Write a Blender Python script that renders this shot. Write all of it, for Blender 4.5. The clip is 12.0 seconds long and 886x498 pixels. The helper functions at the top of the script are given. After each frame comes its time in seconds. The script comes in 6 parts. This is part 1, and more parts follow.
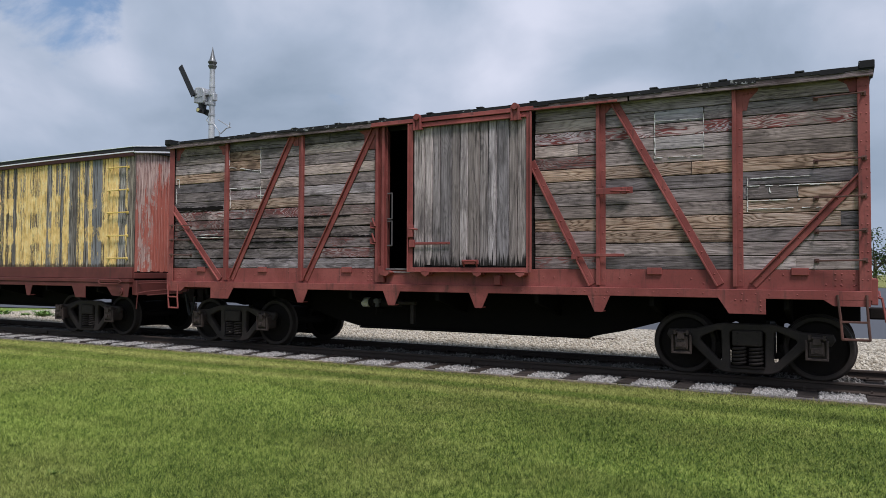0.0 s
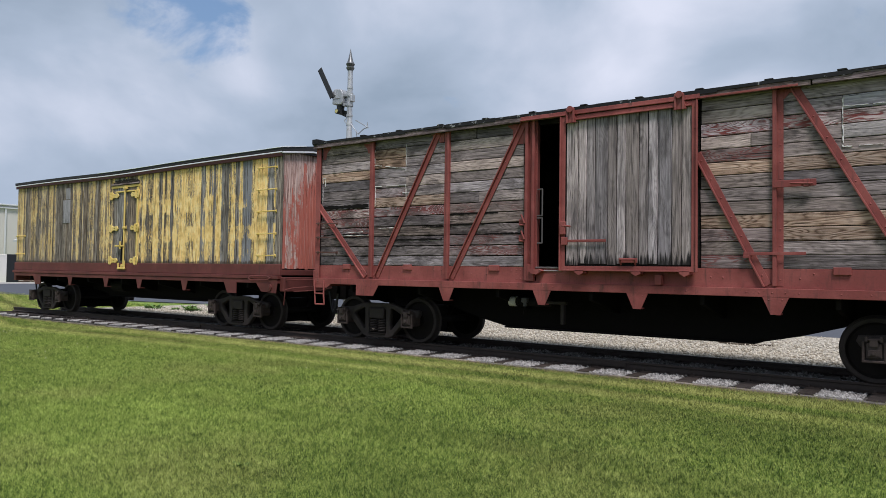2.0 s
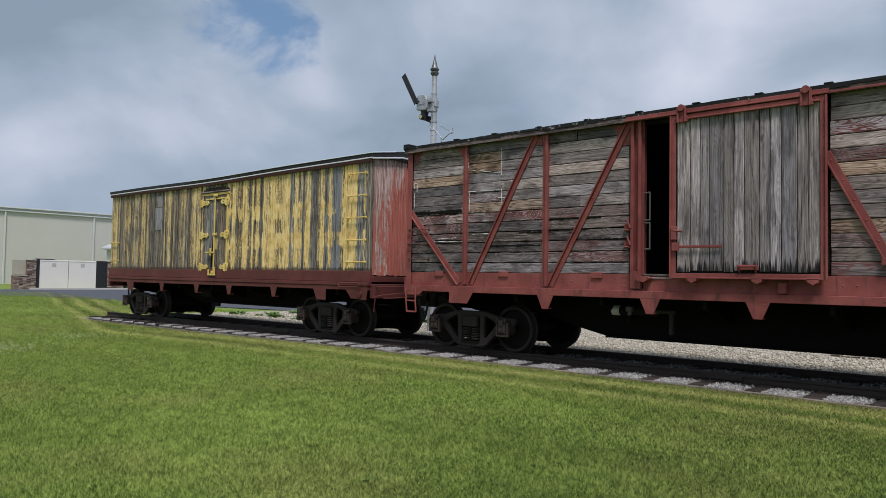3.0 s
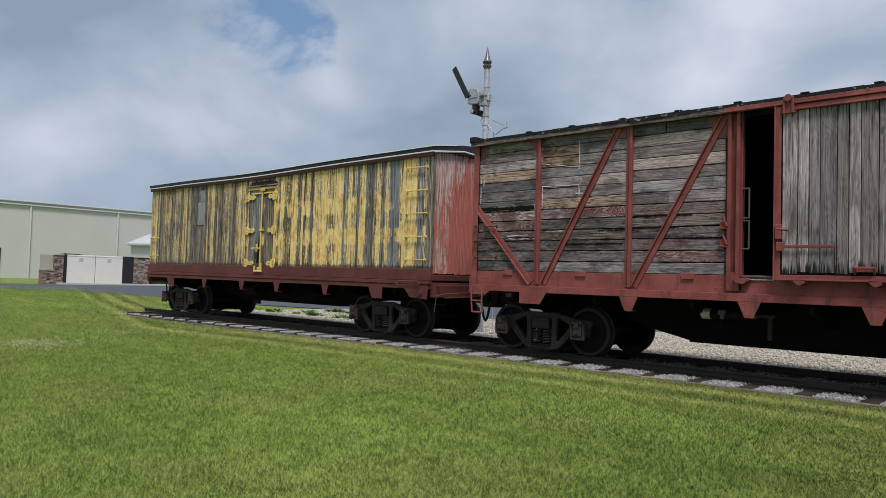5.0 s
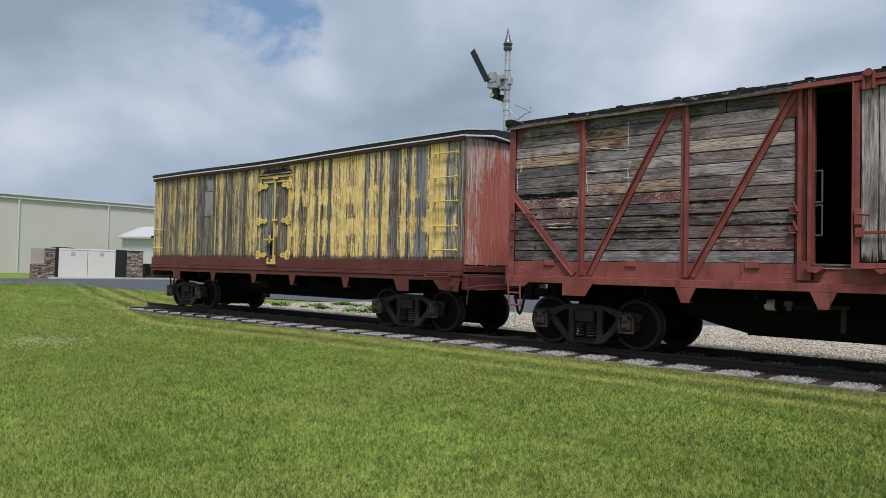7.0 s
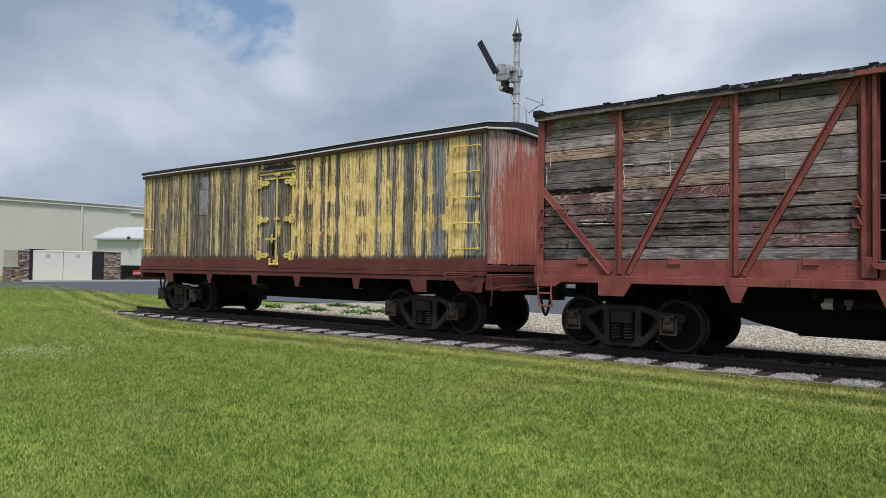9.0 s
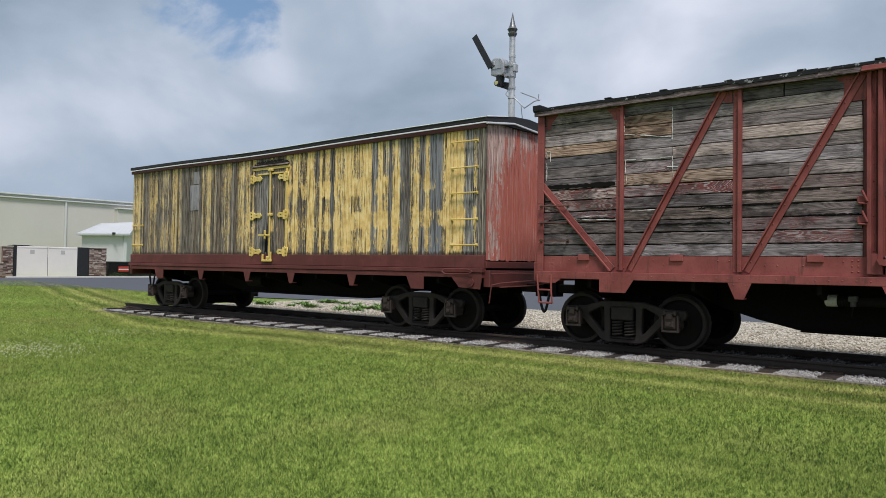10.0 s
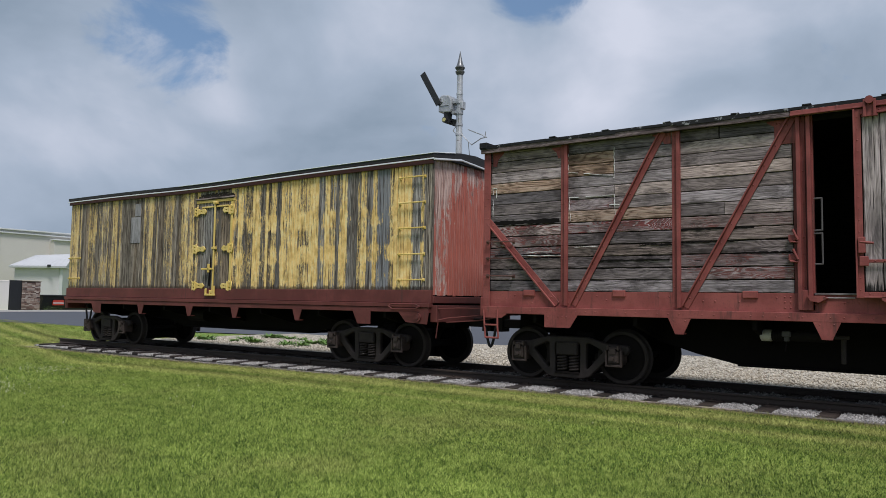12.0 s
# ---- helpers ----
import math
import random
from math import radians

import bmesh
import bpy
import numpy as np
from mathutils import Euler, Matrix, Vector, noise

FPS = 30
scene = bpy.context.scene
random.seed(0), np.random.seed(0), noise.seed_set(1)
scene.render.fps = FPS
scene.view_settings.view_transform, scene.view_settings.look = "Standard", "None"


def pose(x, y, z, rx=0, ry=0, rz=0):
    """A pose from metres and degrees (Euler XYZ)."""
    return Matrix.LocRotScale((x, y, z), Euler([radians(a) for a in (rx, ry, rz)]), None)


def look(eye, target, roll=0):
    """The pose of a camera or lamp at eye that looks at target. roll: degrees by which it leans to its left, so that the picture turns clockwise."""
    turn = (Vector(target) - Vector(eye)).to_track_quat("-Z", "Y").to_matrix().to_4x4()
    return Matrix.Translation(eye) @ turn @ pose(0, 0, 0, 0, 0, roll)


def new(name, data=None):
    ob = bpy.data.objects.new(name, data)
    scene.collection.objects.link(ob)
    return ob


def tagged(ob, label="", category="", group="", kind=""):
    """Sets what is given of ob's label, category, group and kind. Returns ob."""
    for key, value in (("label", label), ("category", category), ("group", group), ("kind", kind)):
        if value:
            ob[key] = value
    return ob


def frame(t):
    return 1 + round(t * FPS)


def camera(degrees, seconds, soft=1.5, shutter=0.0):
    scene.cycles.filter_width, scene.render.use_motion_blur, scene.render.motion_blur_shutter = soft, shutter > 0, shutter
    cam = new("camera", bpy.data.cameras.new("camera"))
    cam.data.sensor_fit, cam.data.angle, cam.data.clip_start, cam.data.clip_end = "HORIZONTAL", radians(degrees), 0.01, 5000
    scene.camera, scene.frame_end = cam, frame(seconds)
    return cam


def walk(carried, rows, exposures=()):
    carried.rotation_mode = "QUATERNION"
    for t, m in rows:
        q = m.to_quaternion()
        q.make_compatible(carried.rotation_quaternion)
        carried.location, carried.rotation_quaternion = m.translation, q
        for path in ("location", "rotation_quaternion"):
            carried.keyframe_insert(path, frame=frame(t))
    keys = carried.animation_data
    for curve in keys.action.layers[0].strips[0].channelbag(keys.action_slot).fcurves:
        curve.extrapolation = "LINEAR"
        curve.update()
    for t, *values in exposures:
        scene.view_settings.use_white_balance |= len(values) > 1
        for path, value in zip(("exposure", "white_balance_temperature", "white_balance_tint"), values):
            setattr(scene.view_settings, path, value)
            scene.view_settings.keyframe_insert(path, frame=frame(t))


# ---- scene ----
cam = camera(62.2, 12.0, soft=0.6)
PATH = [
    (0, (0.584, 0.431, 1.674), (-0.362, 2.192, 1.736), 0.3),
    (0.5, (0.557, 0.467, 1.675), (-0.47, 2.182, 1.73), 0.9),
    (1, (0.426, 0.445, 1.662), (-0.662, 2.123, 1.718), 1.2),
    (1.5, (0.189, 0.393, 1.66), (-0.95, 2.036, 1.713), 0.9),
    (2, (-0.076, 0.411, 1.624), (-1.283, 2.005, 1.686), 0.8),
    (2.5, (-0.377, 0.447, 1.619), (-1.665, 1.974, 1.694), 0.8),
    (3, (-0.71, 0.355, 1.604), (-2.055, 1.833, 1.684), 1.0),
    (3.2, (-0.824, 0.325, 1.623), (-2.183, 1.79, 1.697), 1.3),
    (4.8, (-1.773, 0.142, 1.567), (-3.143, 1.597, 1.647), 1.4),
    (5, (-1.872, 0.143, 1.56), (-3.245, 1.595, 1.639), 1.7),
    (5.5, (-2.132, 0.158, 1.557), (-3.507, 1.609, 1.636), 1.7),
    (6, (-2.425, 0.124, 1.546), (-3.794, 1.579, 1.627), 1.6),
    (6.5, (-2.716, 0.097, 1.547), (-4.078, 1.56, 1.612), 1.4),
    (7, (-3.009, 0.137, 1.532), (-4.359, 1.612, 1.589), 1.3),
    (9, (-4.152, 0.111, 1.536), (-5.45, 1.632, 1.591), 0.8),
    (9.5, (-4.343, 0.083, 1.542), (-5.627, 1.615, 1.588), 0.6),
    (10, (-4.409, 0.085, 1.538), (-5.678, 1.63, 1.583), 0.8),
    (10.5, (-4.414, 0.076, 1.541), (-5.655, 1.643, 1.594), 1.0),
    (11, (-4.402, 0.079, 1.546), (-5.603, 1.676, 1.627), 1.0),
    (11.5, (-4.391, 0.062, 1.548), (-5.558, 1.681, 1.668), 0.9),
    (12, (-4.38, 0.07, 1.557), (-5.535, 1.697, 1.696), 0.9),
]
walk(cam, [(t, look(eye, target, roll)) for t, eye, target, roll in PATH],
     exposures=[(0, 0.06, 6300, 17), (1, 0.16, 6320, 17), (2.5, 0.08, 6320, 15), (3, -0.08, 6300, 14), (5, -0.02, 6350, 14), (7, 0.03, 6380, 14), (9, 0.07, 6440, 14), (10, 0.1, 6440, 14), (11.3, 0.15, 6450, 14), (12, -0.06, 6350, 15)])

# ---- world, sun, exposure ----
SUN_TO = Vector((0.55, -0.5, 1.35)).normalized()
world = bpy.data.worlds.new("sky")
scene.world = world
world.use_nodes = True
wt = world.node_tree
wt.nodes.clear()


def link(t, a, b):
    t.links.new(a, b)


def feed(t, socket, value):
    """A value, a colour or another node's output into a socket."""
    if isinstance(value, bpy.types.NodeSocket):
        t.links.new(value, socket)
    elif isinstance(value, (tuple, list)) and len(value) == 3 and socket.type == "RGBA":
        socket.default_value = (*value, 1)
    else:
        socket.default_value = value


def calc(t, op, a, b=0.0, clamp=False):
    n = t.nodes.new("ShaderNodeMath")
    n.operation = op
    n.use_clamp = clamp
    feed(t, n.inputs[0], a)
    feed(t, n.inputs[1], b)
    return n.outputs[0]


def vcalc(t, op, a, b=(0, 0, 0)):
    n = t.nodes.new("ShaderNodeVectorMath")
    n.operation = op
    feed(t, n.inputs[0], a)
    feed(t, n.inputs[1], b)
    return n.outputs["Value"] if op in ("DOT_PRODUCT", "LENGTH", "DISTANCE") else n.outputs[0]


def xyz(t, x, y, z):
    n = t.nodes.new("ShaderNodeCombineXYZ")
    feed(t, n.inputs[0], x), feed(t, n.inputs[1], y), feed(t, n.inputs[2], z)
    return n.outputs[0]


def split(t, v):
    n = t.nodes.new("ShaderNodeSeparateXYZ")
    link(t, v, n.inputs[0])
    return n.outputs


def fbm(t, vec, scale, detail=4.0, rough=0.55, warp=0.0):
    n = t.nodes.new("ShaderNodeTexNoise")
    link(t, vec, n.inputs["Vector"])
    n.inputs["Scale"].default_value = scale
    n.inputs["Detail"].default_value = detail
    n.inputs["Roughness"].default_value = rough
    n.inputs["Distortion"].default_value = warp
    return n.outputs["Fac"]


def cells(t, vec, scale, feature="F1"):
    n = t.nodes.new("ShaderNodeTexVoronoi")
    n.feature = feature
    link(t, vec, n.inputs["Vector"])
    n.inputs["Scale"].default_value = scale
    return n.outputs


def ramp(t, fac, *stops):
    n = t.nodes.new("ShaderNodeValToRGB")
    feed(t, n.inputs[0], fac)
    e = n.color_ramp.elements
    while len(e) < len(stops):
        e.new(0.5)
    for el, (p, c) in zip(e, stops):
        el.position = p
        el.color = (c, c, c, 1) if isinstance(c, (int, float)) else (*c, 1)
    return n.outputs[0]


def blend(t, fac, a, b, how="MIX"):
    n = t.nodes.new("ShaderNodeMix")
    n.data_type = "RGBA"
    n.blend_type = how
    feed(t, n.inputs["Factor"], fac)
    feed(t, n.inputs[6], a)
    feed(t, n.inputs[7], b)
    return n.outputs[2]


def step(t, v, lo, hi):
    n = t.nodes.new("ShaderNodeMapRange")
    n.interpolation_type = "SMOOTHSTEP"
    feed(t, n.inputs[0], v)
    n.inputs[1].default_value, n.inputs[2].default_value = lo, hi
    return n.outputs[0]


sky = wt.nodes.new("ShaderNodeTexSky")
sky.sky_type = "NISHITA"
sky.sun_disc = False
sky.sun_elevation = math.asin(SUN_TO.z)
sky.sun_rotation = math.atan2(SUN_TO.x, SUN_TO.y)
way = wt.nodes.new("ShaderNodeTexCoord").outputs["Generated"]
dx, dy, dz = split(wt, way)
plane = vcalc(wt, "MULTIPLY", way, (1.0, 1.0, 1.55))
big = fbm(wt, vcalc(wt, "ADD", plane, (2.4, 0.7, 1.1)), 1.9, 5, 0.5, 0.2)
fine = fbm(wt, vcalc(wt, "ADD", plane, (7.3, 2.1, 0)), 3.4, 7, 0.50, 0.25)
def lobe(direction, edge):
    """1 in one direction of the sky, fading to 0 where the cosine falls to edge."""
    return step(wt, vcalc(wt, "DOT_PRODUCT", way, tuple(Vector(direction).normalized())), edge, 1.0)


gap = calc(wt, "MAXIMUM", lobe((-0.80, 0.51, 0.335), 0.9935), calc(wt, "MULTIPLY", lobe((-0.44, 0.82, 0.405), 0.9960), 0.9))
cover = calc(wt, "SUBTRACT", calc(wt, "ADD", calc(wt, "MULTIPLY", big, 0.3), calc(wt, "MULTIPLY", fbm(wt, vcalc(wt, "ADD", plane, (3.1, 0.4, 6.0)), 6.5, 7, 0.58, 0.3), 1.3)), calc(wt, "MULTIPLY", gap, 0.46))
dense = step(wt, cover, 0.36, 0.60)
shade = calc(wt, "ADD", calc(wt, "MULTIPLY", fine, 0.50), calc(wt, "MULTIPLY", fbm(wt, vcalc(wt, "ADD", plane, (1.3, 5.4, 2.0)), 1.9, 4, 0.45, 0.2), 0.42))
shade = calc(wt, "ADD", shade, 0.086)
# heaped white clouds and grey undersides
for direction, edge, amount in (((-0.84, 0.51, 0.20), 0.985, 0.020), ((-0.90, 0.40, 0.16), 0.985, 0.030), ((-0.28, 0.91, 0.27), 0.975, 0.035), ((-0.53, 0.79, 0.33), 0.990, 0.045),
                                ((-0.88, 0.42, 0.32), 0.980, -0.030), ((-0.66, 0.70, 0.27), 0.975, -0.010), ((-0.95, 0.28, 0.21), 0.975, -0.06), ((-0.02, 0.96, 0.28), 0.985, 0.02)):
    shade = calc(wt, "ADD", shade, calc(wt, "MULTIPLY", lobe(direction, edge), amount))
cloud = ramp(wt, shade, (0.46, (0.275, 0.355, 0.436)), (0.56, (0.395, 0.478, 0.572)), (0.69, (0.655, 0.705, 0.79)))
blue = blend(wt, 0.35, vcalc(wt, "SCALE", sky.outputs[0]), (0.22, 0.40, 0.62))
scale_node = [n for n in wt.nodes if n.type == "VECT_MATH" and n.operation == "SCALE"][0]
scale_node.inputs["Scale"].default_value = 0.10
col = blend(wt, dense, blue, cloud)
bg = wt.nodes.new("ShaderNodeBackground")
link(wt, col, bg.inputs[0])
bg.inputs[1].default_value = 1.0
link(wt, bg.outputs[0], wt.nodes.new("ShaderNodeOutputWorld").inputs[0])

lamp = bpy.data.lights.new("sun", "SUN")
lamp.energy, lamp.angle, lamp.color = 3.2, radians(14), (1.0, 0.97, 0.93)
sun = new("sun", lamp)
sun.rotation_euler = SUN_TO.to_track_quat("Z", "Y").to_euler()


# ---- materials ----
def material(name):
    m = bpy.data.materials.new(name)
    m.use_nodes = True
    t = m.node_tree
    t.nodes.clear()
    b = t.nodes.new("ShaderNodeBsdfPrincipled")
    link(t, b.outputs[0], t.nodes.new("ShaderNodeOutputMaterial").inputs[0])
    return m, t, b


def place(t):
    return t.nodes.new("ShaderNodeNewGeometry").outputs["Position"]


def chance(t):
    return t.nodes.new("ShaderNodeObjectInfo").outputs["Random"]


def island(t):
    return t.nodes.new("ShaderNodeNewGeometry").outputs["Random Per Island"]


def relief(t, b, height, strength, distance):
    n = t.nodes.new("ShaderNodeBump")
    n.inputs["Strength"].default_value = strength
    n.inputs["Distance"].default_value = distance
    link(t, height, n.inputs["Height"])
    link(t, n.outputs[0], b.inputs["Normal"])


def wood(name, dark, mid, light, grain="x", flakes=None, flake_lo=0.5, spread=0.5, rings=0.4, rot=None):
    """Weathered bare board: long grain, growth rings, cracks, per-board tone; flakes: colour of old paint left on it; rot: (low, high) z of rotted ends."""
    dark, mid, light = ((a * 1.03, g * 0.965, c * 1.02) for a, g, c in (dark, mid, light))
    m, t, b = material(name)
    r = chance(t)
    p0 = place(t)
    p = vcalc(t, "ADD", p0, xyz(t, calc(t, "MULTIPLY", r, 41.0), calc(t, "MULTIPLY", r, 17.0), calc(t, "MULTIPLY", r, 29.0)))
    flat = grain == "x"
    q = vcalc(t, "MULTIPLY", p, (0.8, 20.0, 20.0) if flat else (20.0, 20.0, 0.4))
    g = fbm(t, q, 2.2, 6, 0.62, 0.5)
    fine_g = fbm(t, vcalc(t, "MULTIPLY", q, (1.6, 2.8, 2.8) if flat else (2.8, 2.8, 1.6)), 3.4, 4, 0.65)
    stain = fbm(t, vcalc(t, "MULTIPLY", p, (1.0, 2.5, 2.5) if flat else (2.5, 2.5, 1.0)), 1.7, 4, 0.55)
    curve = fbm(t, vcalc(t, "MULTIPLY", p, (0.75, 5.0, 5.0) if flat else (5.0, 5.0, 0.75)), 1.0, 2, 0.4, 0.3)
    ring = calc(t, "ABSOLUTE", calc(t, "SINE", calc(t, "MULTIPLY", curve, 62.0)))
    v = calc(t, "ADD", calc(t, "MULTIPLY", g, 0.62), calc(t, "MULTIPLY", fine_g, 0.38))
    v = calc(t, "ADD", v, calc(t, "MULTIPLY", calc(t, "SUBTRACT", ring, 0.6), 0.24 * rings))
    col = ramp(t, v, (0.36, dark), (0.485, mid), (0.66, light))
    col = blend(t, calc(t, "MULTIPLY", step(t, stain, 0.50, 0.70), 0.62), col, tuple(c * 0.45 for c in mid))
    tone = calc(t, "ADD", calc(t, "MULTIPLY", r, spread), 1.0 - spread / 2)
    hue = calc(t, "FRACT", calc(t, "MULTIPLY", r, 7.31))
    warm = calc(t, "ADD", calc(t, "MULTIPLY", hue, 0.10), 0.97)
    cool = calc(t, "SUBTRACT", 1.05, calc(t, "MULTIPLY", hue, 0.14))
    col = blend(t, 1.0, col, xyz(t, calc(t, "MULTIPLY", tone, warm), tone, calc(t, "MULTIPLY", tone, cool)), "MULTIPLY")
    if flakes:
        patch = fbm(t, vcalc(t, "MULTIPLY", vcalc(t, "ADD", p, (3.0, 8.0, 1.0)), (1.0, 3.0, 3.0) if flat else (3.0, 3.0, 1.0)), 1.3, 3, 0.5)
        curl = calc(t, "ABSOLUTE", calc(t, "SINE", calc(t, "MULTIPLY", calc(t, "ADD", curve, calc(t, "MULTIPLY", g, 0.05)), 120.0)))
        bits = calc(t, "ADD", calc(t, "MULTIPLY", curl, 0.32), calc(t, "ADD", calc(t, "MULTIPLY", fine_g, 0.32), calc(t, "MULTIPLY", patch, 0.80)))
        left = calc(t, "MULTIPLY", step(t, bits, flake_lo, flake_lo + 0.05), 0.95)
        col = blend(t, left, col, flakes)
    # black weathering that runs across neighbouring boards
    damp = fbm(t, vcalc(t, "MULTIPLY", p0, (1.3, 1.0, 2.6) if flat else (6.0, 1.0, 0.7)), 1.5, 7, 0.68, 0.4)
    if flat:
        # the older end of the car is the more rotted
        damp = calc(t, "ADD", damp, calc(t, "MULTIPLY", calc(t, "SUBTRACT", 1.0, step(t, split(t, p0)[0], -8.2, -6.0)), 0.045))
    col = blend(t, calc(t, "MULTIPLY", step(t, damp, 0.50, 0.68), 0.72), col, tuple(c * 0.55 for c in dark))
    knots = cells(t, vcalc(t, "MULTIPLY", p, (1.5, 5.0, 5.0) if flat else (5.0, 5.0, 1.5)), 1.0)
    knot = calc(t, "MULTIPLY", calc(t, "SUBTRACT", 1.0, step(t, knots["Distance"], 0.05, 0.13)), step(t, split(t, knots["Color"])[0], 0.62, 0.70))
    col = blend(t, calc(t, "MULTIPLY", knot, 0.75), col, tuple(c * 0.55 for c in dark))
    crack = step(t, fbm(t, vcalc(t, "MULTIPLY", p, (0.5, 34, 34) if flat else (34, 34, 0.5)), 2.0, 4, 0.55), 0.635, 0.69)
    col = blend(t, calc(t, "MULTIPLY", crack, 0.9), col, (0.014, 0.012, 0.011))
    if rot:
        z = split(t, p0)[2]
        low = calc(t, "ADD", calc(t, "SUBTRACT", 1.0, step(t, z, rot[0], rot[1])), calc(t, "MULTIPLY", step(t, z, 3.6, 4.1), 0.45))
        col = blend(t, step(t, calc(t, "ADD", calc(t, "MULTIPLY", low, 0.24), calc(t, "MULTIPLY", g, 0.8)), 0.52, 0.60), col, (0.02, 0.018, 0.017))
    feed(t, b.inputs["Base Color"], col)
    b.inputs["Roughness"].default_value = 0.88
    b.inputs["Specular IOR Level"].default_value = 0.25
    relief(t, b, calc(t, "SUBTRACT", v, calc(t, "MULTIPLY", crack, 0.6)), 0.9, 0.014)
    return m


def painted(name, base, faded, dirt=(0.05, 0.035, 0.03), rough=0.6, amount=0.5, chips=None, streak=6.0, metal=0.0):
    """Old paint on steel or boards: faded areas, dirt, runs of rust and chips."""
    m, t, b = material(name)
    p = place(t)
    a = fbm(t, p, 1.6, 5, 0.6)
    c = fbm(t, vcalc(t, "MULTIPLY", p, (streak, streak, 0.7)), 2.4, 5, 0.62)
    f = fbm(t, p, 34.0, 3, 0.6)
    col = blend(t, step(t, a, 0.40, 0.66), base, faded)
    col = blend(t, calc(t, "MULTIPLY", step(t, c, 0.54, 0.74), amount), col, dirt)
    col = blend(t, calc(t, "MULTIPLY", step(t, f, 0.50, 0.72), 0.25), col, dirt)
    if chips:
        k = step(t, calc(t, "ADD", calc(t, "MULTIPLY", fbm(t, p, 9.0, 5, 0.7), 0.75), calc(t, "MULTIPLY", a, 0.3)), 0.62, 0.65)
        col = blend(t, k, col, chips)
    feed(t, b.inputs["Base Color"], col)
    feed(t, b.inputs["Roughness"], calc(t, "ADD", calc(t, "MULTIPLY", a, 0.25), rough - 0.1))
    b.inputs["Specular IOR Level"].default_value = 0.3
    b.inputs["Metallic"].default_value = metal
    relief(t, b, calc(t, "ADD", f, c), 0.25, 0.006)
    return m


def plain(name, base, rough=0.7, metal=0.0, vary=0.25, scale=6.0, bump=0.15, spec=0.4):
    m, t, b = material(name)
    p = place(t)
    a = fbm(t, p, scale, 5, 0.6)
    f = fbm(t, p, scale * 9, 3, 0.6)
    v = calc(t, "ADD", calc(t, "MULTIPLY", calc(t, "ADD", a, calc(t, "MULTIPLY", f, 0.5)), vary * 2), 1.0 - vary * 1.5)
    feed(t, b.inputs["Base Color"], blend(t, 1.0, tuple(base), xyz(t, v, v, v), "MULTIPLY"))
    feed(t, b.inputs["Roughness"], calc(t, "ADD", calc(t, "MULTIPLY", a, 0.3), rough - 0.15))
    b.inputs["Metallic"].default_value = metal
    b.inputs["Specular IOR Level"].default_value = spec
    relief(t, b, calc(t, "ADD", a, f), bump, 0.01)
    return m


GREY = wood("grey_board", (0.105, 0.091, 0.082), (0.285, 0.256, 0.234), (0.51, 0.465, 0.435), spread=0.95)
DARK = wood("dark_board", (0.072, 0.063, 0.058), (0.205, 0.185, 0.172), (0.39, 0.355, 0.335), spread=0.85)
TAN = wood("tan_board", (0.105, 0.068, 0.046), (0.335, 0.245, 0.170), (0.49, 0.40, 0.31), rings=0.9, spread=0.35)
FLAKE = wood("red_flaked_board", (0.14, 0.115, 0.105), (0.37, 0.325, 0.305), (0.58, 0.525, 0.50), flakes=(0.20, 0.046, 0.043), flake_lo=0.795, rings=1.0, spread=0.3)
ROSE = wood("red_stained_board", (0.082, 0.064, 0.058), (0.235, 0.196, 0.180), (0.43, 0.375, 0.35), flakes=(0.185, 0.068, 0.062), flake_lo=0.81)
ROT = wood("rotten_board", (0.034, 0.028, 0.026), (0.150, 0.128, 0.116), (0.38, 0.34, 0.315), spread=0.5)
PALE = wood("pale_repair_board", (0.15, 0.155, 0.16), (0.32, 0.325, 0.33), (0.48, 0.48, 0.48), spread=0.2)
DOORWOOD = wood("silver_door_board", (0.115, 0.106, 0.100), (0.300, 0.280, 0.262), (0.56, 0.53, 0.505), grain="z", spread=0.8, rings=0.3, rot=(1.7, 2.10))
# car lining made near-black: the shade of the interior is in the colour
INSIDE = wood("shaded_lining", (0.004, 0.004, 0.004), (0.013, 0.011, 0.010), (0.028, 0.024, 0.021))
FASCIA = wood("roof_edge_board", (0.060, 0.045, 0.042), (0.165, 0.133, 0.125), (0.32, 0.275, 0.26))
TIE = wood("creosoted_tie", (0.008, 0.007, 0.006), (0.03, 0.025, 0.021), (0.075, 0.065, 0.055))
EDGEWOOD = wood("edging_timber", (0.05, 0.045, 0.04), (0.20, 0.185, 0.16), (0.36, 0.34, 0.30))
RED = painted("oxide_red_steel", (0.215, 0.054, 0.047), (0.305, 0.088, 0.076), amount=0.6)
DEEPRED = painted("dark_red_skirt", (0.115, 0.032, 0.028), (0.165, 0.048, 0.042), amount=0.45)
TAR = plain("roof_tar", (0.022, 0.022, 0.023), 0.75, vary=0.4)
TORNTAR = painted("torn_roofing", (0.008, 0.008, 0.009), (0.017, 0.017, 0.018), dirt=(0.012, 0.012, 0.012), rough=0.75, chips=(0.25, 0.255, 0.26))
CHAR = plain("charred_rot", (0.028, 0.020, 0.014), 0.9, vary=0.6, scale=20)
RUST = painted("rusty_iron", (0.085, 0.040, 0.032), (0.14, 0.062, 0.050), amount=0.6)
IRON = plain("truck_iron", (0.013, 0.0105, 0.0095), 0.85, vary=0.45, scale=9, bump=0.3, spec=0.15)
DULL = plain("dull_steel", (0.09, 0.085, 0.085), 0.7, vary=0.3)
DUSTIRON = plain("dusty_iron", (0.034, 0.0265, 0.0235), 0.75, vary=0.7, scale=7, bump=0.35, spec=0.3)
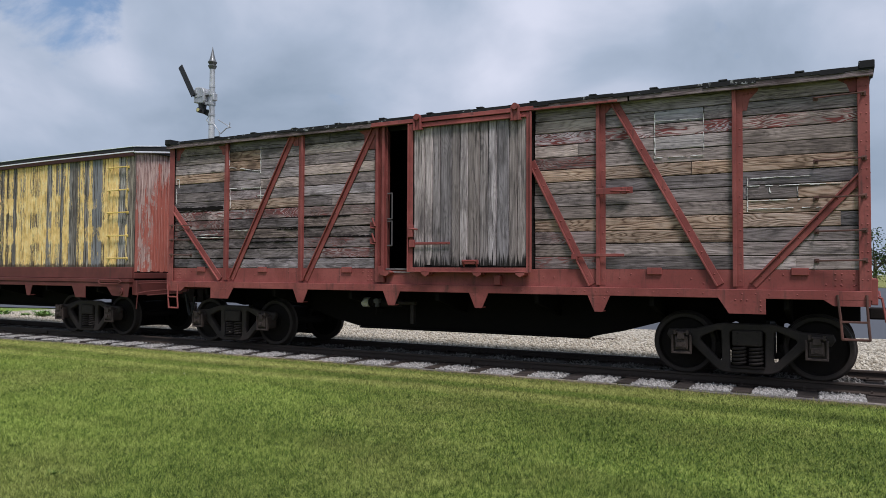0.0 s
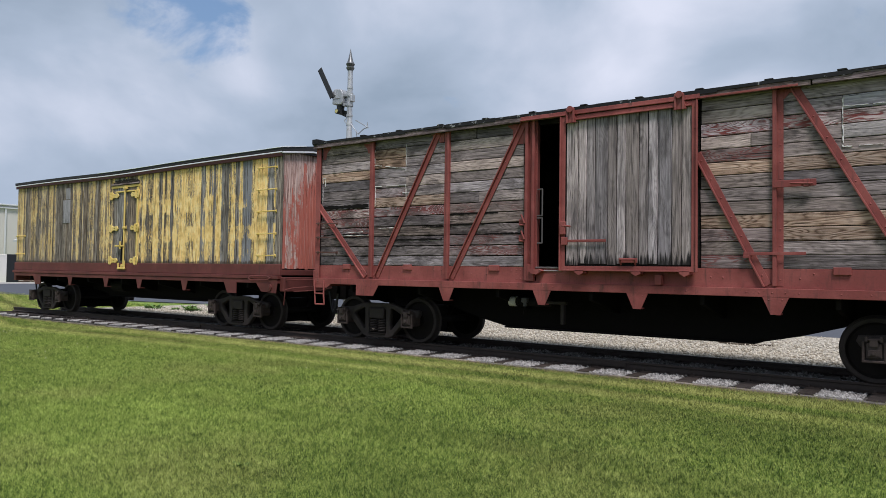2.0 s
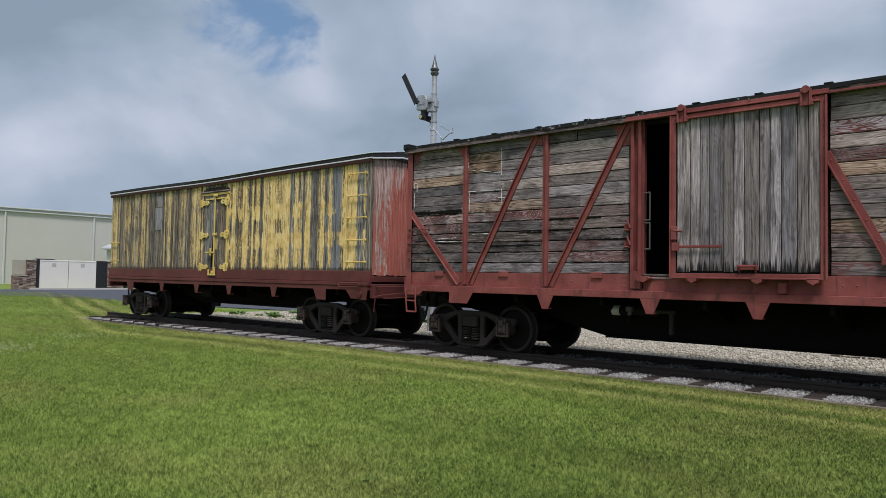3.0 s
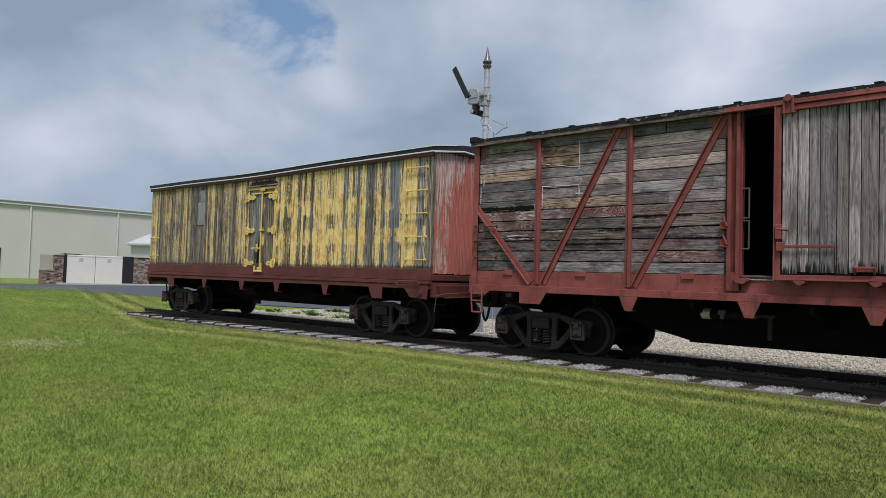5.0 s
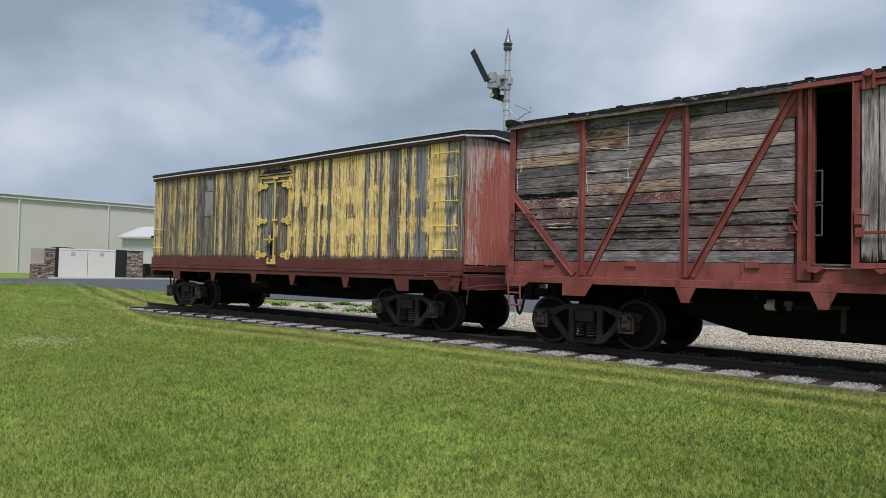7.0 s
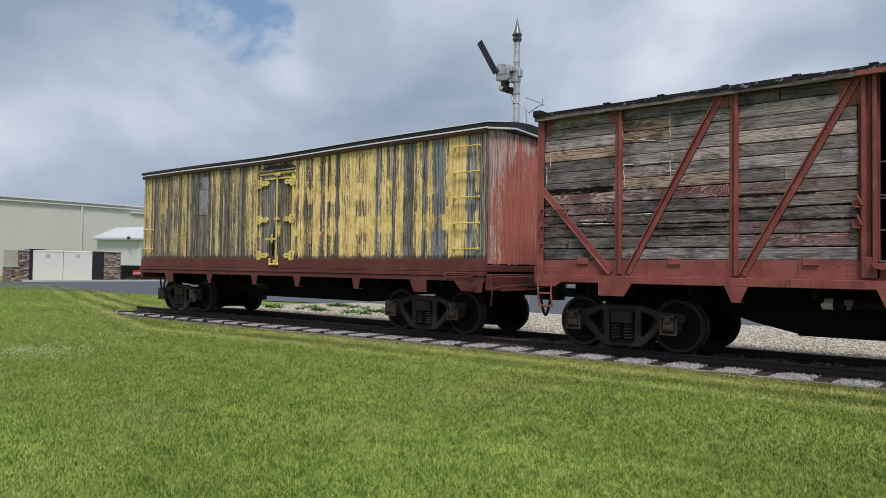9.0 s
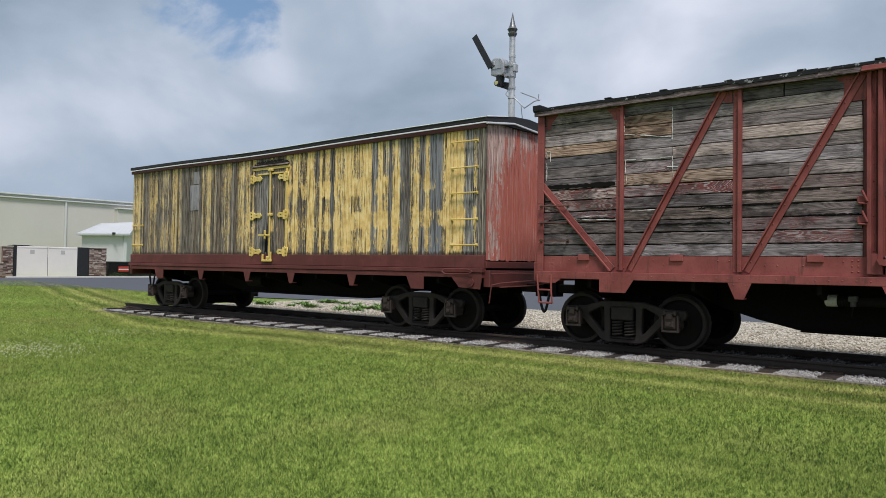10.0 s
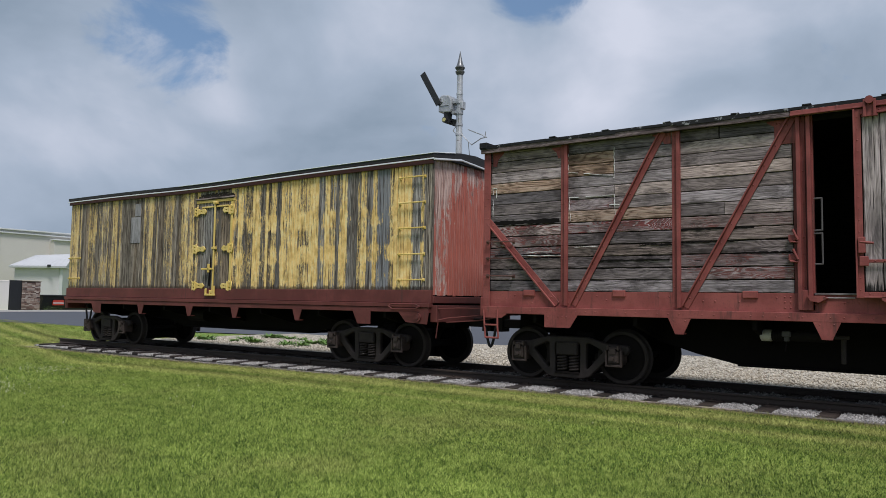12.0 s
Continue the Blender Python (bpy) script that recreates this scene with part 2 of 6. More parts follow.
BOXIRON = plain("worn_box_iron", (0.050, 0.036, 0.031), 0.7, vary=0.8, scale=9, bump=0.3, spec=0.35)
MAROON = plain("dark_maroon", (0.088, 0.026, 0.023), 0.6, vary=0.3)
# black iron taken darker still, with under-car shade put into the colour
BELLY = plain("shaded_black", (0.010, 0.0085, 0.0078), 0.9, vary=0.4, spec=0.1)
RAIL = plain("rusty_rail", (0.040, 0.028, 0.022), 0.7, vary=0.45, scale=12, bump=0.3)
CAULK = plain("white_caulk", (0.72, 0.71, 0.68), 0.7, vary=0.15)
YELLOWIRON = painted("yellow_hardware", (0.66, 0.48, 0.13), (0.76, 0.59, 0.22), dirt=(0.12, 0.08, 0.02), amount=0.4)
DRIP = plain("metal_roof_edge", (0.78, 0.80, 0.82), 0.4, vary=0.15, metal=0.3)
POLE = painted("silver_pole", (0.42, 0.43, 0.44), (0.62, 0.63, 0.64), dirt=(0.09, 0.08, 0.075), amount=0.9, chips=(0.12, 0.085, 0.07), rough=0.42, streak=14.0, metal=0.55)
TARNISH = painted("tarnished_silver", (0.16, 0.165, 0.17), (0.34, 0.35, 0.36), dirt=(0.03, 0.028, 0.027), amount=0.9, chips=(0.04, 0.035, 0.03), rough=0.4, streak=20.0, metal=0.6)
BLACKMETAL = plain("black_metal", (0.02, 0.021, 0.023), 0.5, vary=0.3)
CHIPPED = painted("chipped_white", (0.50, 0.48, 0.42), (0.62, 0.60, 0.54), dirt=(0.02, 0.018, 0.016), amount=0.6, chips=(0.02, 0.018, 0.016))
GLASS = plain("lens_glass", (0.55, 0.50, 0.20), 0.15, vary=0.1, spec=0.6)
HOSE = plain("hose_rubber", (0.018, 0.018, 0.018), 0.6)


def yellow_boards():
    """Vertical boards with yellow paint that has peeled in streaks to grey wood."""
    m, t, b = material("peeling_yellow_board")
    r = chance(t)
    p0 = place(t)
    off = xyz(t, calc(t, "MULTIPLY", r, 13.0), calc(t, "MULTIPLY", r, 7.0), calc(t, "MULTIPLY", r, 19.0))
    p = vcalc(t, "ADD", p0, off)
    q = vcalc(t, "MULTIPLY", p, (24.0, 24.0, 1.0))
    g = fbm(t, q, 2.2, 6, 0.62, 0.4)
    bare = ramp(t, g, (0.37, (0.040, 0.037, 0.034)), (0.50, (0.180, 0.170, 0.156)), (0.66, (0.38, 0.365, 0.34)))
    brown = ramp(t, g, (0.37, (0.044, 0.032, 0.023)), (0.50, (0.175, 0.136, 0.098)), (0.66, (0.35, 0.29, 0.215)))
    x, y, z = split(t, p0)
    bare = blend(t, calc(t, "MAXIMUM", step(t, fbm(t, xyz(t, calc(t, "MULTIPLY", x, 1.0), 0.0, 0.0), 1.7, 3, 0.5), 0.45, 0.58), calc(t, "MULTIPLY", calc(t, "SUBTRACT", 1.0, step(t, x, -20.2, -18.6)), 0.6)), bare, brown)
    tone = calc(t, "ADD", calc(t, "MULTIPLY", r, 0.9), 0.68)
    bare = blend(t, 1.0, bare, xyz(t, tone, tone, tone), "MULTIPLY")
    paint = ramp(t, fbm(t, p, 5.0, 4, 0.6), (0.35, (0.64, 0.43, 0.15)), (0.5, (0.85, 0.61, 0.24)), (0.65, (0.90, 0.72, 0.35)))
    # groups of boards keep or lose their paint; ghosts of two rows of lettering keep more
    groups = fbm(t, xyz(t, x, 0.0, 4.0), 2.1, 2, 0.6)
    streaks = fbm(t, vcalc(t, "MULTIPLY", p, (30.0, 30.0, 0.85)), 1.7, 7, 0.70, 0.7)
    wide = fbm(t, p0, 0.9, 4, 0.55)
    chips = fbm(t, vcalc(t, "MULTIPLY", p, (34.0, 34.0, 8.0)), 1.9, 5, 0.65, 0.3)
    flakes = fbm(t, vcalc(t, "MULTIPLY", p, (11.0, 11.0, 2.6)), 1.8, 7, 0.68, 0.5)
    rows = calc(t, "ADD",
                calc(t, "MULTIPLY", step(t, z, 2.92, 3.02), calc(t, "SUBTRACT", 1.0, step(t, z, 3.25, 3.36))),
                calc(t, "MULTIPLY", step(t, z, 2.22, 2.32), calc(t, "SUBTRACT", 1.0, step(t, z, 2.55, 2.66))))
    rows = calc(t, "MULTIPLY", rows, step(t, fbm(t, vcalc(t, "MULTIPLY", p0, (1.0, 1.0, 0.35)), 2.6, 2, 0.5), 0.42, 0.56))
    side = calc(t, "MULTIPLY", step(t, x, -19.5, -17.0), 0.09)
    keep = calc(t, "ADD", calc(t, "ADD", calc(t, "MULTIPLY", r, 0.20), calc(t, "MULTIPLY", groups, 0.30)),
                calc(t, "ADD", calc(t, "MULTIPLY", streaks, 0.74), calc(t, "ADD", calc(t, "ADD", calc(t, "MULTIPLY", flakes, 0.22), calc(t, "MULTIPLY", chips, 0.36)), calc(t, "MULTIPLY", wide, 0.24))))
    keep = calc(t, "ADD", calc(t, "ADD", keep, side), calc(t, "MULTIPLY", rows, calc(t, "ADD", calc(t, "MULTIPLY", step(t, x, -19.5, -17.7), 0.10), 0.03)))
    keep = calc(t, "SUBTRACT", keep, calc(t, "MULTIPLY", calc(t, "SUBTRACT", 1.0, step(t, z, 1.72, 1.98)), 0.07))
    for near, far in ((-24.15, -23.78), (-22.2, -21.2), (-18.93, -18.42), (-18.22, -17.82), (-20.62, -20.36), (-19.92, -19.70), (-16.32, -16.20), (-15.06, -14.9), (-14.66, -14.5), (-14.29, -14.02), (-13.78, -13.62), (-13.52, -13.19), (-12.68, -11.9), (-12.64, -12.46), (-12.38, -11.9)):
        strip = calc(t, "MULTIPLY", step(t, x, near, near + 0.03), calc(t, "SUBTRACT", 1.0, step(t, x, far, far + 0.03)))
        keep = calc(t, "SUBTRACT", keep, calc(t, "MULTIPLY", strip, 0.21))
    bald = calc(t, "MULTIPLY", calc(t, "MULTIPLY", step(t, z, 2.56, 2.72), calc(t, "SUBTRACT", 1.0, step(t, z, 2.84, 3.0))), step(t, x, -18.0, -17.6))
    keep = calc(t, "SUBTRACT", keep, calc(t, "MULTIPLY", bald, 0.010))
    on = step(t, keep, 1.038, 1.050)
    faded = calc(t, "MULTIPLY", calc(t, "SUBTRACT", 1.0, step(t, x, -20.2, -18.6)), 0.30)
    on = calc(t, "MULTIPLY", on, calc(t, "SUBTRACT", 1.0, faded))
    col = blend(t, on, bare, paint)
    # a few boards stand bare, smooth and bluish grey
    slate = calc(t, "MULTIPLY", step(t, x, -13.50, -13.48), calc(t, "SUBTRACT", 1.0, step(t, x, -13.20, -13.18)))
    col = blend(t, calc(t, "MULTIPLY", slate, calc(t, "SUBTRACT", 0.85, on)), col, blend(t, g, (0.15, 0.165, 0.185), (0.31, 0.325, 0.35)))
    crack = step(t, fbm(t, vcalc(t, "MULTIPLY", p, (30, 30, 0.6)), 2.0, 4, 0.55), 0.60, 0.65)
    col = blend(t, crack, col, (0.014, 0.012, 0.010))
    grime = step(t, fbm(t, vcalc(t, "MULTIPLY", p0, (7.0, 7.0, 0.5)), 1.9, 6, 0.68, 0.3), 0.54, 0.66)
    col = blend(t, calc(t, "MULTIPLY", grime, calc(t, "SUBTRACT", 0.75, calc(t, "MULTIPLY", on, 0.60))), col, (0.045, 0.036, 0.028))
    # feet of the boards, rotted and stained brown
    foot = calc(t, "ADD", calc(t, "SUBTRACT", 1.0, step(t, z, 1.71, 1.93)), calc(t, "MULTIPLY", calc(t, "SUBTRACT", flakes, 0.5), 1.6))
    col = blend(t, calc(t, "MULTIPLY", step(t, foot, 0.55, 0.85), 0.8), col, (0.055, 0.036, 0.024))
    feed(t, b.inputs["Base Color"], col)
    b.inputs["Roughness"].default_value = 0.85
    b.inputs["Specular IOR Level"].default_value = 0.25
    relief(t, b, calc(t, "ADD", calc(t, "MULTIPLY", on, 0.5), g), 0.6, 0.008)
    return m


def red_boards():
    """Vertical end boards: red paint, worn to pale pink and grey towards the roof."""
    m, t, b = material("worn_red_board")
    r = chance(t)
    p0 = place(t)
    p = vcalc(t, "ADD", p0, xyz(t, calc(t, "MULTIPLY", r, 13.0), calc(t, "MULTIPLY", r, 7.0), calc(t, "MULTIPLY", r, 19.0)))
    g = fbm(t, vcalc(t, "MULTIPLY", p, (24.0, 24.0, 1.0)), 2.2, 6, 0.62, 0.4)
    bare = ramp(t, g, (0.37, (0.20, 0.11, 0.095)), (0.5, (0.53, 0.36, 0.32)), (0.66, (0.76, 0.60, 0.55)))
    paint = blend(t, fbm(t, p0, 2.0, 4, 0.6), (0.41, 0.094, 0.066), (0.56, 0.165, 0.122))
    x, y, z = split(t, p0)
    streaks = fbm(t, vcalc(t, "MULTIPLY", p, (24.0, 24.0, 1.6)), 1.7, 7, 0.72, 0.8)
    blots = fbm(t, vcalc(t, "MULTIPLY", p0, (3.0, 3.0, 1.4)), 1.8, 7, 0.66, 0.6)
    worn = calc(t, "ADD", calc(t, "MULTIPLY", step(t, z, 2.75, 4.1), 0.29), calc(t, "MULTIPLY", calc(t, "SUBTRACT", 1.0, step(t, y, 10.85, 11.75)), 0.24))
    keep = calc(t, "SUBTRACT", calc(t, "ADD", calc(t, "ADD", calc(t, "MULTIPLY", streaks, 0.5), calc(t, "MULTIPLY", blots, 0.75)), calc(t, "MULTIPLY", r, 0.12)), worn)
    on = calc(t, "MULTIPLY", step(t, keep, 0.405, 0.435), 0.93)
    col = blend(t, on, bare, paint)
    stain = calc(t, "MULTIPLY", step(t, fbm(t, vcalc(t, "MULTIPLY", p, (16.0, 16.0, 2.4)), 1.6, 6, 0.66, 0.5), 0.55, 0.64), calc(t, "ADD", calc(t, "MULTIPLY", step(t, z, 2.9, 3.6), 0.7), 0.12))
    col = blend(t, stain, col, (0.075, 0.032, 0.027))
    pale = step(t, fbm(t, vcalc(t, "MULTIPLY", p, (40.0, 40.0, 1.0)), 1.6, 4, 0.6), 0.54, 0.62)
    col = blend(t, calc(t, "MULTIPLY", pale, 0.5), col, (0.58, 0.36, 0.32))
    feed(t, b.inputs["Base Color"], col)
    b.inputs["Roughness"].default_value = 0.75
    b.inputs["Specular IOR Level"].default_value = 0.3
    relief(t, b, calc(t, "ADD", calc(t, "MULTIPLY", on, 0.4), g), 0.5, 0.008)
    return m


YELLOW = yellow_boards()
ENDRED = red_boards()


def lawn(name, per_blade):
    m, t, b = material(name)
    p = place(t)
    a = fbm(t, p, 0.45, 4, 0.6)
    c = fbm(t, p, 3.2, 4, 0.6)
    f = island(t) if per_blade else fbm(t, p, 55.0, 3, 0.7)
    x, y, z = split(t, p)
    e = fbm(t, p, 11.0, 3, 0.6)
    tuft = fbm(t, vcalc(t, "MULTIPLY", p, (1.0, 1.0, 0.2)), 34.0, 2, 0.6)
    v = calc(t, "ADD", calc(t, "ADD", calc(t, "MULTIPLY", c, 0.45), calc(t, "MULTIPLY", e, 0.45)), calc(t, "MULTIPLY", f, 0.80 if per_blade else 0.40))
    v = calc(t, "ADD", v, calc(t, "MULTIPLY", calc(t, "SUBTRACT", tuft, 0.5), 1.5))
    v = calc(t, "SUBTRACT", v, 0.325 if per_blade else 0.185)
    green = ramp(t, v, (0.18, (0.030, 0.062, 0.008)), (0.5, (0.158, 0.245, 0.034)), (0.88, (0.46, 0.54, 0.14)))
    dry = ramp(t, v, (0.18, (0.070, 0.072, 0.020)), (0.5, (0.255, 0.265, 0.070)), (0.88, (0.52, 0.52, 0.19)))
    # wheel lines of the mower along the track, and dry patches
    # the lines swing round the end of the track
    bend = calc(t, "MULTIPLY", calc(t, "MAXIMUM", calc(t, "SUBTRACT", -21.0, x), 0.0), 0.30)
    along = calc(t, "ADD", calc(t, "SUBTRACT", y, bend), calc(t, "MULTIPLY", fbm(t, vcalc(t, "MULTIPLY", p, (0.12, 0.25, 0.0)), 1.0, 2, 0.5), 0.7))
    lines = fbm(t, vcalc(t, "MULTIPLY", xyz(t, x, along, 0.0), (0.05, 1.9, 0.0)), 1.5, 4, 0.6)
    near = calc(t, "MULTIPLY", step(t, along, 8.2, 9.7), calc(t, "SUBTRACT", 1.0, step(t, along, 11.6, 12.6)))
    wave = calc(t, "MULTIPLY", near, calc(t, "SINE", calc(t, "MULTIPLY", along, 6.3)))
    near_track = calc(t, "MULTIPLY", calc(t, "MULTIPLY", near, step(t, calc(t, "ADD", calc(t, "MULTIPLY", wave, 0.10), lines), 0.43, 0.55)), calc(t, "SUBTRACT", 1.0, step(t, x, -3.0, 2.0)))
    edge = calc(t, "MULTIPLY", step(t, calc(t, "ADD", y, calc(t, "MULTIPLY", c, 0.25)), 10.28, 10.42), step(t, x, -27.5, -26.5))
    worn = calc(t, "MAXIMUM", calc(t, "MAXIMUM", calc(t, "MULTIPLY", near_track, 0.85), edge), calc(t, "MULTIPLY", step(t, a, 0.46, 0.68), 0.42))
    col = blend(t, worn, green, dry)
    # paler and deeper swathes left by the mower
    lawn_tone = calc(t, "ADD", calc(t, "MULTIPLY", fbm(t, vcalc(t, "MULTIPLY", p, (0.25, 0.9, 0.0)), 0.8, 3, 0.55), 0.8), 0.58)
    lawn_tone = calc(t, "ADD", lawn_tone, calc(t, "MULTIPLY", calc(t, "MULTIPLY", wave, step(t, lines, 0.36, 0.62)), 0.40))
    # slightly paler everywhere, then darker as x goes from -7.5 to -3
    lawn_tone = calc(t, "SUBTRACT", calc(t, "ADD", lawn_tone, 0.06), calc(t, "MULTIPLY", step(t, x, -7.5, -3.0), 0.26))
    col = blend(t, 1.0, col, xyz(t, lawn_tone, lawn_tone, lawn_tone), "MULTIPLY")
    feed(t, b.inputs["Base Color"], col)
    b.inputs["Roughness"].default_value = 0.75
    b.inputs["Specular IOR Level"].default_value = 0.2
    if per_blade:
        # blades take the light of the whole sward, and let some of it through
        up = vcalc(t, "NORMALIZE", vcalc(t, "ADD", vcalc(t, "MULTIPLY", t.nodes.new("ShaderNodeNewGeometry").outputs["Normal"], (0.85, 0.85, 0.85)), (0, 0, 0.55)))
        link(t, up, b.inputs["Normal"])
        thin = t.nodes.new("ShaderNodeBsdfTranslucent")
        feed(t, thin.inputs["Color"], col)
        both = t.nodes.new("ShaderNodeMixShader")
        both.inputs[0].default_value = 0.35
        link(t, b.outputs[0], both.inputs[1]), link(t, thin.outputs[0], both.inputs[2])
        link(t, both.outputs[0], [n for n in t.nodes if n.type == "OUTPUT_MATERIAL"][0].inputs[0])
    else:
        relief(t, b, calc(t, "ADD", f, c), 0.9, 0.03)
    return m


LAWN = lawn("lawn_soil", False)
BLADE = lawn("grass_blade", True)


def stones(name, dark, mid, light, scale, per_stone=False):
    m, t, b = material(name)
    p = place(t)
    if per_stone:
        v = island(t)
        h = fbm(t, p, 60.0, 3, 0.6)
    else:
        out = cells(t, p, scale)
        v = split(t, out["Color"])[0]
        h = calc(t, "SUBTRACT", 1.0, out["Distance"])
    col = ramp(t, v, (0.0, dark), (0.5, mid), (1.0, light))
    # cell borders darkened in the colour, as the shade between stones
    if not per_stone:
        col = blend(t, step(t, calc(t, "SUBTRACT", 1.0, h), 0.42, 0.75), col, tuple(c * 0.35 for c in dark))
    stain = fbm(t, p, 0.9, 4, 0.6)
    col = blend(t, calc(t, "MULTIPLY", step(t, stain, 0.5, 0.75), 0.35), col, tuple(c * 0.5 for c in mid))
    feed(t, b.inputs["Base Color"], col)
    b.inputs["Roughness"].default_value = 0.9
    b.inputs["Specular IOR Level"].default_value = 0.25
    relief(t, b, h, 0.9, 0.02)
    return m


BALLAST = stones("oily_ballast", (0.05, 0.046, 0.042), (0.11, 0.10, 0.092), (0.20, 0.19, 0.175), 26)
STONE = stones("white_ballast_stone", (0.15, 0.142, 0.135), (0.30, 0.29, 0.275), (0.50, 0.48, 0.46), 26, True)
OILSTONE = stones("oily_ballast_stone", (0.09, 0.084, 0.078), (0.19, 0.18, 0.168), (0.36, 0.345, 0.32), 26, True)
GRAVEL = stones("pale_gravel", (0.33, 0.285, 0.215), (0.50, 0.45, 0.36), (0.66, 0.61, 0.51), 17)
GRAVELSTONE = stones("pale_gravel_stone", (0.34, 0.295, 0.225), (0.52, 0.465, 0.375), (0.68, 0.63, 0.53), 17, True)
ASPHALT = plain("asphalt", (0.068, 0.074, 0.088), 0.85, vary=0.3, scale=2.0)
CONCRETE = plain("concrete_kerb", (0.50, 0.48, 0.45), 0.85, vary=0.2)
SIDING = plain("pale_green_siding", (0.57, 0.55, 0.50), 0.55, vary=0.06, scale=0.4, bump=0.03)
TRIMWHITE = plain("white_trim", (0.60, 0.61, 0.61), 0.5, vary=0.05, scale=2)
GATEWHITE = plain("cream_gate", (0.80, 0.76, 0.70), 0.6, vary=0.06, scale=1.5)
ROOFSHEET = plain("white_roof_sheet", (0.50, 0.51, 0.52), 0.5, vary=0.1, scale=1.2)
SHEDGREY = plain("pale_grey_siding", (0.62, 0.60, 0.61), 0.55, vary=0.08, scale=0.7)
BRICKLIKE = plain("stone_veneer", (0.24, 0.15, 0.115), 0.85, vary=0.3, scale=8)
TANPANEL = plain("tan_panel", (0.42, 0.39, 0.31), 0.7, vary=0.1)
SIGNRED = plain("red_sign", (0.45, 0.05, 0.03), 0.5, vary=0.1)
LEAF = plain("leaf_green", (0.055, 0.095, 0.022), 0.6, vary=0.5, scale=3)
BARK = plain("bark", (0.09, 0.07, 0.05), 0.9, vary=0.4)
STRAW = plain("dead_grass", (0.30, 0.235, 0.115), 0.85, vary=0.5, scale=14)
CLOVER = plain("clover_white", (0.50, 0.52, 0.30), 0.8, vary=0.1)
WEED = plain("weed_leaf", (0.10, 0.19, 0.035), 0.6, vary=0.4, scale=8)


def veneer():
    m, t, b = material("stacked_stone")
    r = chance(t)
    p = place(t)
    col = ramp(t, r, (0.0, (0.10, 0.062, 0.05)), (0.3, (0.25, 0.15, 0.12)), (0.65, (0.40, 0.30, 0.24)), (1.0, (0.58, 0.50, 0.43)))
    col = blend(t, calc(t, "MULTIPLY", fbm(t, p, 9.0, 4, 0.6), 0.5), col, (0.12, 0.09, 0.075))
    feed(t, b.inputs["Base Color"], col)
    b.inputs["Roughness"].default_value = 0.85
    return m


VENEER = veneer()


# ---- mesh helpers ----
def box(bm, x0, x1, y0, y1, z0, z1, bevel=0.0, turn=None):
    """A box into bm; bevel rounds its edges; turn is a matrix put on it last."""
    made = bmesh.ops.create_cube(bm, size=1.0)["verts"]
    m = Matrix.Translation(((x0 + x1) / 2, (y0 + y1) / 2, (z0 + z1) / 2)) @ Matrix.Diagonal((abs(x1 - x0), abs(y1 - y0), abs(z1 - z0), 1))
    if turn is not None:
        m = turn @ m
    bmesh.ops.transform(bm, matrix=m, verts=made)
    if bevel:
        edges = list({e for v in made for e in v.link_edges})
        bmesh.ops.bevel(bm, geom=edges, offset=bevel, segments=1, affect="EDGES", profile=0.5)
    return bm


def rod(bm, a, b, r, sides=8, r2=None):
    a, b = Vector(a), Vector(b)
    d = b - a
    m = Matrix.Translation((a + b) / 2) @ d.to_track_quat("Z", "Y").to_matrix().to_4x4()
    bmesh.ops.create_cone(bm, cap_ends=True, segments=sides, radius1=r, radius2=r if r2 is None else r2, depth=d.length, matrix=m)
    return bm


def pipe(bm, points, r, sides=8):
    for a, b in zip(points, points[1:]):
        rod(bm, a, b, r, sides)
    for p in points[1:-1]:
        bmesh.ops.create_icosphere(bm, subdivisions=1, radius=r * 1.02, matrix=Matrix.Translation(p))
    return bm


def rivet(bm, x, y, z, r=0.014):
    """A rivet head on a face that looks to -y."""
    ring = [bm.verts.new((x + r * math.cos(k * math.pi / 3), y, z + r * math.sin(k * math.pi / 3))) for k in range(6)]
    tip = bm.verts.new((x, y - r * 0.7, z))
    for k in range(6):
        bm.faces.new((ring[k], ring[(k + 1) % 6], tip))


def prism(bm, outline, y0, y1):
    """A flat outline in x and z (seen from -y), from y0 to y1."""
    front = [bm.verts.new((x, y0, z)) for x, z in outline]
    back = [bm.verts.new((x, y1, z)) for x, z in outline]
    bm.faces.new(front)
    bm.faces.new(list(reversed(back)))
    n = len(outline)
    for k in range(n):
        bm.faces.new((front[k], back[k], back[(k + 1) % n], front[(k + 1) % n]))
    bmesh.ops.recalc_face_normals(bm, faces=bm.faces[:])
    return bm


def lathe(bm, profile, axis="y", steps=32, centre=(0, 0, 0)):
    """A solid of revolution; profile: (place along the axis, radius)."""
    rings = []
    for a, r in profile:
        ring = []
        for k in range(steps):
            u, v = r * math.cos(2 * math.pi * k / steps), r * math.sin(2 * math.pi * k / steps)
            p = (u, a, v) if axis == "y" else (u, v, a)
            ring.append(bm.verts.new((p[0] + centre[0], p[1] + centre[1], p[2] + centre[2])))
        rings.append(ring)
    for lo, hi in zip(rings, rings[1:]):
        for k in range(steps):
            bm.faces.new((lo[k], lo[(k + 1) % steps], hi[(k + 1) % steps], hi[k]))
    bm.faces.new(rings[0])
    bm.faces.new(rings[-1])
    bmesh.ops.recalc_face_normals(bm, faces=bm.faces[:])
    return bm


def finish(bm, name, mat, smooth=False):
    me = bpy.data.meshes.new(name)
    bm.to_mesh(me)
    bm.free()
    me.materials.append(mat)
    if smooth:
        me.shade_smooth()
        me.set_sharp_from_angle(angle=radians(35))
    return me


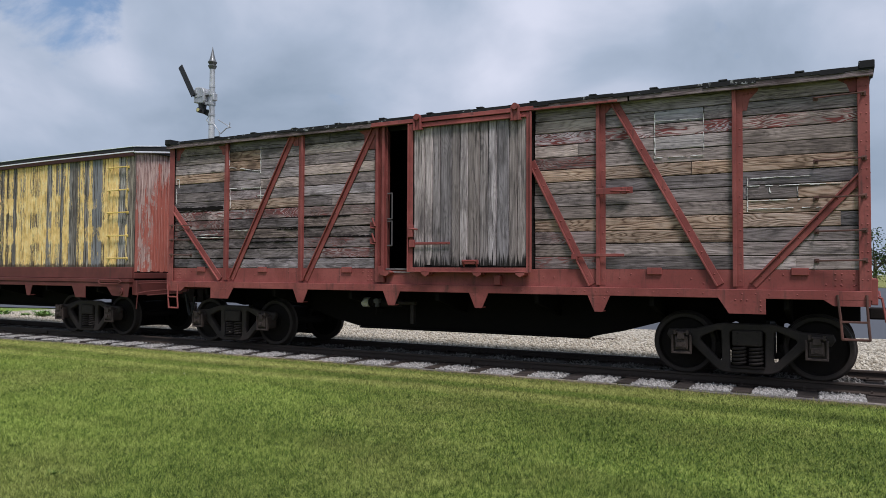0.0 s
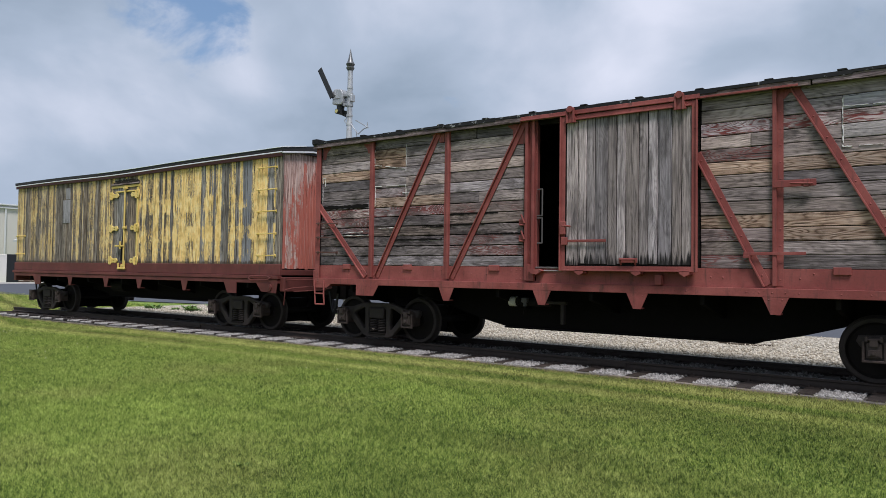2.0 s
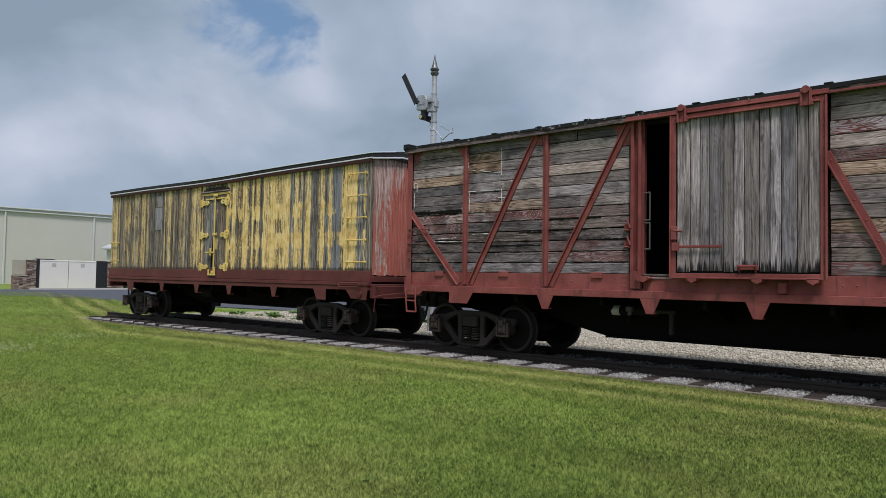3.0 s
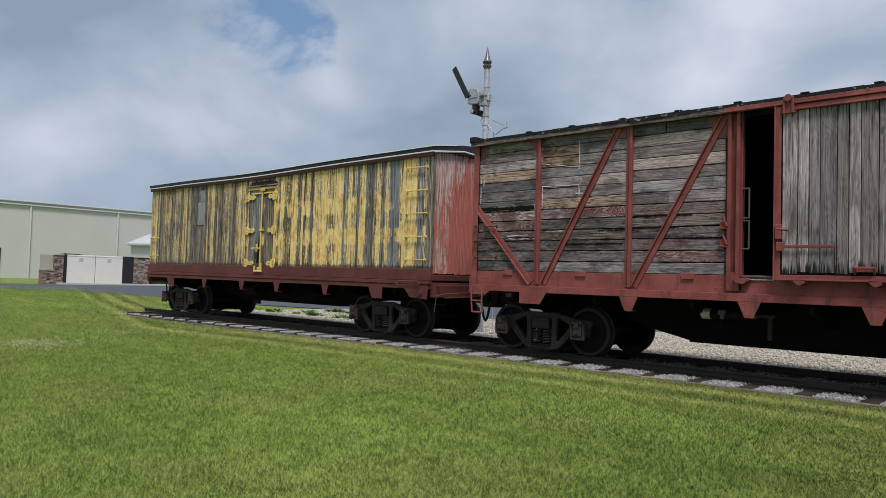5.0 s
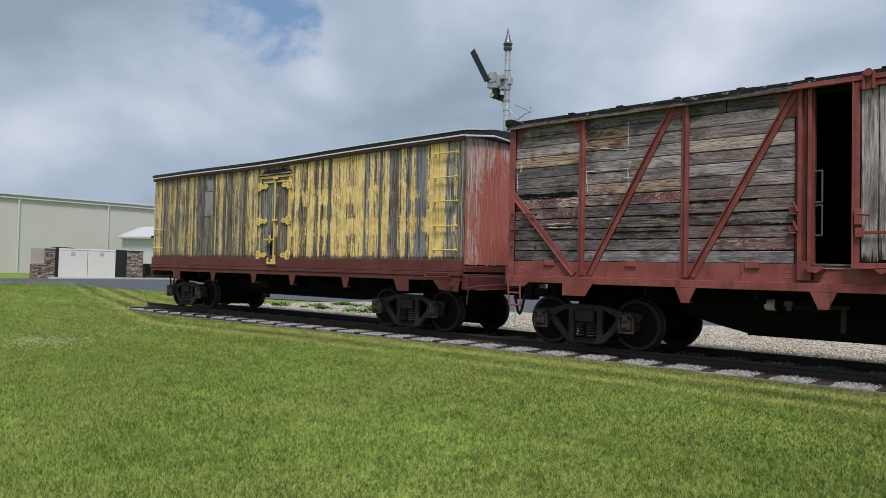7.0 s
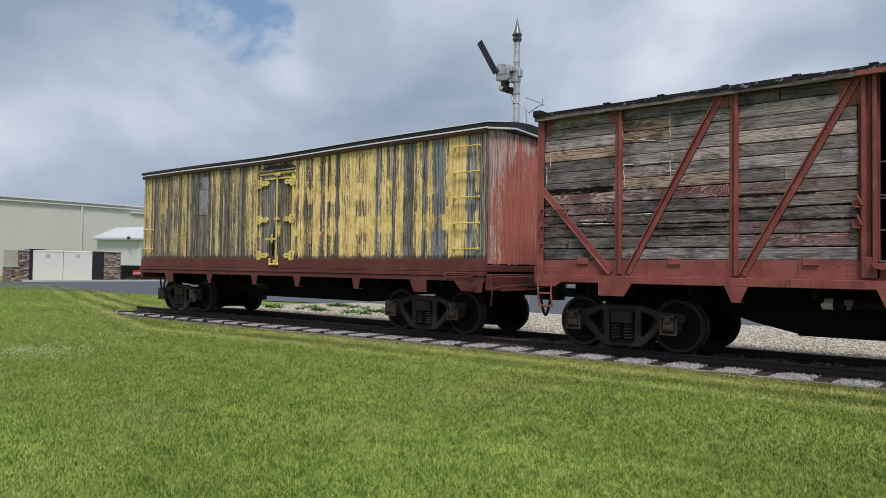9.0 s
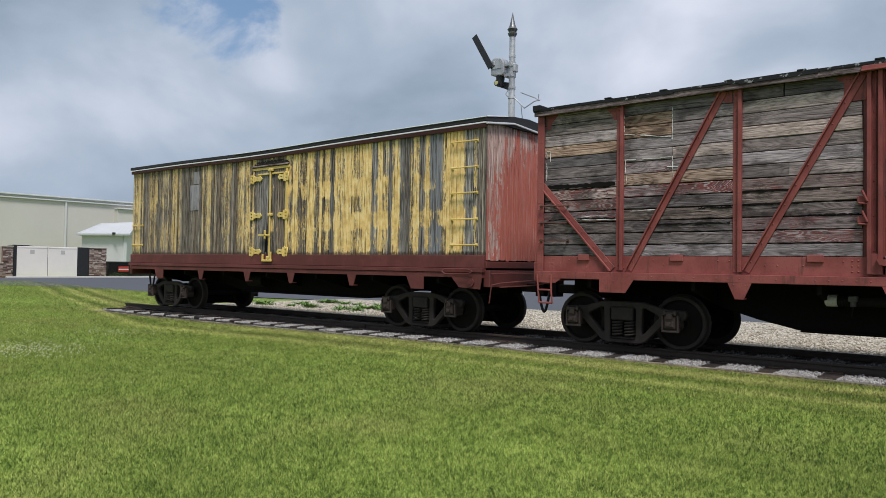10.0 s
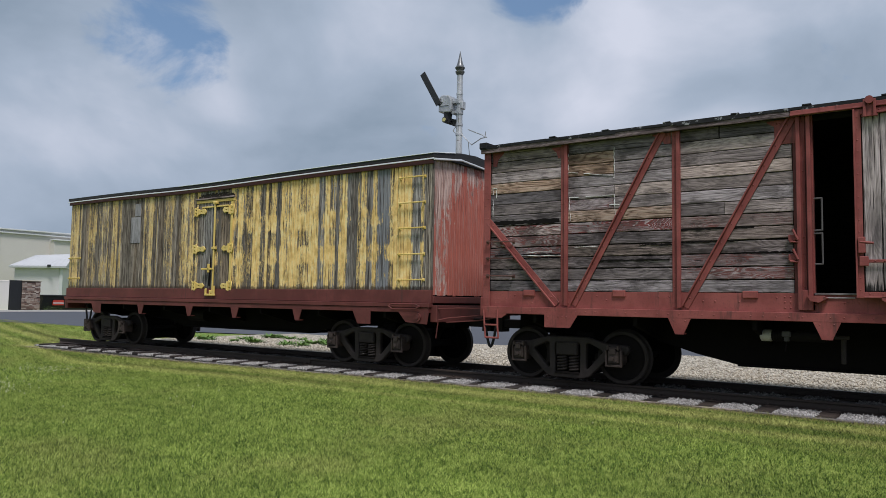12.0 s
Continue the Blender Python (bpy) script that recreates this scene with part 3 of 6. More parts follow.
def part(name, bm, mat, parent, label="", at=None, smooth=False):
    """Links a bmesh, or a ready mesh, as one object under a thing or a part."""
    me = bm if isinstance(bm, bpy.types.Mesh) else finish(bm, name, mat, smooth)
    ob = new(name, me)
    ob.parent = parent
    if at is not None:
        ob.matrix_basis = at
    if label:
        ob["label"] = label
    return ob


def thing(name, at, label, category, group=""):
    ob = new(name)
    ob.empty_display_size = 0.3
    ob.matrix_basis = at
    return tagged(ob, label, category, group)


def single(name, bm, mat, label, category, kind="", smooth=False, group=""):
    ob = new(name, finish(bm, name, mat, smooth))
    return tagged(ob, label, category, group, kind)


def cutout(outline, holes, thick, bevel, name, mat):
    """A plate in the x-z plane with holes through it, edges rounded."""
    cu = bpy.data.curves.new(name, "CURVE")
    cu.dimensions, cu.fill_mode = "2D", "BOTH"
    cu.extrude, cu.bevel_depth, cu.bevel_resolution = thick / 2 - bevel, bevel, 1
    for ring in (outline, *holes):
        s = cu.splines.new("POLY")
        s.points.add(len(ring) - 1)
        for pt, (x, z) in zip(s.points, ring):
            pt.co = (x, z, 0, 1)
        s.use_cyclic_u = True
    ob = bpy.data.objects.new(name, cu)
    me = bpy.data.meshes.new_from_object(ob)
    bpy.data.objects.remove(ob)
    me.transform(Matrix.Rotation(radians(90), 4, "X"))
    me.materials.clear()
    me.materials.append(mat)
    return me


def plank(length, width, thick, seed, segs=8, wobble=0.004, warp=0.004):
    """A board along x, its face to -y, centred; edges uneven, ends a little ragged."""
    rng = random.Random(seed)
    bm = bmesh.new()
    c = min(0.006, width * 0.08)
    rows = []
    for i in range(segs + 1):
        x = -length / 2 + length * i / segs + (rng.uniform(-0.008, 0.008) if i in (0, segs) else 0)
        lo, hi, f = -width / 2 + rng.uniform(0, wobble), width / 2 - rng.uniform(0, wobble), -thick + rng.uniform(-warp, warp)
        rows.append([bm.verts.new((x, y, z)) for y, z in ((0, lo), (f + c, lo), (f, lo + c), (f, hi - c), (f + c, hi), (0, hi))])
    for a, b in zip(rows, rows[1:]):
        for k in range(5):
            bm.faces.new((a[k], b[k], b[k + 1], a[k + 1]))
    bm.faces.new(rows[0])
    bm.faces.new(rows[-1])
    bmesh.ops.recalc_face_normals(bm, faces=bm.faces[:])
    return bm


def bulk(name, verts, tris, mat, label, category):
    """One mesh from arrays of corners and triangles."""
    me = bpy.data.meshes.new(name)
    n, k = len(verts), len(tris)
    me.vertices.add(n)
    me.vertices.foreach_set("co", np.asarray(verts, np.float32).ravel())
    me.loops.add(3 * k)
    me.loops.foreach_set("vertex_index", np.asarray(tris, np.int32).ravel())
    me.polygons.add(k)
    me.polygons.foreach_set("loop_start", np.arange(0, 3 * k, 3, dtype=np.int32))
    me.polygons.foreach_set("loop_total", np.full(k, 3, np.int32))
    me.update(calc_edges=True)
    me.validate()
    me.materials.append(mat)
    return tagged(new(name, me), label, category, kind="stuff")


# ---- ground ----
TRACK_Y, RAIL_TOP, EDGE_Y, TRACK_END = 12.0, 0.28, 10.38, -26.0


def smooth01(v):
    v = min(1.0, max(0.0, v))
    return v * v * (3 - 2 * v)


def lie(x, y):
    """Height of the ground."""
    edge = 0.045 + 0.095 * smooth01((x + 24) / 16)
    front = edge - (EDGE_Y - y) * 0.017 if y > -2 else edge - 12.22 * 0.017
    back = 0.07
    k = smooth01((y - EDGE_Y) / 0.12)
    z = front * (1 - k) + back * k
    far = smooth01((-x - 27) / 30)
    bed = smooth01((y - EDGE_Y - 0.02) / 0.1) * smooth01((13.9 - y) / 0.3) * smooth01((x - TRACK_END + 0.3) / 0.2)
    return z - 0.12 * bed + 0.26 * far


def sheet(xs, ys, up=0.0, height=lie):
    bm = bmesh.new()
    grid = [[bm.verts.new((x, y, height(x, y) + up)) for x in xs] for y in ys]
    for a, b in zip(grid, grid[1:]):
        for k in range(len(xs) - 1):
            bm.faces.new((a[k], a[k + 1], b[k + 1], b[k]))
    return bm


def spaced(*spans):
    out = []
    for a, b, n in spans:
        out += [a + (b - a) * k / n for k in range(n)]
    return out + [spans[-1][1]]


single("ground", sheet(spaced((-900, -120, 6), (-120, -30, 18), (-30, -25.4, 10), (-25.4, 12, 30), (12, 120, 8), (120, 900, 6)),
                       spaced((-400, -10, 6), (-10, 10.3, 20), (10.3, 10.6, 8), (10.6, 13.5, 4), (13.5, 14.1, 6), (14.1, 40, 8), (40, 1200, 10))),
       LAWN, "mown green lawn with dry yellowish patches and wheel lines", "lawn", "structure")

single("gravel_yard", sheet(spaced((-27, 60, 60)), spaced((13.6, 21.2, 10)), 0.03), GRAVEL,
       "pale limestone gravel yard behind the track", "gravel", "structure")


def ribbon(near, far, up, n=8):
    """A strip of ground between two lines of as many points."""
    bm = bmesh.new()
    rows = []
    for (ax, ay), (bx, by) in zip(near, far):
        rows.append([bm.verts.new((ax + (bx - ax) * k / n, ay + (by - ay) * k / n, lie(ax + (bx - ax) * k / n, ay + (by - ay) * k / n) + up)) for k in range(n + 1)])
    for a, b in zip(rows, rows[1:]):
        for k in range(n):
            bm.faces.new((a[k], a[k + 1], b[k + 1], b[k]))
    bmesh.ops.recalc_face_normals(bm, faces=bm.faces[:])
    return bm


NEAR = [(70, 21.2), (30, 21.2), (0, 21.2), (-15, 21.0), (-25, 20.2), (-32, 18.2), (-37, 17.4), (-41, 16.6), (-44, 15.2), (-46, 13.0), (-47.5, 9), (-49, 0), (-51, -20)]
FAR = [(70, 98), (30, 98), (0, 98), (-15, 98), (-25, 95), (-35, 85), (-45, 60), (-55.2, 36), (-55.2, 24), (-55.3, 18.5), (-57.5, 14), (-60, 0), (-63, -20)]
single("road", ribbon(NEAR, FAR, 0.025), ASPHALT, "grey asphalt drive past the lawn", "road", "structure")
for k, (a, b) in enumerate(zip(FAR[7:9], FAR[8:10])):
    bm = bmesh.new()
    d = Vector((b[0] - a[0], b[1] - a[1], 0))
    m = Matrix.Translation((a[0], a[1], lie(*a))) @ d.to_track_quat("X", "Z").to_matrix().to_4x4()
    box(bm, 0, d.length, -0.12, 0.12, -0.02, 0.14, 0.02, m)
    single("kerb", bm, CONCRETE, "pale concrete kerb along the asphalt drive", "kerb", "structure")

# ---- track ----


def bed_height(x, y):
    bump = 0.02 * noise.noise(Vector((x * 2.3, y * 2.3, 0))) + 0.012 * noise.noise(Vector((x * 7, y * 7, 3)))
    return 0.128 - 0.05 * smooth01((-12 - x) / 12) + bump - 0.05 * smooth01((y - 13.3) / 0.5) - 0.04 * smooth01((-25.2 - x) / 0.8)


single("ballast_bed", sheet(spaced((TRACK_END, 14, 240)), spaced((EDGE_Y + 0.05, 13.85, 22)), 0, bed_height), BALLAST,
       "dark stained ballast between the ties", "ballast", "structure")

tie_bm = bmesh.new()
box(tie_bm, -0.12, 0.12, -1.42, 1.36, -0.10, 0.06, 0.012)
tie_mesh = finish(tie_bm, "railway_tie", TIE)
TIES = []
x = -25.6
while x < 9:
    TIES.append(x)
    x += 0.76
rng = random.Random(4)
for x in TIES:
    tie = new("railway_tie", tie_mesh)
    tie.matrix_basis = pose(x + rng.uniform(-0.03, 0.03), TRACK_Y + rng.uniform(-0.06, 0.03), 0.094 + rng.uniform(-0.006, 0.010), 0, rng.uniform(-1, 1), rng.uniform(-1.5, 1.5))
    tagged(tie, "dark creosoted wooden tie bedded in the ballast", "tie", "railway ties", "structure")

for side in (-1, 1):
    y = TRACK_Y + side * 0.7535
    rail = thing("rail", pose(-26, y, 0.153), "rusty brown steel rail on wooden ties", "rail", "rails")
    bm = bmesh.new()
    prof = [(-0.07, 0), (0.07, 0), (0.07, 0.012), (0.012, 0.03), (0.010, 0.105), (0.035, 0.115), (0.035, 0.142), (0.028, 0.15), (-0.028, 0.15), (-0.035, 0.142), (-0.035, 0.115), (-0.010, 0.105), (-0.012, 0.03), (-0.07, 0.012)]
    ends = [[bm.verts.new((x, yy, zz)) for yy, zz in [(a, b * 0.85) for a, b in prof]] for x in (0, 40)]
    for k in range(len(prof)):
        bm.faces.new((ends[0][k], ends[0][(k + 1) % len(prof)], ends[1][(k + 1) % len(prof)], ends[1][k]))
    bm.faces.new(ends[0]), bm.faces.new(ends[1])
    bmesh.ops.recalc_face_normals(bm, faces=bm.faces[:])
    part("rail_bar", bm, RAIL, rail)
    for jx in (10.0, 21.0, 32.0):
        bm = bmesh.new()
        box(bm, jx - 0.32, jx + 0.32, -0.045, -0.012, 0.03, 0.105, 0.006)
        for k in range(4):
            rivet(bm, jx - 0.24 + 0.16 * k, -0.045, 0.068, 0.018)
        part("joint_bar", bm, RAIL, rail)
    plate = bmesh.new()
    box(plate, -0.09, 0.09, -0.15, 0.15, -0.004, 0.014, 0.004)
    for sx, sy in ((-0.05, -0.09), (0.05, 0.09)):
        box(plate, sx - 0.014, sx + 0.014, sy - 0.02, sy + 0.02, 0.01, 0.04)
    plate_mesh = finish(plate, "tie_plate", RAIL)
    for x in TIES:
        part("tie_plate", plate_mesh, RAIL, rail, at=pose(x + 26, 0, 0.004))

rng = random.Random(8)
x = TRACK_END - 0.1
while x < 9:
    n = rng.uniform(2.2, 2.7)
    ed = tagged(new("edging_timber", finish(plank(n - 0.02, 0.15, 0.09, int(x * 10), 6, 0.006, 0.006), "edging_timber", EDGEWOOD)),
                "weathered grey edging timber between lawn and ballast", "edging", "edging timbers", "structure")
    ed.matrix_basis = pose(x + n / 2, EDGE_Y + 0.05, lie(x + n / 2, EDGE_Y - 0.1) - 0.045, rng.uniform(-3, 3), 0, rng.uniform(-0.4, 0.4))
    x += n


# ---- railway cars ----
def whole(ob):
    return ob.matrix_basis.copy() if ob.parent is None else whole(ob.parent) @ ob.matrix_parent_inverse @ ob.matrix_basis


def fixed(name, bm, mat, parent, label="", at=None, smooth=False):
    """As part(), with the mesh given in the world's coordinates (or placed there by at)."""
    ob = part(name, bm, mat, parent, label, at, smooth)
    ob.matrix_parent_inverse = whole(parent).inverted()
    return ob


def helix(r, wire, turns, height, n=10):
    bm = bmesh.new()
    total = int(turns * n)
    rings = []
    for i in range(total + 1):
        a = 2 * math.pi * i / n
        c = Vector((r * math.cos(a), r * math.sin(a), height * i / total))
        out = Vector((math.cos(a), math.sin(a), 0))
        rings.append([bm.verts.new(c + wire * (math.cos(k * math.pi / 2.5) * out + math.sin(k * math.pi / 2.5) * Vector((0, 0, 1)))) for k in range(5)])
    for a, b in zip(rings, rings[1:]):
        for k in range(5):
            bm.faces.new((a[k], a[(k + 1) % 5], b[(k + 1) % 5], b[k]))
    bmesh.ops.recalc_face_normals(bm, faces=bm.faces[:])
    return bm


WHEEL = finish(lathe(bmesh.new(), [(-0.82, 0.10), (-0.83, 0.12), (-0.80, 0.13), (-0.765, 0.20), (-0.762, 0.33), (-0.80, 0.355), (-0.82, 0.36), (-0.822, 0.405), (-0.812, 0.417), (-0.72, 0.423), (-0.70, 0.448), (-0.685, 0.448), (-0.68, 0.40), (-0.70, 0.34), (-0.72, 0.2), (-0.66, 0.12), (-0.64, 0.10)], "y", 40), "wheel", IRON, True)
WHEEL.materials.append(DUSTIRON)
for face in WHEEL.polygons:
    if math.hypot(face.center.x, face.center.z) > 0.345:
        face.material_index = 1
AXLE = finish(lathe(bmesh.new(), [(-0.98, 0.06), (-0.66, 0.07), (-0.2, 0.065), (0.2, 0.065), (0.66, 0.07), (0.98, 0.06)], "y", 14), "axle", IRON, True)
half = [(0.32, 0.71), (0.52, 0.66), (0.66, 0.62), (1.0, 0.60), (1.02, 0.55), (0.98, 0.49), (0.77, 0.47), (0.67, 0.41), (0.37, 0.12), (0.27, 0.085)]
hole = [(0.62, 0.49), (0.375, 0.225), (0.335, 0.20), (0.30, 0.23), (0.31, 0.63), (0.37, 0.65), (0.60, 0.545)]
SIDE = cutout([(-x, z) for x, z in half[4::-1]] + half + [(-x, z) for x, z in half[:4:-1]],
              [[(-x, z) for x, z in hole[::-1]], hole,
               [(-0.235, 0.14), (-0.235, 0.61), (-0.19, 0.65), (0.19, 0.65), (0.235, 0.61), (0.235, 0.14)]], 0.10, 0.018, "side_frame", DUSTIRON)


def journal():
    """A journal box: tapered body, rimmed mouth, hinged lid with a boss."""
    bm = bmesh.new()
    prism(bm, [(-0.12, -0.15), (0.12, -0.15), (0.15, -0.09), (0.15, 0.10), (0.11, 0.16), (-0.11, 0.16), (-0.15, 0.10), (-0.15, -0.09)], -0.10, 0.12)
    for x0, x1, z0, z1 in ((-0.165, -0.125, -0.16, 0.12), (0.125, 0.165, -0.16, 0.12), (-0.165, 0.165, -0.185, -0.145)):
        box(bm, x0, x1, -0.145, -0.09, z0, z1, 0.01)
    box(bm, -0.105, 0.105, -0.15, -0.10, -0.115, 0.10, 0.012)
    box(bm, -0.085, 0.085, -0.165, -0.15, -0.085, 0.01, 0.006)
    prism(bm, [(-0.06, 0.06), (0.06, 0.06), (0.05, 0.15), (-0.05, 0.15)], -0.18, -0.12)
    rod(bm, (-0.12, -0.14, 0.155), (0.12, -0.14, 0.155), 0.022, 8)
    for sx in (-0.10, 0.10):
        box(bm, sx - 0.022, sx + 0.022, -0.165, -0.08, 0.12, 0.20, 0.008)
    rod(bm, (0, -0.185, -0.035), (0, -0.16, -0.035), 0.03, 8)
    return finish(bm, "journal_box", BOXIRON)


JOURNAL = journal()
COIL = finish(helix(0.078, 0.019, 5.2, 0.25), "coil_spring", DUSTIRON, True)


def truck(car, x):
    """A four-wheel truck with cast side frames under a car, centred at x."""
    bm = bmesh.new()
    box(bm, x - 0.19, x + 0.19, TRACK_Y - 1.05, TRACK_Y + 1.05, RAIL_TOP + 0.42, RAIL_TOP + 0.62, 0.02)
    box(bm, x - 0.22, x + 0.22, TRACK_Y - 0.90, TRACK_Y + 0.90, RAIL_TOP + 0.10, RAIL_TOP + 0.66, 0.02)
    box(bm, x - 0.17, x + 0.17, TRACK_Y - 0.35, TRACK_Y + 0.35, RAIL_TOP + 0.60, RAIL_TOP + 0.80, 0.02)
    t = fixed("truck", bm, IRON, car, "black cast-iron four-wheel truck")
    for sx in (-0.838, 0.838):
        fixed("axle", AXLE, IRON, t, at=pose(x + sx, TRACK_Y, RAIL_TOP + 0.42))
        for turn in (0, 180):
            fixed("wheel", WHEEL, IRON, t, at=pose(x + sx, TRACK_Y, RAIL_TOP + 0.42, 0, 0, turn))
    for sy in (-1, 1):
        fixed("side_frame", SIDE, IRON, t, at=pose(x, TRACK_Y + sy * 1.0, RAIL_TOP))
        for sx in (-0.838, 0.838):
            fixed("journal_box", JOURNAL, IRON, t, at=pose(x + sx * 0.985, TRACK_Y + sy * 1.03, RAIL_TOP + 0.45, 0, 0, 0 if sy < 0 else 180) @ Matrix.Diagonal((0.82, 1, 0.85, 1)))
        for sx in (-0.105, 0.105):
            fixed("coil_spring", COIL, IRON, t, at=pose(x + sx, TRACK_Y + sy * 1.0, RAIL_TOP + 0.165))
        bm = bmesh.new()
        box(bm, x - 0.21, x + 0.21, TRACK_Y + sy * 1.0 - 0.075, TRACK_Y + sy * 1.0 + 0.075, RAIL_TOP + 0.13, RAIL_TOP + 0.165, 0.01)
        fixed("spring_plank", bm, IRON, t)
        bm = bmesh.new()
        box(bm, x - 0.185, x + 0.185, TRACK_Y + sy * 1.0 - 0.085, TRACK_Y + sy * 1.0 + 0.085, RAIL_TOP + 0.43, RAIL_TOP + 0.635, 0.015)
        for sx in (-0.12, 0.12):
            for q in (0.47, 0.6):
                rivet(bm, x + sx, TRACK_Y + sy * 1.0 - 0.085, RAIL_TOP + q, 0.016)
        fixed("bolster_end", bm, DUSTIRON, t)
    for sx in (-0.36, 0.36):
        bm = bmesh.new()
        rod(bm, (x + sx, TRACK_Y - 0.85, RAIL_TOP + 0.32), (x + sx, TRACK_Y + 0.85, RAIL_TOP + 0.32), 0.03)
        for sy in (-0.75, 0.75):
            box(bm, x + sx + (-0.08 if sx < 0 else 0.0), x + sx + (0.0 if sx < 0 else 0.08), TRACK_Y + sy - 0.06, TRACK_Y + sy + 0.06, RAIL_TOP + 0.2, RAIL_TOP + 0.46, 0.015)
        fixed("brake_beam", bm, IRON, t)


def coupler(car, x, way_x):
    bm = bmesh.new()
    z = RAIL_TOP + 0.86
    box(bm, min(x, x + way_x * 0.42), max(x, x + way_x * 0.42), TRACK_Y - 0.07, TRACK_Y + 0.07, z - 0.08, z + 0.08, 0.02)
    prism(bm, [(x + way_x * 0.36, z - 0.15), (x + way_x * 0.60, z - 0.15), (x + way_x * 0.64, z), (x + way_x * 0.60, z + 0.15), (x + way_x * 0.36, z + 0.15)], TRACK_Y - 0.13, TRACK_Y + 0.13)
    fixed("coupler", bm, IRON, car, "rusty knuckle coupler")
    if x > 0 or way_x > 0:
        return
    bm = bmesh.new()
    pts = [Vector((x + way_x * (0.34 + 0.22 * k / 8), TRACK_Y - 0.38 - 0.04 * k / 8, z - 0.02 - 0.42 * math.sin(math.pi * k / 8) + 0.05 * k / 8)) for k in range(9)]
    pipe(bm, pts, 0.026, 8)
    fixed("air_hose", bm, HOSE, car, "black rubber air hose hanging in a loop")


def flat_bar(a, b, wide, y0, y1, bolts=True):
    """A diagonal steel strap in the wall's plane from a to b (x, z)."""
    bm = bmesh.new()
    a, b = Vector((a[0], 0, a[1])), Vector((b[0], 0, b[1]))
    d = b - a
    ang = math.atan2(d.z, d.x)
    m = Matrix.Translation((a.x, 0, a.z)) @ Matrix.Rotation(-ang, 4, "Y")
    box(bm, -0.02, d.length + 0.02, y1 - 0.014, y1, -wide / 2, wide / 2, 0.003, m)
    box(bm, -0.02, d.length + 0.02, y0, y1 - 0.014, -wide / 2, -wide / 2 + 0.022, 0.003, m)
    if bolts:
        n = int(d.length / 0.32)
        for k in range(n + 1):
            p = a + d * ((k + 0.4) / (n + 0.8))
            rivet(bm, p.x, y1 - 0.014, p.z + 0.01)
    return bm


def post(x, wide, z0, z1, y0, y1, flip=1):
    bm = bmesh.new()
    box(bm, x - wide / 2, x + wide / 2, y1 - 0.014, y1, z0, z1, 0.003)
    box(bm, x - flip * wide / 2, x - flip * (wide / 2 - 0.05), y0, y1 - 0.014, z0, z1, 0.004)
    n = int((z1 - z0) / 0.2)
    for k in range(n):
        rivet(bm, x + flip * wide * 0.22, y1 - 0.014, z0 + 0.08 + (z1 - z0 - 0.16) * k / (n - 1), 0.012)
    return bm


def bracket(x, top, low, z0, z1, y0, y1):
    bm = bmesh.new()
    prism(bm, [(x - top / 2, z1), (x - low / 2, z0), (x + low / 2, z0), (x + top / 2, z1)], y0, y1)
    box(bm, x - low / 2, x + low / 2, y1, y1 + 0.12, z0, z0 + 0.02)
    for s in (-1, 1):
        rivet(bm, x + s * top * 0.25, y0, z1 - 0.04, 0.012)
    return bm


def grab(a, b, out=0.06, r=0.011):
    """A round grab iron between two points on a wall that faces -y."""
    bm = bmesh.new()
    a, b = Vector(a), Vector(b)
    o = Vector((0, -out, 0))
    pipe(bm, [a, a + o, b + o, b], r, 6)
    for p in (a, b):
        box(bm, p.x - 0.028, p.x + 0.028, p.y - 0.012, p.y, p.z - 0.028, p.z + 0.028, 0.004)
    return bm


# ---- weathered boxcar with a sliding door ----
AX0, AX1, AY, AB = -11.02, 0.95, 10.6, 13.4
boxcar = thing("boxcar", pose((AX0 + AX1) / 2, TRACK_Y, RAIL_TOP), "weathered grey board boxcar in red steel truss, sliding door ajar", "railway car", "railway cars")
Z0, Z1 = 1.72, 4.08
WALL_Y = AY + 0.085
OPEN0, OPEN1 = -5.98, -4.05
POSTS = [-9.53, -7.75, -2.36, -0.55]

# shell: near-black lining (interior shade in its colour), floor, roof
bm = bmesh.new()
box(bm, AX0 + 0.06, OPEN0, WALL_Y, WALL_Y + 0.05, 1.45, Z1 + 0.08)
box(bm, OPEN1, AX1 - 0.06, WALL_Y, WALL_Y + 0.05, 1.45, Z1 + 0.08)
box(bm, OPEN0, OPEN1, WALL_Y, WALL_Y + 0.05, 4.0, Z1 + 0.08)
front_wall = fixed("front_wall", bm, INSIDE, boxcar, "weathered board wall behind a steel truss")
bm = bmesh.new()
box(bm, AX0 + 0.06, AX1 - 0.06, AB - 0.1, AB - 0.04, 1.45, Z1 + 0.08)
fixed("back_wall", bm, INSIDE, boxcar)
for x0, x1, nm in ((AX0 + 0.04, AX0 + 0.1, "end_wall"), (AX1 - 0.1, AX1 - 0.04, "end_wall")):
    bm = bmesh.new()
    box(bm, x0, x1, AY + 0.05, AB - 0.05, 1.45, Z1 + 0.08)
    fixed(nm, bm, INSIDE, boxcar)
bm = bmesh.new()
box(bm, AX0 + 0.06, AX1 - 0.06, AY + 0.1, AB - 0.06, 1.52, 1.66)
box(bm, -5.9, -5.5, AY + 0.03, AY + 0.12, 1.655, 1.675, 0.004)
fixed("car_floor", bm, DARK, boxcar)

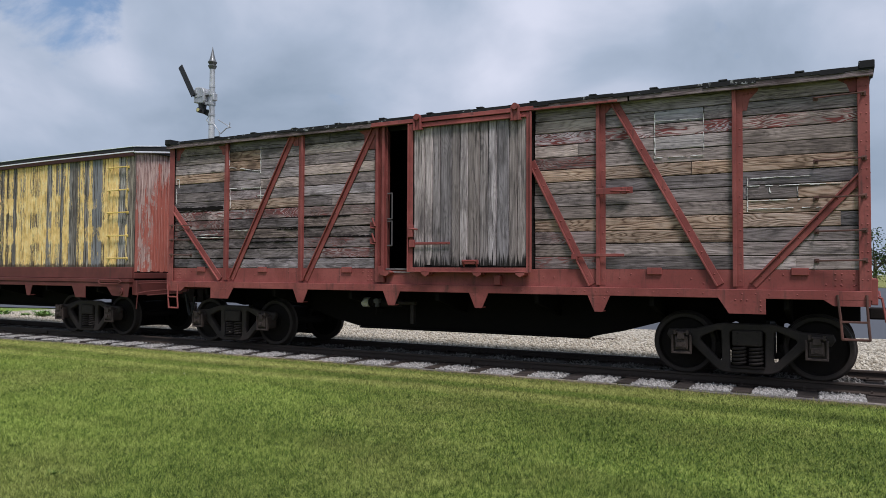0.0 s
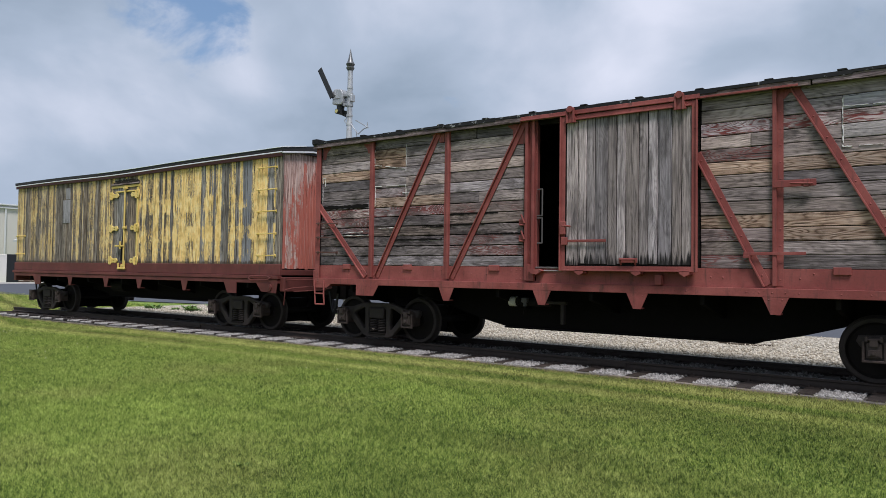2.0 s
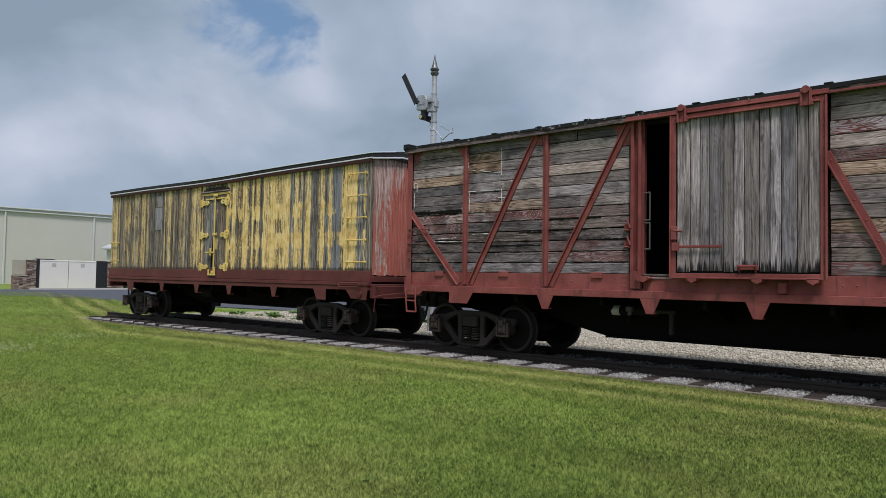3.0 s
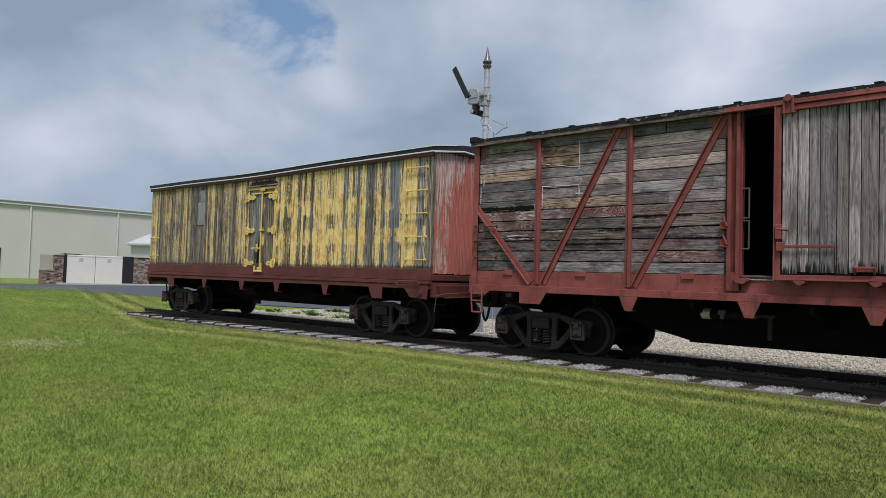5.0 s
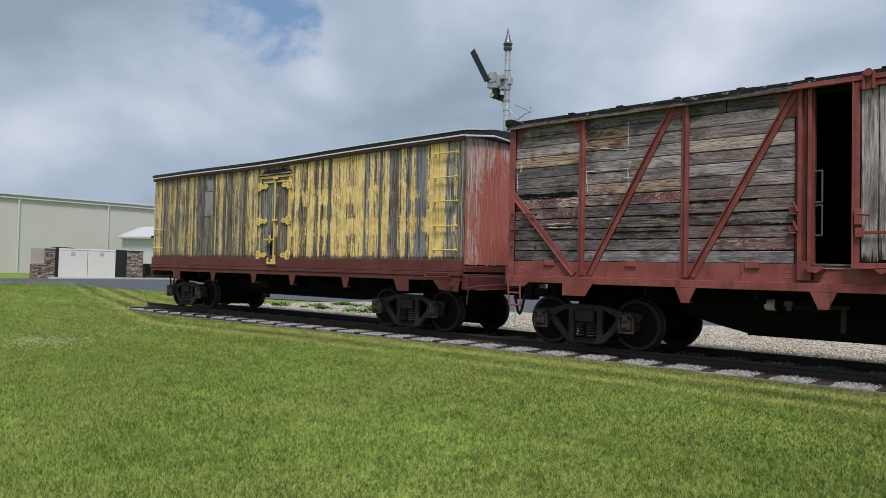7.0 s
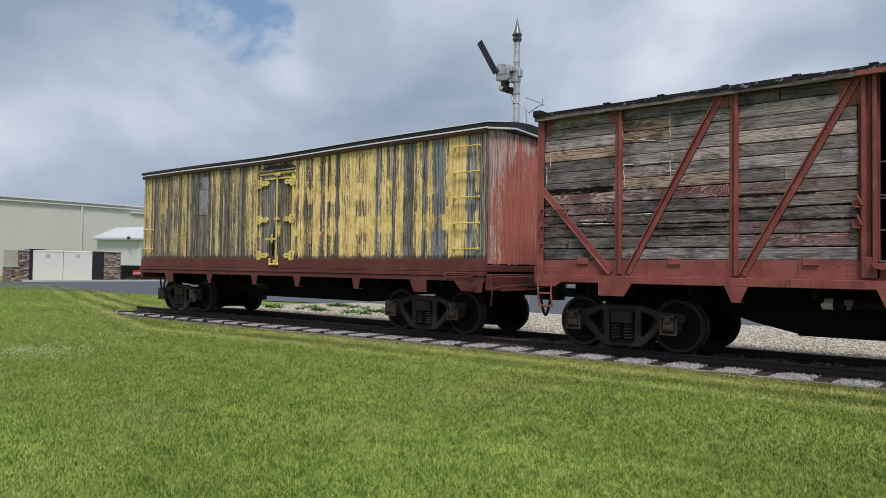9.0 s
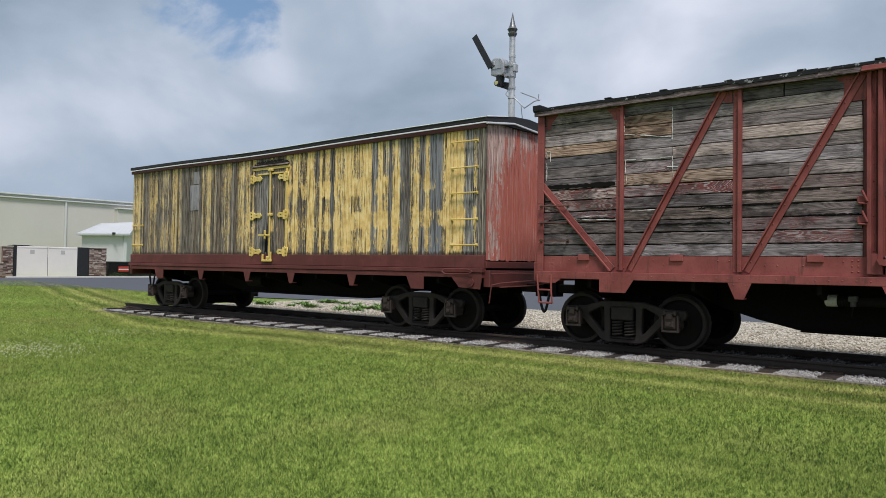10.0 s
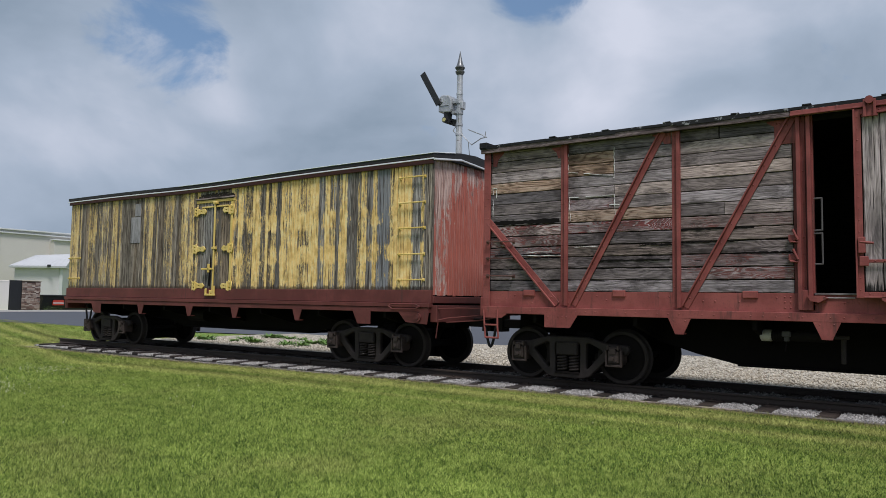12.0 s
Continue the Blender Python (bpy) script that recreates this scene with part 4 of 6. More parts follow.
bm = bmesh.new()
ridge, eave, mid = 4.36, 4.172, (AY + AB) / 2
sec = [(AY - 0.06, eave - 0.03), (AY - 0.06, eave), (mid, ridge), (AB + 0.06, eave), (AB + 0.06, eave - 0.03), (mid, ridge - 0.05)]
ends = [[bm.verts.new((x, y, z)) for y, z in sec] for x in (AX0 - 0.05, AX1 + 0.05)]
for k in range(6):
    bm.faces.new((ends[0][k], ends[0][(k + 1) % 6], ends[1][(k + 1) % 6], ends[1][k]))
bm.faces.new(ends[0]), bm.faces.new(ends[1])
bmesh.ops.recalc_face_normals(bm, faces=bm.faces[:])
roof = fixed("roof", bm, TAR, boxcar, "low black tarred roof with a ragged edge")
rng = random.Random(3)
x = AX0 - 0.04
while x < AX1 - 0.1:
    n = min(rng.uniform(0.25, 0.7), AX1 + 0.04 - x)
    bm = bmesh.new()
    d = rng.uniform(0.035, 0.062)
    box(bm, x, x + n + 0.004, AY - 0.072 - rng.uniform(0, 0.006), AY + 0.2, eave - d, eave + rng.uniform(0.002, 0.010), 0.003)
    fixed("roofing_strip", bm, TORNTAR, roof)
    x += n
for x in [0.19, -0.71, -1.6, -2.45, -3.35, -4.22, -5.1, -6.0, -6.9, -7.85, -8.8, -9.7]:
    bm = bmesh.new()
    box(bm, x - 0.055, x + 0.055, AY - 0.08, AY + 0.3, eave + 0.006, eave + 0.030, 0.006)
    fixed("roof_cleat", bm, TORNTAR, roof)
for x0, x1 in ((AX0 - 0.05, AX0 + 0.10), (AX1 - 0.12, AX1 + 0.05)):
    bm = bmesh.new()
    box(bm, x0, x1, AY - 0.085, AY + 0.5, eave - 0.03, eave + 0.068, 0.008)
    fixed("end_cap", bm, TORNTAR, roof, "raised black cap at the roof end")
for s in (-0.2, 0, 0.2):
    bm = bmesh.new()
    box(bm, AX0, AX1, mid + s - 0.09, mid + s + 0.09, ridge + 0.02, ridge + 0.05, 0.004)
    fixed("running_board", bm, GREY, roof)
for x0, x1 in ((AX0 - 0.03, -6.2), (-6.18, -1.95), (-1.93, AX1 + 0.03)):
    ob = fixed("roof_fascia", plank(x1 - x0, 0.092, 0.03, int(x0 * 7), 24, 0.005, 0.003), FASCIA, roof,
               at=pose((x0 + x1) / 2, AY - 0.035, 4.098))
bm = bmesh.new()
box(bm, -6.2, -3.34, AY - 0.085, AY - 0.067, 4.055, 4.125, 0.004)
box(bm, -6.2, -3.34, AY - 0.11, AY - 0.085, 4.055, 4.075, 0.003)
box(bm, -3.34, -2.1, AY - 0.085, AY - 0.067, 4.055, 4.085, 0.004)
fixed("door_track", bm, RED, boxcar, "red steel door track with faded grey patches")

# boards, bay by bay, from the top row down
BAYS = [(-10.90, -9.56), (-9.50, -7.78), (-7.72, -6.205), (-3.36, -2.40), (-2.32, -0.59), (-0.51, 0.84)]
G, D, T, F, S, R = GREY, DARK, TAN, FLAKE, ROSE, ROT
KINDS = [
    [D, D, G, T, D, D, D, F, S, S, R, D, D],
    [D, G, D, G, D, G, T, F, R, R, R, D, D],
    [D, G, D, G, D, G, D, S, R, R, S, S, G],
    [D, G, F, G, S, T, D, D, D, T, S, G, S],
    [D, G, F, G, G, T, D, D, D, T, T, G, D],
    [D, D, F, G, G, T, D, T, T, T, D, D, G],
]
NROW = 13
# short repair boards: (bay, row) -> (from x, to x, wood)
REPAIRS = {(1, 1): [(-9.50, -8.71, T), (-8.70, -7.78, G)], (1, 2): [(-9.50, -8.71, T), (-8.70, -7.78, D)], (1, 5): [(-9.50, -8.70, S), (-8.69, -7.78, D)],
           (1, 4): [(-9.50, -8.70, G), (-8.69, -7.78, G)], (4, 1): [(-2.32, -1.62, D), (-1.61, -0.97, PALE), (-0.96, -0.59, D)], (4, 2): [(-2.32, -1.62, F), (-1.61, -0.97, F), (-0.96, -0.59, F)],
           (4, 3): [(-2.32, -1.62, D), (-1.61, -0.97, PALE), (-0.96, -0.59, G)], (5, 7): [(-0.51, -0.44, D), (-0.43, 0.15, D), (0.16, 0.84, T)], (5, 9): [(-0.51, 0.62, T), (0.63, 0.84, D)]}
for bay, (x0, x1) in enumerate(BAYS):
    h = (Z1 - Z0) / NROW
    for row in range(NROW):
        seed = bay * 100 + row
        rng = random.Random(seed)
        mat = KINDS[bay][row]
        bad = mat is ROT or (bay < 3 and row > 6)
        rough = 0.008 if bad else 0.0035
        z = Z1 - (row + 0.5) * h
        joint = None
        if rng.random() < 0.06:
            joint = x0 + (x1 - x0) * rng.uniform(0.3, 0.7)
        spans = [(x0, x1, mat)] if joint is None else [(x0, joint - 0.003, mat), (joint + 0.003, x1, mat)]
        for a, b, mat in REPAIRS.get((bay, row), spans):
            fixed("plank", plank(b - a, h - (0.009 if bad else 0.007), 0.03 + rng.uniform(-0.004, 0.006), seed + int(a * 7), 16 if bad else 6, rough, 0.006 if bad else 0.003), mat, front_wall,
                  at=pose((a + b) / 2, WALL_Y, z, 0, rng.uniform(-0.25, 0.25) if bad else 0, 0))
for bay, x0, x1, z in ((0, -10.86, -9.62, 2.86), (2, -7.70, -6.7, 2.62), (2, -6.95, -6.25, 2.27), (0, -10.8, -9.62, 2.32), (1, -9.0, -7.85, 2.20), (2, -7.7, -6.9, 2.44), (1, -8.3, -7.82, 2.42)):
    bm = plank(x1 - x0, 0.105 if z > 2.8 else 0.036, 0.012, bay + 900 + int(z * 50), 22, 0.03 if z > 2.8 else 0.017, 0.0)
    fixed("rotted_gap", bm, BELLY, front_wall, "black rotted gap between boards", at=pose((x0 + x1) / 2, WALL_Y - 0.029, z))
for x0, x1, z, k in ((-10.3, -9.6, 2.30, 1), (-9.35, -8.95, 2.42, 2), (-10.2, -9.75, 2.36, 3)):
    fixed("splinter", plank(x1 - x0, 0.02, 0.006, k + 70, 8, 0.012, 0.012), CAULK, front_wall, "pale loose splinter of wood", at=pose((x0 + x1) / 2, WALL_Y - 0.045, z, 0, 3 - 2 * k, 0))

CAULKS = [
    ((-1.61, 3.87), (-1.61, 3.25)), ((-0.97, 3.86), (-0.97, 3.24)), ((-1.61, 3.25), (-0.97, 3.245)), ((-1.61, 3.75), (-0.97, 3.745)),
    ((-0.435, 2.90), (-0.435, 2.47)), ((-0.43, 2.80), (0.63, 2.79)), ((-0.43, 2.61), (0.18, 2.61)), ((0.155, 2.78), (0.155, 2.66)), ((-0.40, 2.90), (0.3, 2.90)),
    ((-0.43, 2.50), (0.55, 2.50)), ((-0.18, 2.78), (-0.16, 2.70)),
    ((-9.47, 3.93), (-9.47, 3.60)), ((-8.70, 3.95), (-8.70, 3.46)), ((-9.47, 3.61), (-8.70, 3.50)),
    ((-9.45, 3.22), (-9.43, 2.84)), ((-9.45, 3.21), (-8.70, 3.20)), ((-8.70, 3.22), (-8.68, 2.90)), ((-8.78, 3.06), (-8.62, 3.05)),
    ((-10.86, 3.46), (-10.86, 2.98)), ((-10.86, 3.46), (-10.79, 3.46)), ((-10.79, 3.46), (-10.79, 3.30)),
]
rng = random.Random(55)
for k, (a, b) in enumerate(CAULKS):
    a, b = Vector((a[0], 0, a[1])), Vector((b[0], 0, b[1]))
    d = b - a
    upright = abs(d.z) > abs(d.x)
    at = 0.0
    while at < d.length - 0.02:
        n = min(rng.uniform(0.08, 0.30), d.length - at)
        if n > 0.03:
            c = a + d * ((at + n / 2) / d.length)
            bead = plank(n, rng.uniform(0.013, 0.024) if upright else rng.uniform(0.010, 0.018), 0.010, k * 50 + int(at * 90), max(4, int(n / 0.03)), 0.012 if upright else 0.006, 0.002)
            fixed("caulk_bead", bead, CAULK, front_wall, "ragged white caulk", at=pose(c.x, WALL_Y - 0.034, c.z + rng.uniform(-0.003, 0.003), 0, -math.degrees(math.atan2(d.z, d.x)) + rng.uniform(-2, 2), 0))
        at += n + (rng.uniform(0.02, 0.12) if rng.random() < 0.45 else 0.004)

# steel truss
for k, x in enumerate(POSTS):
    fixed("truss_post", post(x, 0.125, 1.50, 4.07, AY - 0.005, AY + 0.055, 1 if x > -4 else -1), RED, boxcar)
for x, flip in ((AX1 - 0.07, 1), (AX0 + 0.07, -1)):
    bm = bmesh.new()
    box(bm, x - 0.065, x + 0.065, AY + 0.0, AY + 0.016, 1.47, 4.08, 0.004)
    box(bm, x + flip * 0.05, x + flip * 0.065, AY + 0.016, AY + 0.14, 1.47, 4.08, 0.003)
    for n in range(22):
        rivet(bm, x + flip * 0.03, AY, 1.6 + n * 0.112, 0.012)
        if n % 3 == 0:
            rivet(bm, x - flip * 0.03, AY, 1.6 + n * 0.112, 0.012)
    fixed("corner_post", bm, RED, boxcar)
BRACES = [((-2.16, 4.06), (-0.78, 1.54)), ((-3.40, 3.30), (-2.50, 1.52)), ((-6.20, 4.06), (-7.62, 1.53)), ((-7.95, 4.06), (-9.36, 1.53)),
          ((-10.93, 2.90), (-9.66, 1.53)), ((0.90, 2.92), (-0.36, 1.54))]
for a, b in BRACES:
    fixed("diagonal_brace", flat_bar(a, b, 0.105, AY - 0.002, AY + 0.045), RED, boxcar)
for (x, z, w, h, s) in ((-2.36, 4.0, 0.28, 0.12, 1), (-0.49, 3.93, 0.2, 0.28, 1), (-7.85, 3.98, 0.26, 0.16, -1), (-6.28, 3.95, 0.24, 0.2, -1), (-9.6, 3.95, 0.16, 0.18, -1), (0.8, 4.0, 0.22, 0.2, -1), (-10.85, 3.95, 0.2, 0.24, 1)):
    bm = bmesh.new()
    prism(bm, [(x - s * 0.02, z + h / 2), (x + s * w, z + h / 2), (x + s * w * 0.93, z + h * 0.36), (x + s * w * 0.45, z), (x + s * w * 0.28, z - h / 2), (x - s * 0.02, z - h / 2)], AY + 0.046, AY + 0.054)
    for q in range(3):
        rivet(bm, x + s * (0.03 + 0.04 * q), AY + 0.046, z + h * 0.25)
    fixed("gusset_plate", bm, RED, boxcar)

# door posts and opening
for x, w in ((-6.10, 0.10), (-5.99, 0.07)):
    fixed("door_post", post(x, w, 1.50, 4.07, AY - 0.02, AY + 0.06, 1), RED, boxcar)
bm = bmesh.new()
box(bm, -6.20, -6.03, AY + 0.058, AY + 0.084, 1.50, 4.06, 0.003)
box(bm, -6.03, -5.955, AY + 0.062, AY + 0.135, 1.50, 4.04, 0.003)
fixed("door_jamb", bm, DEEPRED, boxcar, "dark red door jamb")
bm = bmesh.new()
box(bm, -6.105, -6.014, AY - 0.012, AY + 0.05, 1.50, 1.76, 0.003)
fixed("post_foot", bm, RED, boxcar)
for z0, z1 in ((2.96, 2.54), (2.50, 2.10)):
    bm = pipe(bmesh.new(), [Vector((-5.97, AY + 0.07, z0)), Vector((-5.86, AY + 0.05, z0)), Vector((-5.86, AY + 0.05, z1)), Vector((-5.97, AY + 0.07, z1))], 0.012, 6)
    fixed("grab_iron", bm, DULL, boxcar, "grey grab iron inside the doorway")
bm = bmesh.new()
box(bm, -5.96, -5.3, AY + 0.02, AY + 0.24, 1.70, 1.725, 0.004)
fixed("threshold_plank", bm, EDGEWOOD, boxcar, "pale loose plank on the door sill")

# side sill
bm = bmesh.new()
box(bm, AX0, AX1, AY + 0.046, AY + 0.083, 1.468, 1.72, 0.003)
box(bm, AX0 + 0.005, AX1 - 0.005, AY - 0.02, AY + 0.09, 1.352, 1.468, 0.005)
rng = random.Random(12)
x = AX0 + 0.12
while x < AX1 - 0.1:
    if rng.random() < 0.5:
        rivet(bm, x, AY + 0.046, rng.choice((1.54, 1.60, 1.66)), 0.014)
    if rng.random() < 0.6:
        rivet(bm, x, AY - 0.02, 1.41, 0.012)
    x += 0.16
for cx in (AX1 - 0.32, AX0 + 0.3, -6.25, 0.83):
    for q in (1.53, 1.6, 1.67):
        rivet(bm, cx, AY + 0.046, q)
        rivet(bm, cx - 0.07, AY + 0.046, q)
sill = fixed("side_sill", bm, RED, boxcar, "oxide red steel side sill with rivets")
for x in (-1.62, 0.17, -8.62, -6.75, -10.15):
    bm = bmesh.new()
    box(bm, x - 0.10, x + 0.10, AY + 0.018, AY + 0.05, 1.65, 1.745, 0.006)
    fixed("stake_pocket", bm, RED, sill)
for x in (-7.70, -5.82, -4.25, -2.38):
    fixed("sill_bracket", bracket(x, 0.33, 0.12, 1.125, 1.36, AY - 0.018, AY - 0.004), RED, sill)
for x, s in ((-0.52, -1), (-9.54, 1)):
    bm = bmesh.new()
    prism(bm, [(x - 0.30, 1.40), (x - 0.30 if s > 0 else x - 0.14, 1.155), (x + 0.14 if s > 0 else x + 0.30, 1.155), (x + 0.30, 1.40)], AY - 0.024, AY - 0.012)
    for q in range(3):
        rivet(bm, x - s * 0.24, AY - 0.024, 1.2 + 0.06 * q)
        rivet(bm, x - 0.06 + 0.07 * q, AY - 0.024, 1.33)
    fixed("bolster_plate", bm, RED, sill)
for x0, x1, flip in ((0.42, 0.93, 1), (-10.99, -10.52, -1)):
    bm = bmesh.new()
    prism(bm, [(x0, 1.36), (x0 + (0.12 if flip > 0 else 0.0), 1.28), (x1 - (0.0 if flip > 0 else 0.12), 1.28), (x1, 1.36)], AY - 0.018, AY - 0.006)
    fixed("end_plate", bm, RED, sill)
for x0, x1, low in ((0.58, 0.90, 0.88), (-10.98, -10.70, 0.95)):
    bm = bmesh.new()
    pipe(bm, [Vector((x0, AY - 0.03, 1.42)), Vector((x0 + 0.03, AY - 0.04, 1.15)), Vector((x0 + 0.05, AY - 0.04, low)), Vector((x1 + 0.02, AY - 0.04, low)), Vector((x1, AY - 0.04, 1.15)), Vector((x1 - 0.01, AY - 0.03, 1.42))], 0.016, 6)
    box(bm, x0 + 0.03, x1, AY - 0.055, AY - 0.02, low + 0.20, low + 0.225, 0.003)
    fixed("sill_step", bm, RUST if x0 > 0 else RED, boxcar, "bent iron corner step")
for z in (3.855, 3.07, 2.612, 2.195, 1.834):
    fixed("grab_iron", grab((0.36, WALL_Y - 0.03, z), (0.88, AY, z + 0.004), 0.07), RUST, boxcar, "rusty grab iron")
for z in (2.55, 2.27, 1.98):
    fixed("grab_iron", grab((-10.92, AY, z), (-10.45, WALL_Y - 0.03, z - 0.01), 0.06), RUST, boxcar, "rusty grab iron")
bm = bmesh.new()
box(bm, -2.42, -1.90, AY - 0.02, AY - 0.006, 2.775, 2.865, 0.004)
rod(bm, (-2.2, AY - 0.05, 2.82), (-1.93, AY - 0.05, 2.80), 0.014)
box(bm, -2.05, -1.97, AY - 0.055, AY - 0.02, 2.765, 2.865, 0.01)
fixed("door_catch", bm, RED, boxcar, "red iron door catch on a post")
bm = bmesh.new()
box(bm, -2.78, -2.02, AY - 0.016, AY - 0.004, 1.90, 1.94, 0.003)
box(bm, -2.78, -2.70, AY - 0.03, AY - 0.01, 1.86, 1.90, 0.003)
fixed("strap", bm, RED, boxcar)

for z in (2.46, 2.20):
    bm = bmesh.new()
    box(bm, -6.26, -6.16, AY - 0.01, AY + 0.05, z - 0.05, z + 0.03, 0.008)
    rod(bm, (-6.20, AY - 0.03, z + 0.10), (-6.14, AY - 0.03, z - 0.04), 0.016)
    rod(bm, (-6.24, AY - 0.02, z - 0.06), (-6.14, AY - 0.02, z - 0.07), 0.013)
    fixed("door_clasp", bm, RED, boxcar, "small red iron clasp")
bm = bmesh.new()
box(bm, -6.42, -6.16, AY + 0.047, AY + 0.056, 3.72, 4.06, 0.003)
fixed("gusset_plate", bm, RED, boxcar)

# sliding door
bm = bmesh.new()
DX0, DX1, DZ0, DZ1, DY = -5.47, -3.36, 1.665, 4.04, AY - 0.075
box(bm, DX0 + 0.02, DX1 - 0.02, DY + 0.03, DY + 0.05, DZ0 + 0.02, DZ1 - 0.02)
door = fixed("sliding_door", bm, INSIDE, boxcar, "silvery vertical boards in a red steel frame, slid partly open")
nb = 12
w = (DX1 - DX0 - 0.18) / nb
rng = random.Random(21)
edges = [DX0 + 0.09]
for k in range(nb):
    edges.append(edges[-1] + w * (1 + (0.25 if k % 3 == 0 else -0.125)))
for a, b in zip(edges, edges[1:]):
    z0 = DZ0 + 0.09 + rng.uniform(0, 0.035)
    fixed("plank", plank(DZ1 - 0.07 - z0, b - a - 0.005, 0.022, int(a * 90), 7, 0.006, 0.003), DOORWOOD, door,
          at=pose((a + b) / 2, DY + 0.03, (z0 + DZ1 - 0.07) / 2, 0, 90, 0))
for nm, x0, x1, z0, z1 in (("door_stile", DX0, DX0 + 0.085, DZ0, DZ1), ("door_stile", DX1 - 0.085, DX1, DZ0, DZ1), ("door_rail", DX0 + 0.085, DX1 - 0.085, DZ0, DZ0 + 0.075), ("door_rail", DX0 + 0.085, DX1 - 0.085, DZ1 - 0.075, DZ1)):
    bm = bmesh.new()
    box(bm, x0, x1, DY - 0.018, DY - 0.004, z0, z1, 0.003)
    if nm == "door_rail":
        box(bm, x0, x1, DY - 0.05, DY - 0.018, z0, z0 + 0.02, 0.003)
        for k in range(14):
            rivet(bm, x0 + 0.06 + (x1 - x0 - 0.12) * k / 13, DY - 0.018, (z0 + z1) / 2 + 0.01, 0.010)
    else:
        box(bm, (x0 if x0 < -5 else x1 - 0.02), (x0 + 0.02 if x0 < -5 else x1), DY - 0.05, DY - 0.018, z0, z1, 0.003)
        for k in range(16):
            rivet(bm, (x0 + x1) / 2, DY - 0.018, z0 + 0.1 + (z1 - z0 - 0.2) * k / 15, 0.010)
    fixed(nm, bm, RED, door)
for x in (-5.28, -3.60):
    bm = bmesh.new()
    prism(bm, [(x - 0.09, 3.93), (x + 0.09, 3.93), (x + 0.05, 4.07), (x + 0.04, 4.16), (x - 0.04, 4.16), (x - 0.05, 4.07)], DY - 0.06, DY - 0.02)
    for s in (-0.055, 0.055):
        box(bm, x + s - 0.016, x + s + 0.016, DY - 0.085, DY - 0.06, 3.92, 4.14, 0.005)
    rod(bm, (x, DY - 0.10, 4.13), (x, DY - 0.02, 4.13), 0.05, 14)
    fixed("door_hanger", bm, RED, door, "red roller hanger")
bm = bmesh.new()
box(bm, -5.40, -4.70, DY - 0.035, DY - 0.02, 2.10, 2.14, 0.004)
box(bm, -5.43, -5.33, DY - 0.06, DY - 0.018, 2.06, 2.18, 0.006)
box(bm, -5.44, -5.36, DY - 0.07, DY - 0.018, 2.22, 2.42, 0.006)
rod(bm, (-5.42, DY - 0.06, 2.36), (-5.27, DY - 0.06, 2.34), 0.016)
for k in range(6):
    rivet(bm, -5.26 + 0.1 * k, DY - 0.035, 2.12, 0.012)
fixed("door_latch", bm, RED, door, "red iron latch bar")
bm = bmesh.new()
pipe(bm, [Vector((-4.47, DY, 1.76)), Vector((-4.47, DY - 0.06, 1.84)), Vector((-4.25, DY - 0.06, 1.84)), Vector((-4.25, DY, 1.76))], 0.014, 6)
box(bm, -4.50, -4.22, DY - 0.025, DY - 0.004, 1.79, 1.86, 0.004)
fixed("door_handle", bm, RED, door)
for x in (-5.15, -4.25, -3.55):
    bm = bmesh.new()
    prism(bm, [(x - 0.05, 1.675), (x + 0.09, 1.675), (x + 0.09, 1.635), (x + 0.02, 1.60), (x - 0.05, 1.64)], DY - 0.05, AY + 0.05)
    fixed("door_guide", bm, RED, boxcar)
bm = bmesh.new()
box(bm, -3.98, -3.88, AY - 0.05, AY + 0.05, 1.48, 1.62, 0.006)
fixed("door_stop", bm, RED, boxcar)
bm = bmesh.new()
prism(bm, [(-6.04, 1.69), (-5.86, 1.69), (-5.80, 1.66), (-5.90, 1.60), (-6.0, 1.62)], AY - 0.07, AY + 0.05)
fixed("door_guide", bm, RED, boxcar)

# underframe: black iron, its colour deepened by the shade beneath the cars
def centre_sill(car, x0, x1, low, out=2.4, deep=3.75):
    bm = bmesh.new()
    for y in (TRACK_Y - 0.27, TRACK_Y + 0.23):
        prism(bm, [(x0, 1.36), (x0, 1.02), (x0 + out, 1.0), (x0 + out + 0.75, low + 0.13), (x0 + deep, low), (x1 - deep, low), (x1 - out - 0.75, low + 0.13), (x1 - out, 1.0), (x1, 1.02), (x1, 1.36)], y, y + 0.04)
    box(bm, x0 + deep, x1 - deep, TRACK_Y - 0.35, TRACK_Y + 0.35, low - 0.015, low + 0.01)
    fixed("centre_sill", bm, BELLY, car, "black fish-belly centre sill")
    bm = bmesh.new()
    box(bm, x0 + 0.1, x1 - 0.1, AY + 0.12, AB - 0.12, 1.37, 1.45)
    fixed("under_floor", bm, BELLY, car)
    n = 7
    for k in range(n):
        x = x0 + (x1 - x0) * (k + 0.5) / n
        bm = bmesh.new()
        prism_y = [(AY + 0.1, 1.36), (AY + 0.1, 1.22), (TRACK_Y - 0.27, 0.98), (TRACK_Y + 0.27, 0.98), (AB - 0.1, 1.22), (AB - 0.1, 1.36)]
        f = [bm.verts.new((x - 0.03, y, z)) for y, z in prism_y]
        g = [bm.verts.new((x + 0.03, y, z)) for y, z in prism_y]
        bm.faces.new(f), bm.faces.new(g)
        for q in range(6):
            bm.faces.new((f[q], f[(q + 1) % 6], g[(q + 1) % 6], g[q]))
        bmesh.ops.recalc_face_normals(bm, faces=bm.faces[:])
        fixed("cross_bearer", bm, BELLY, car)


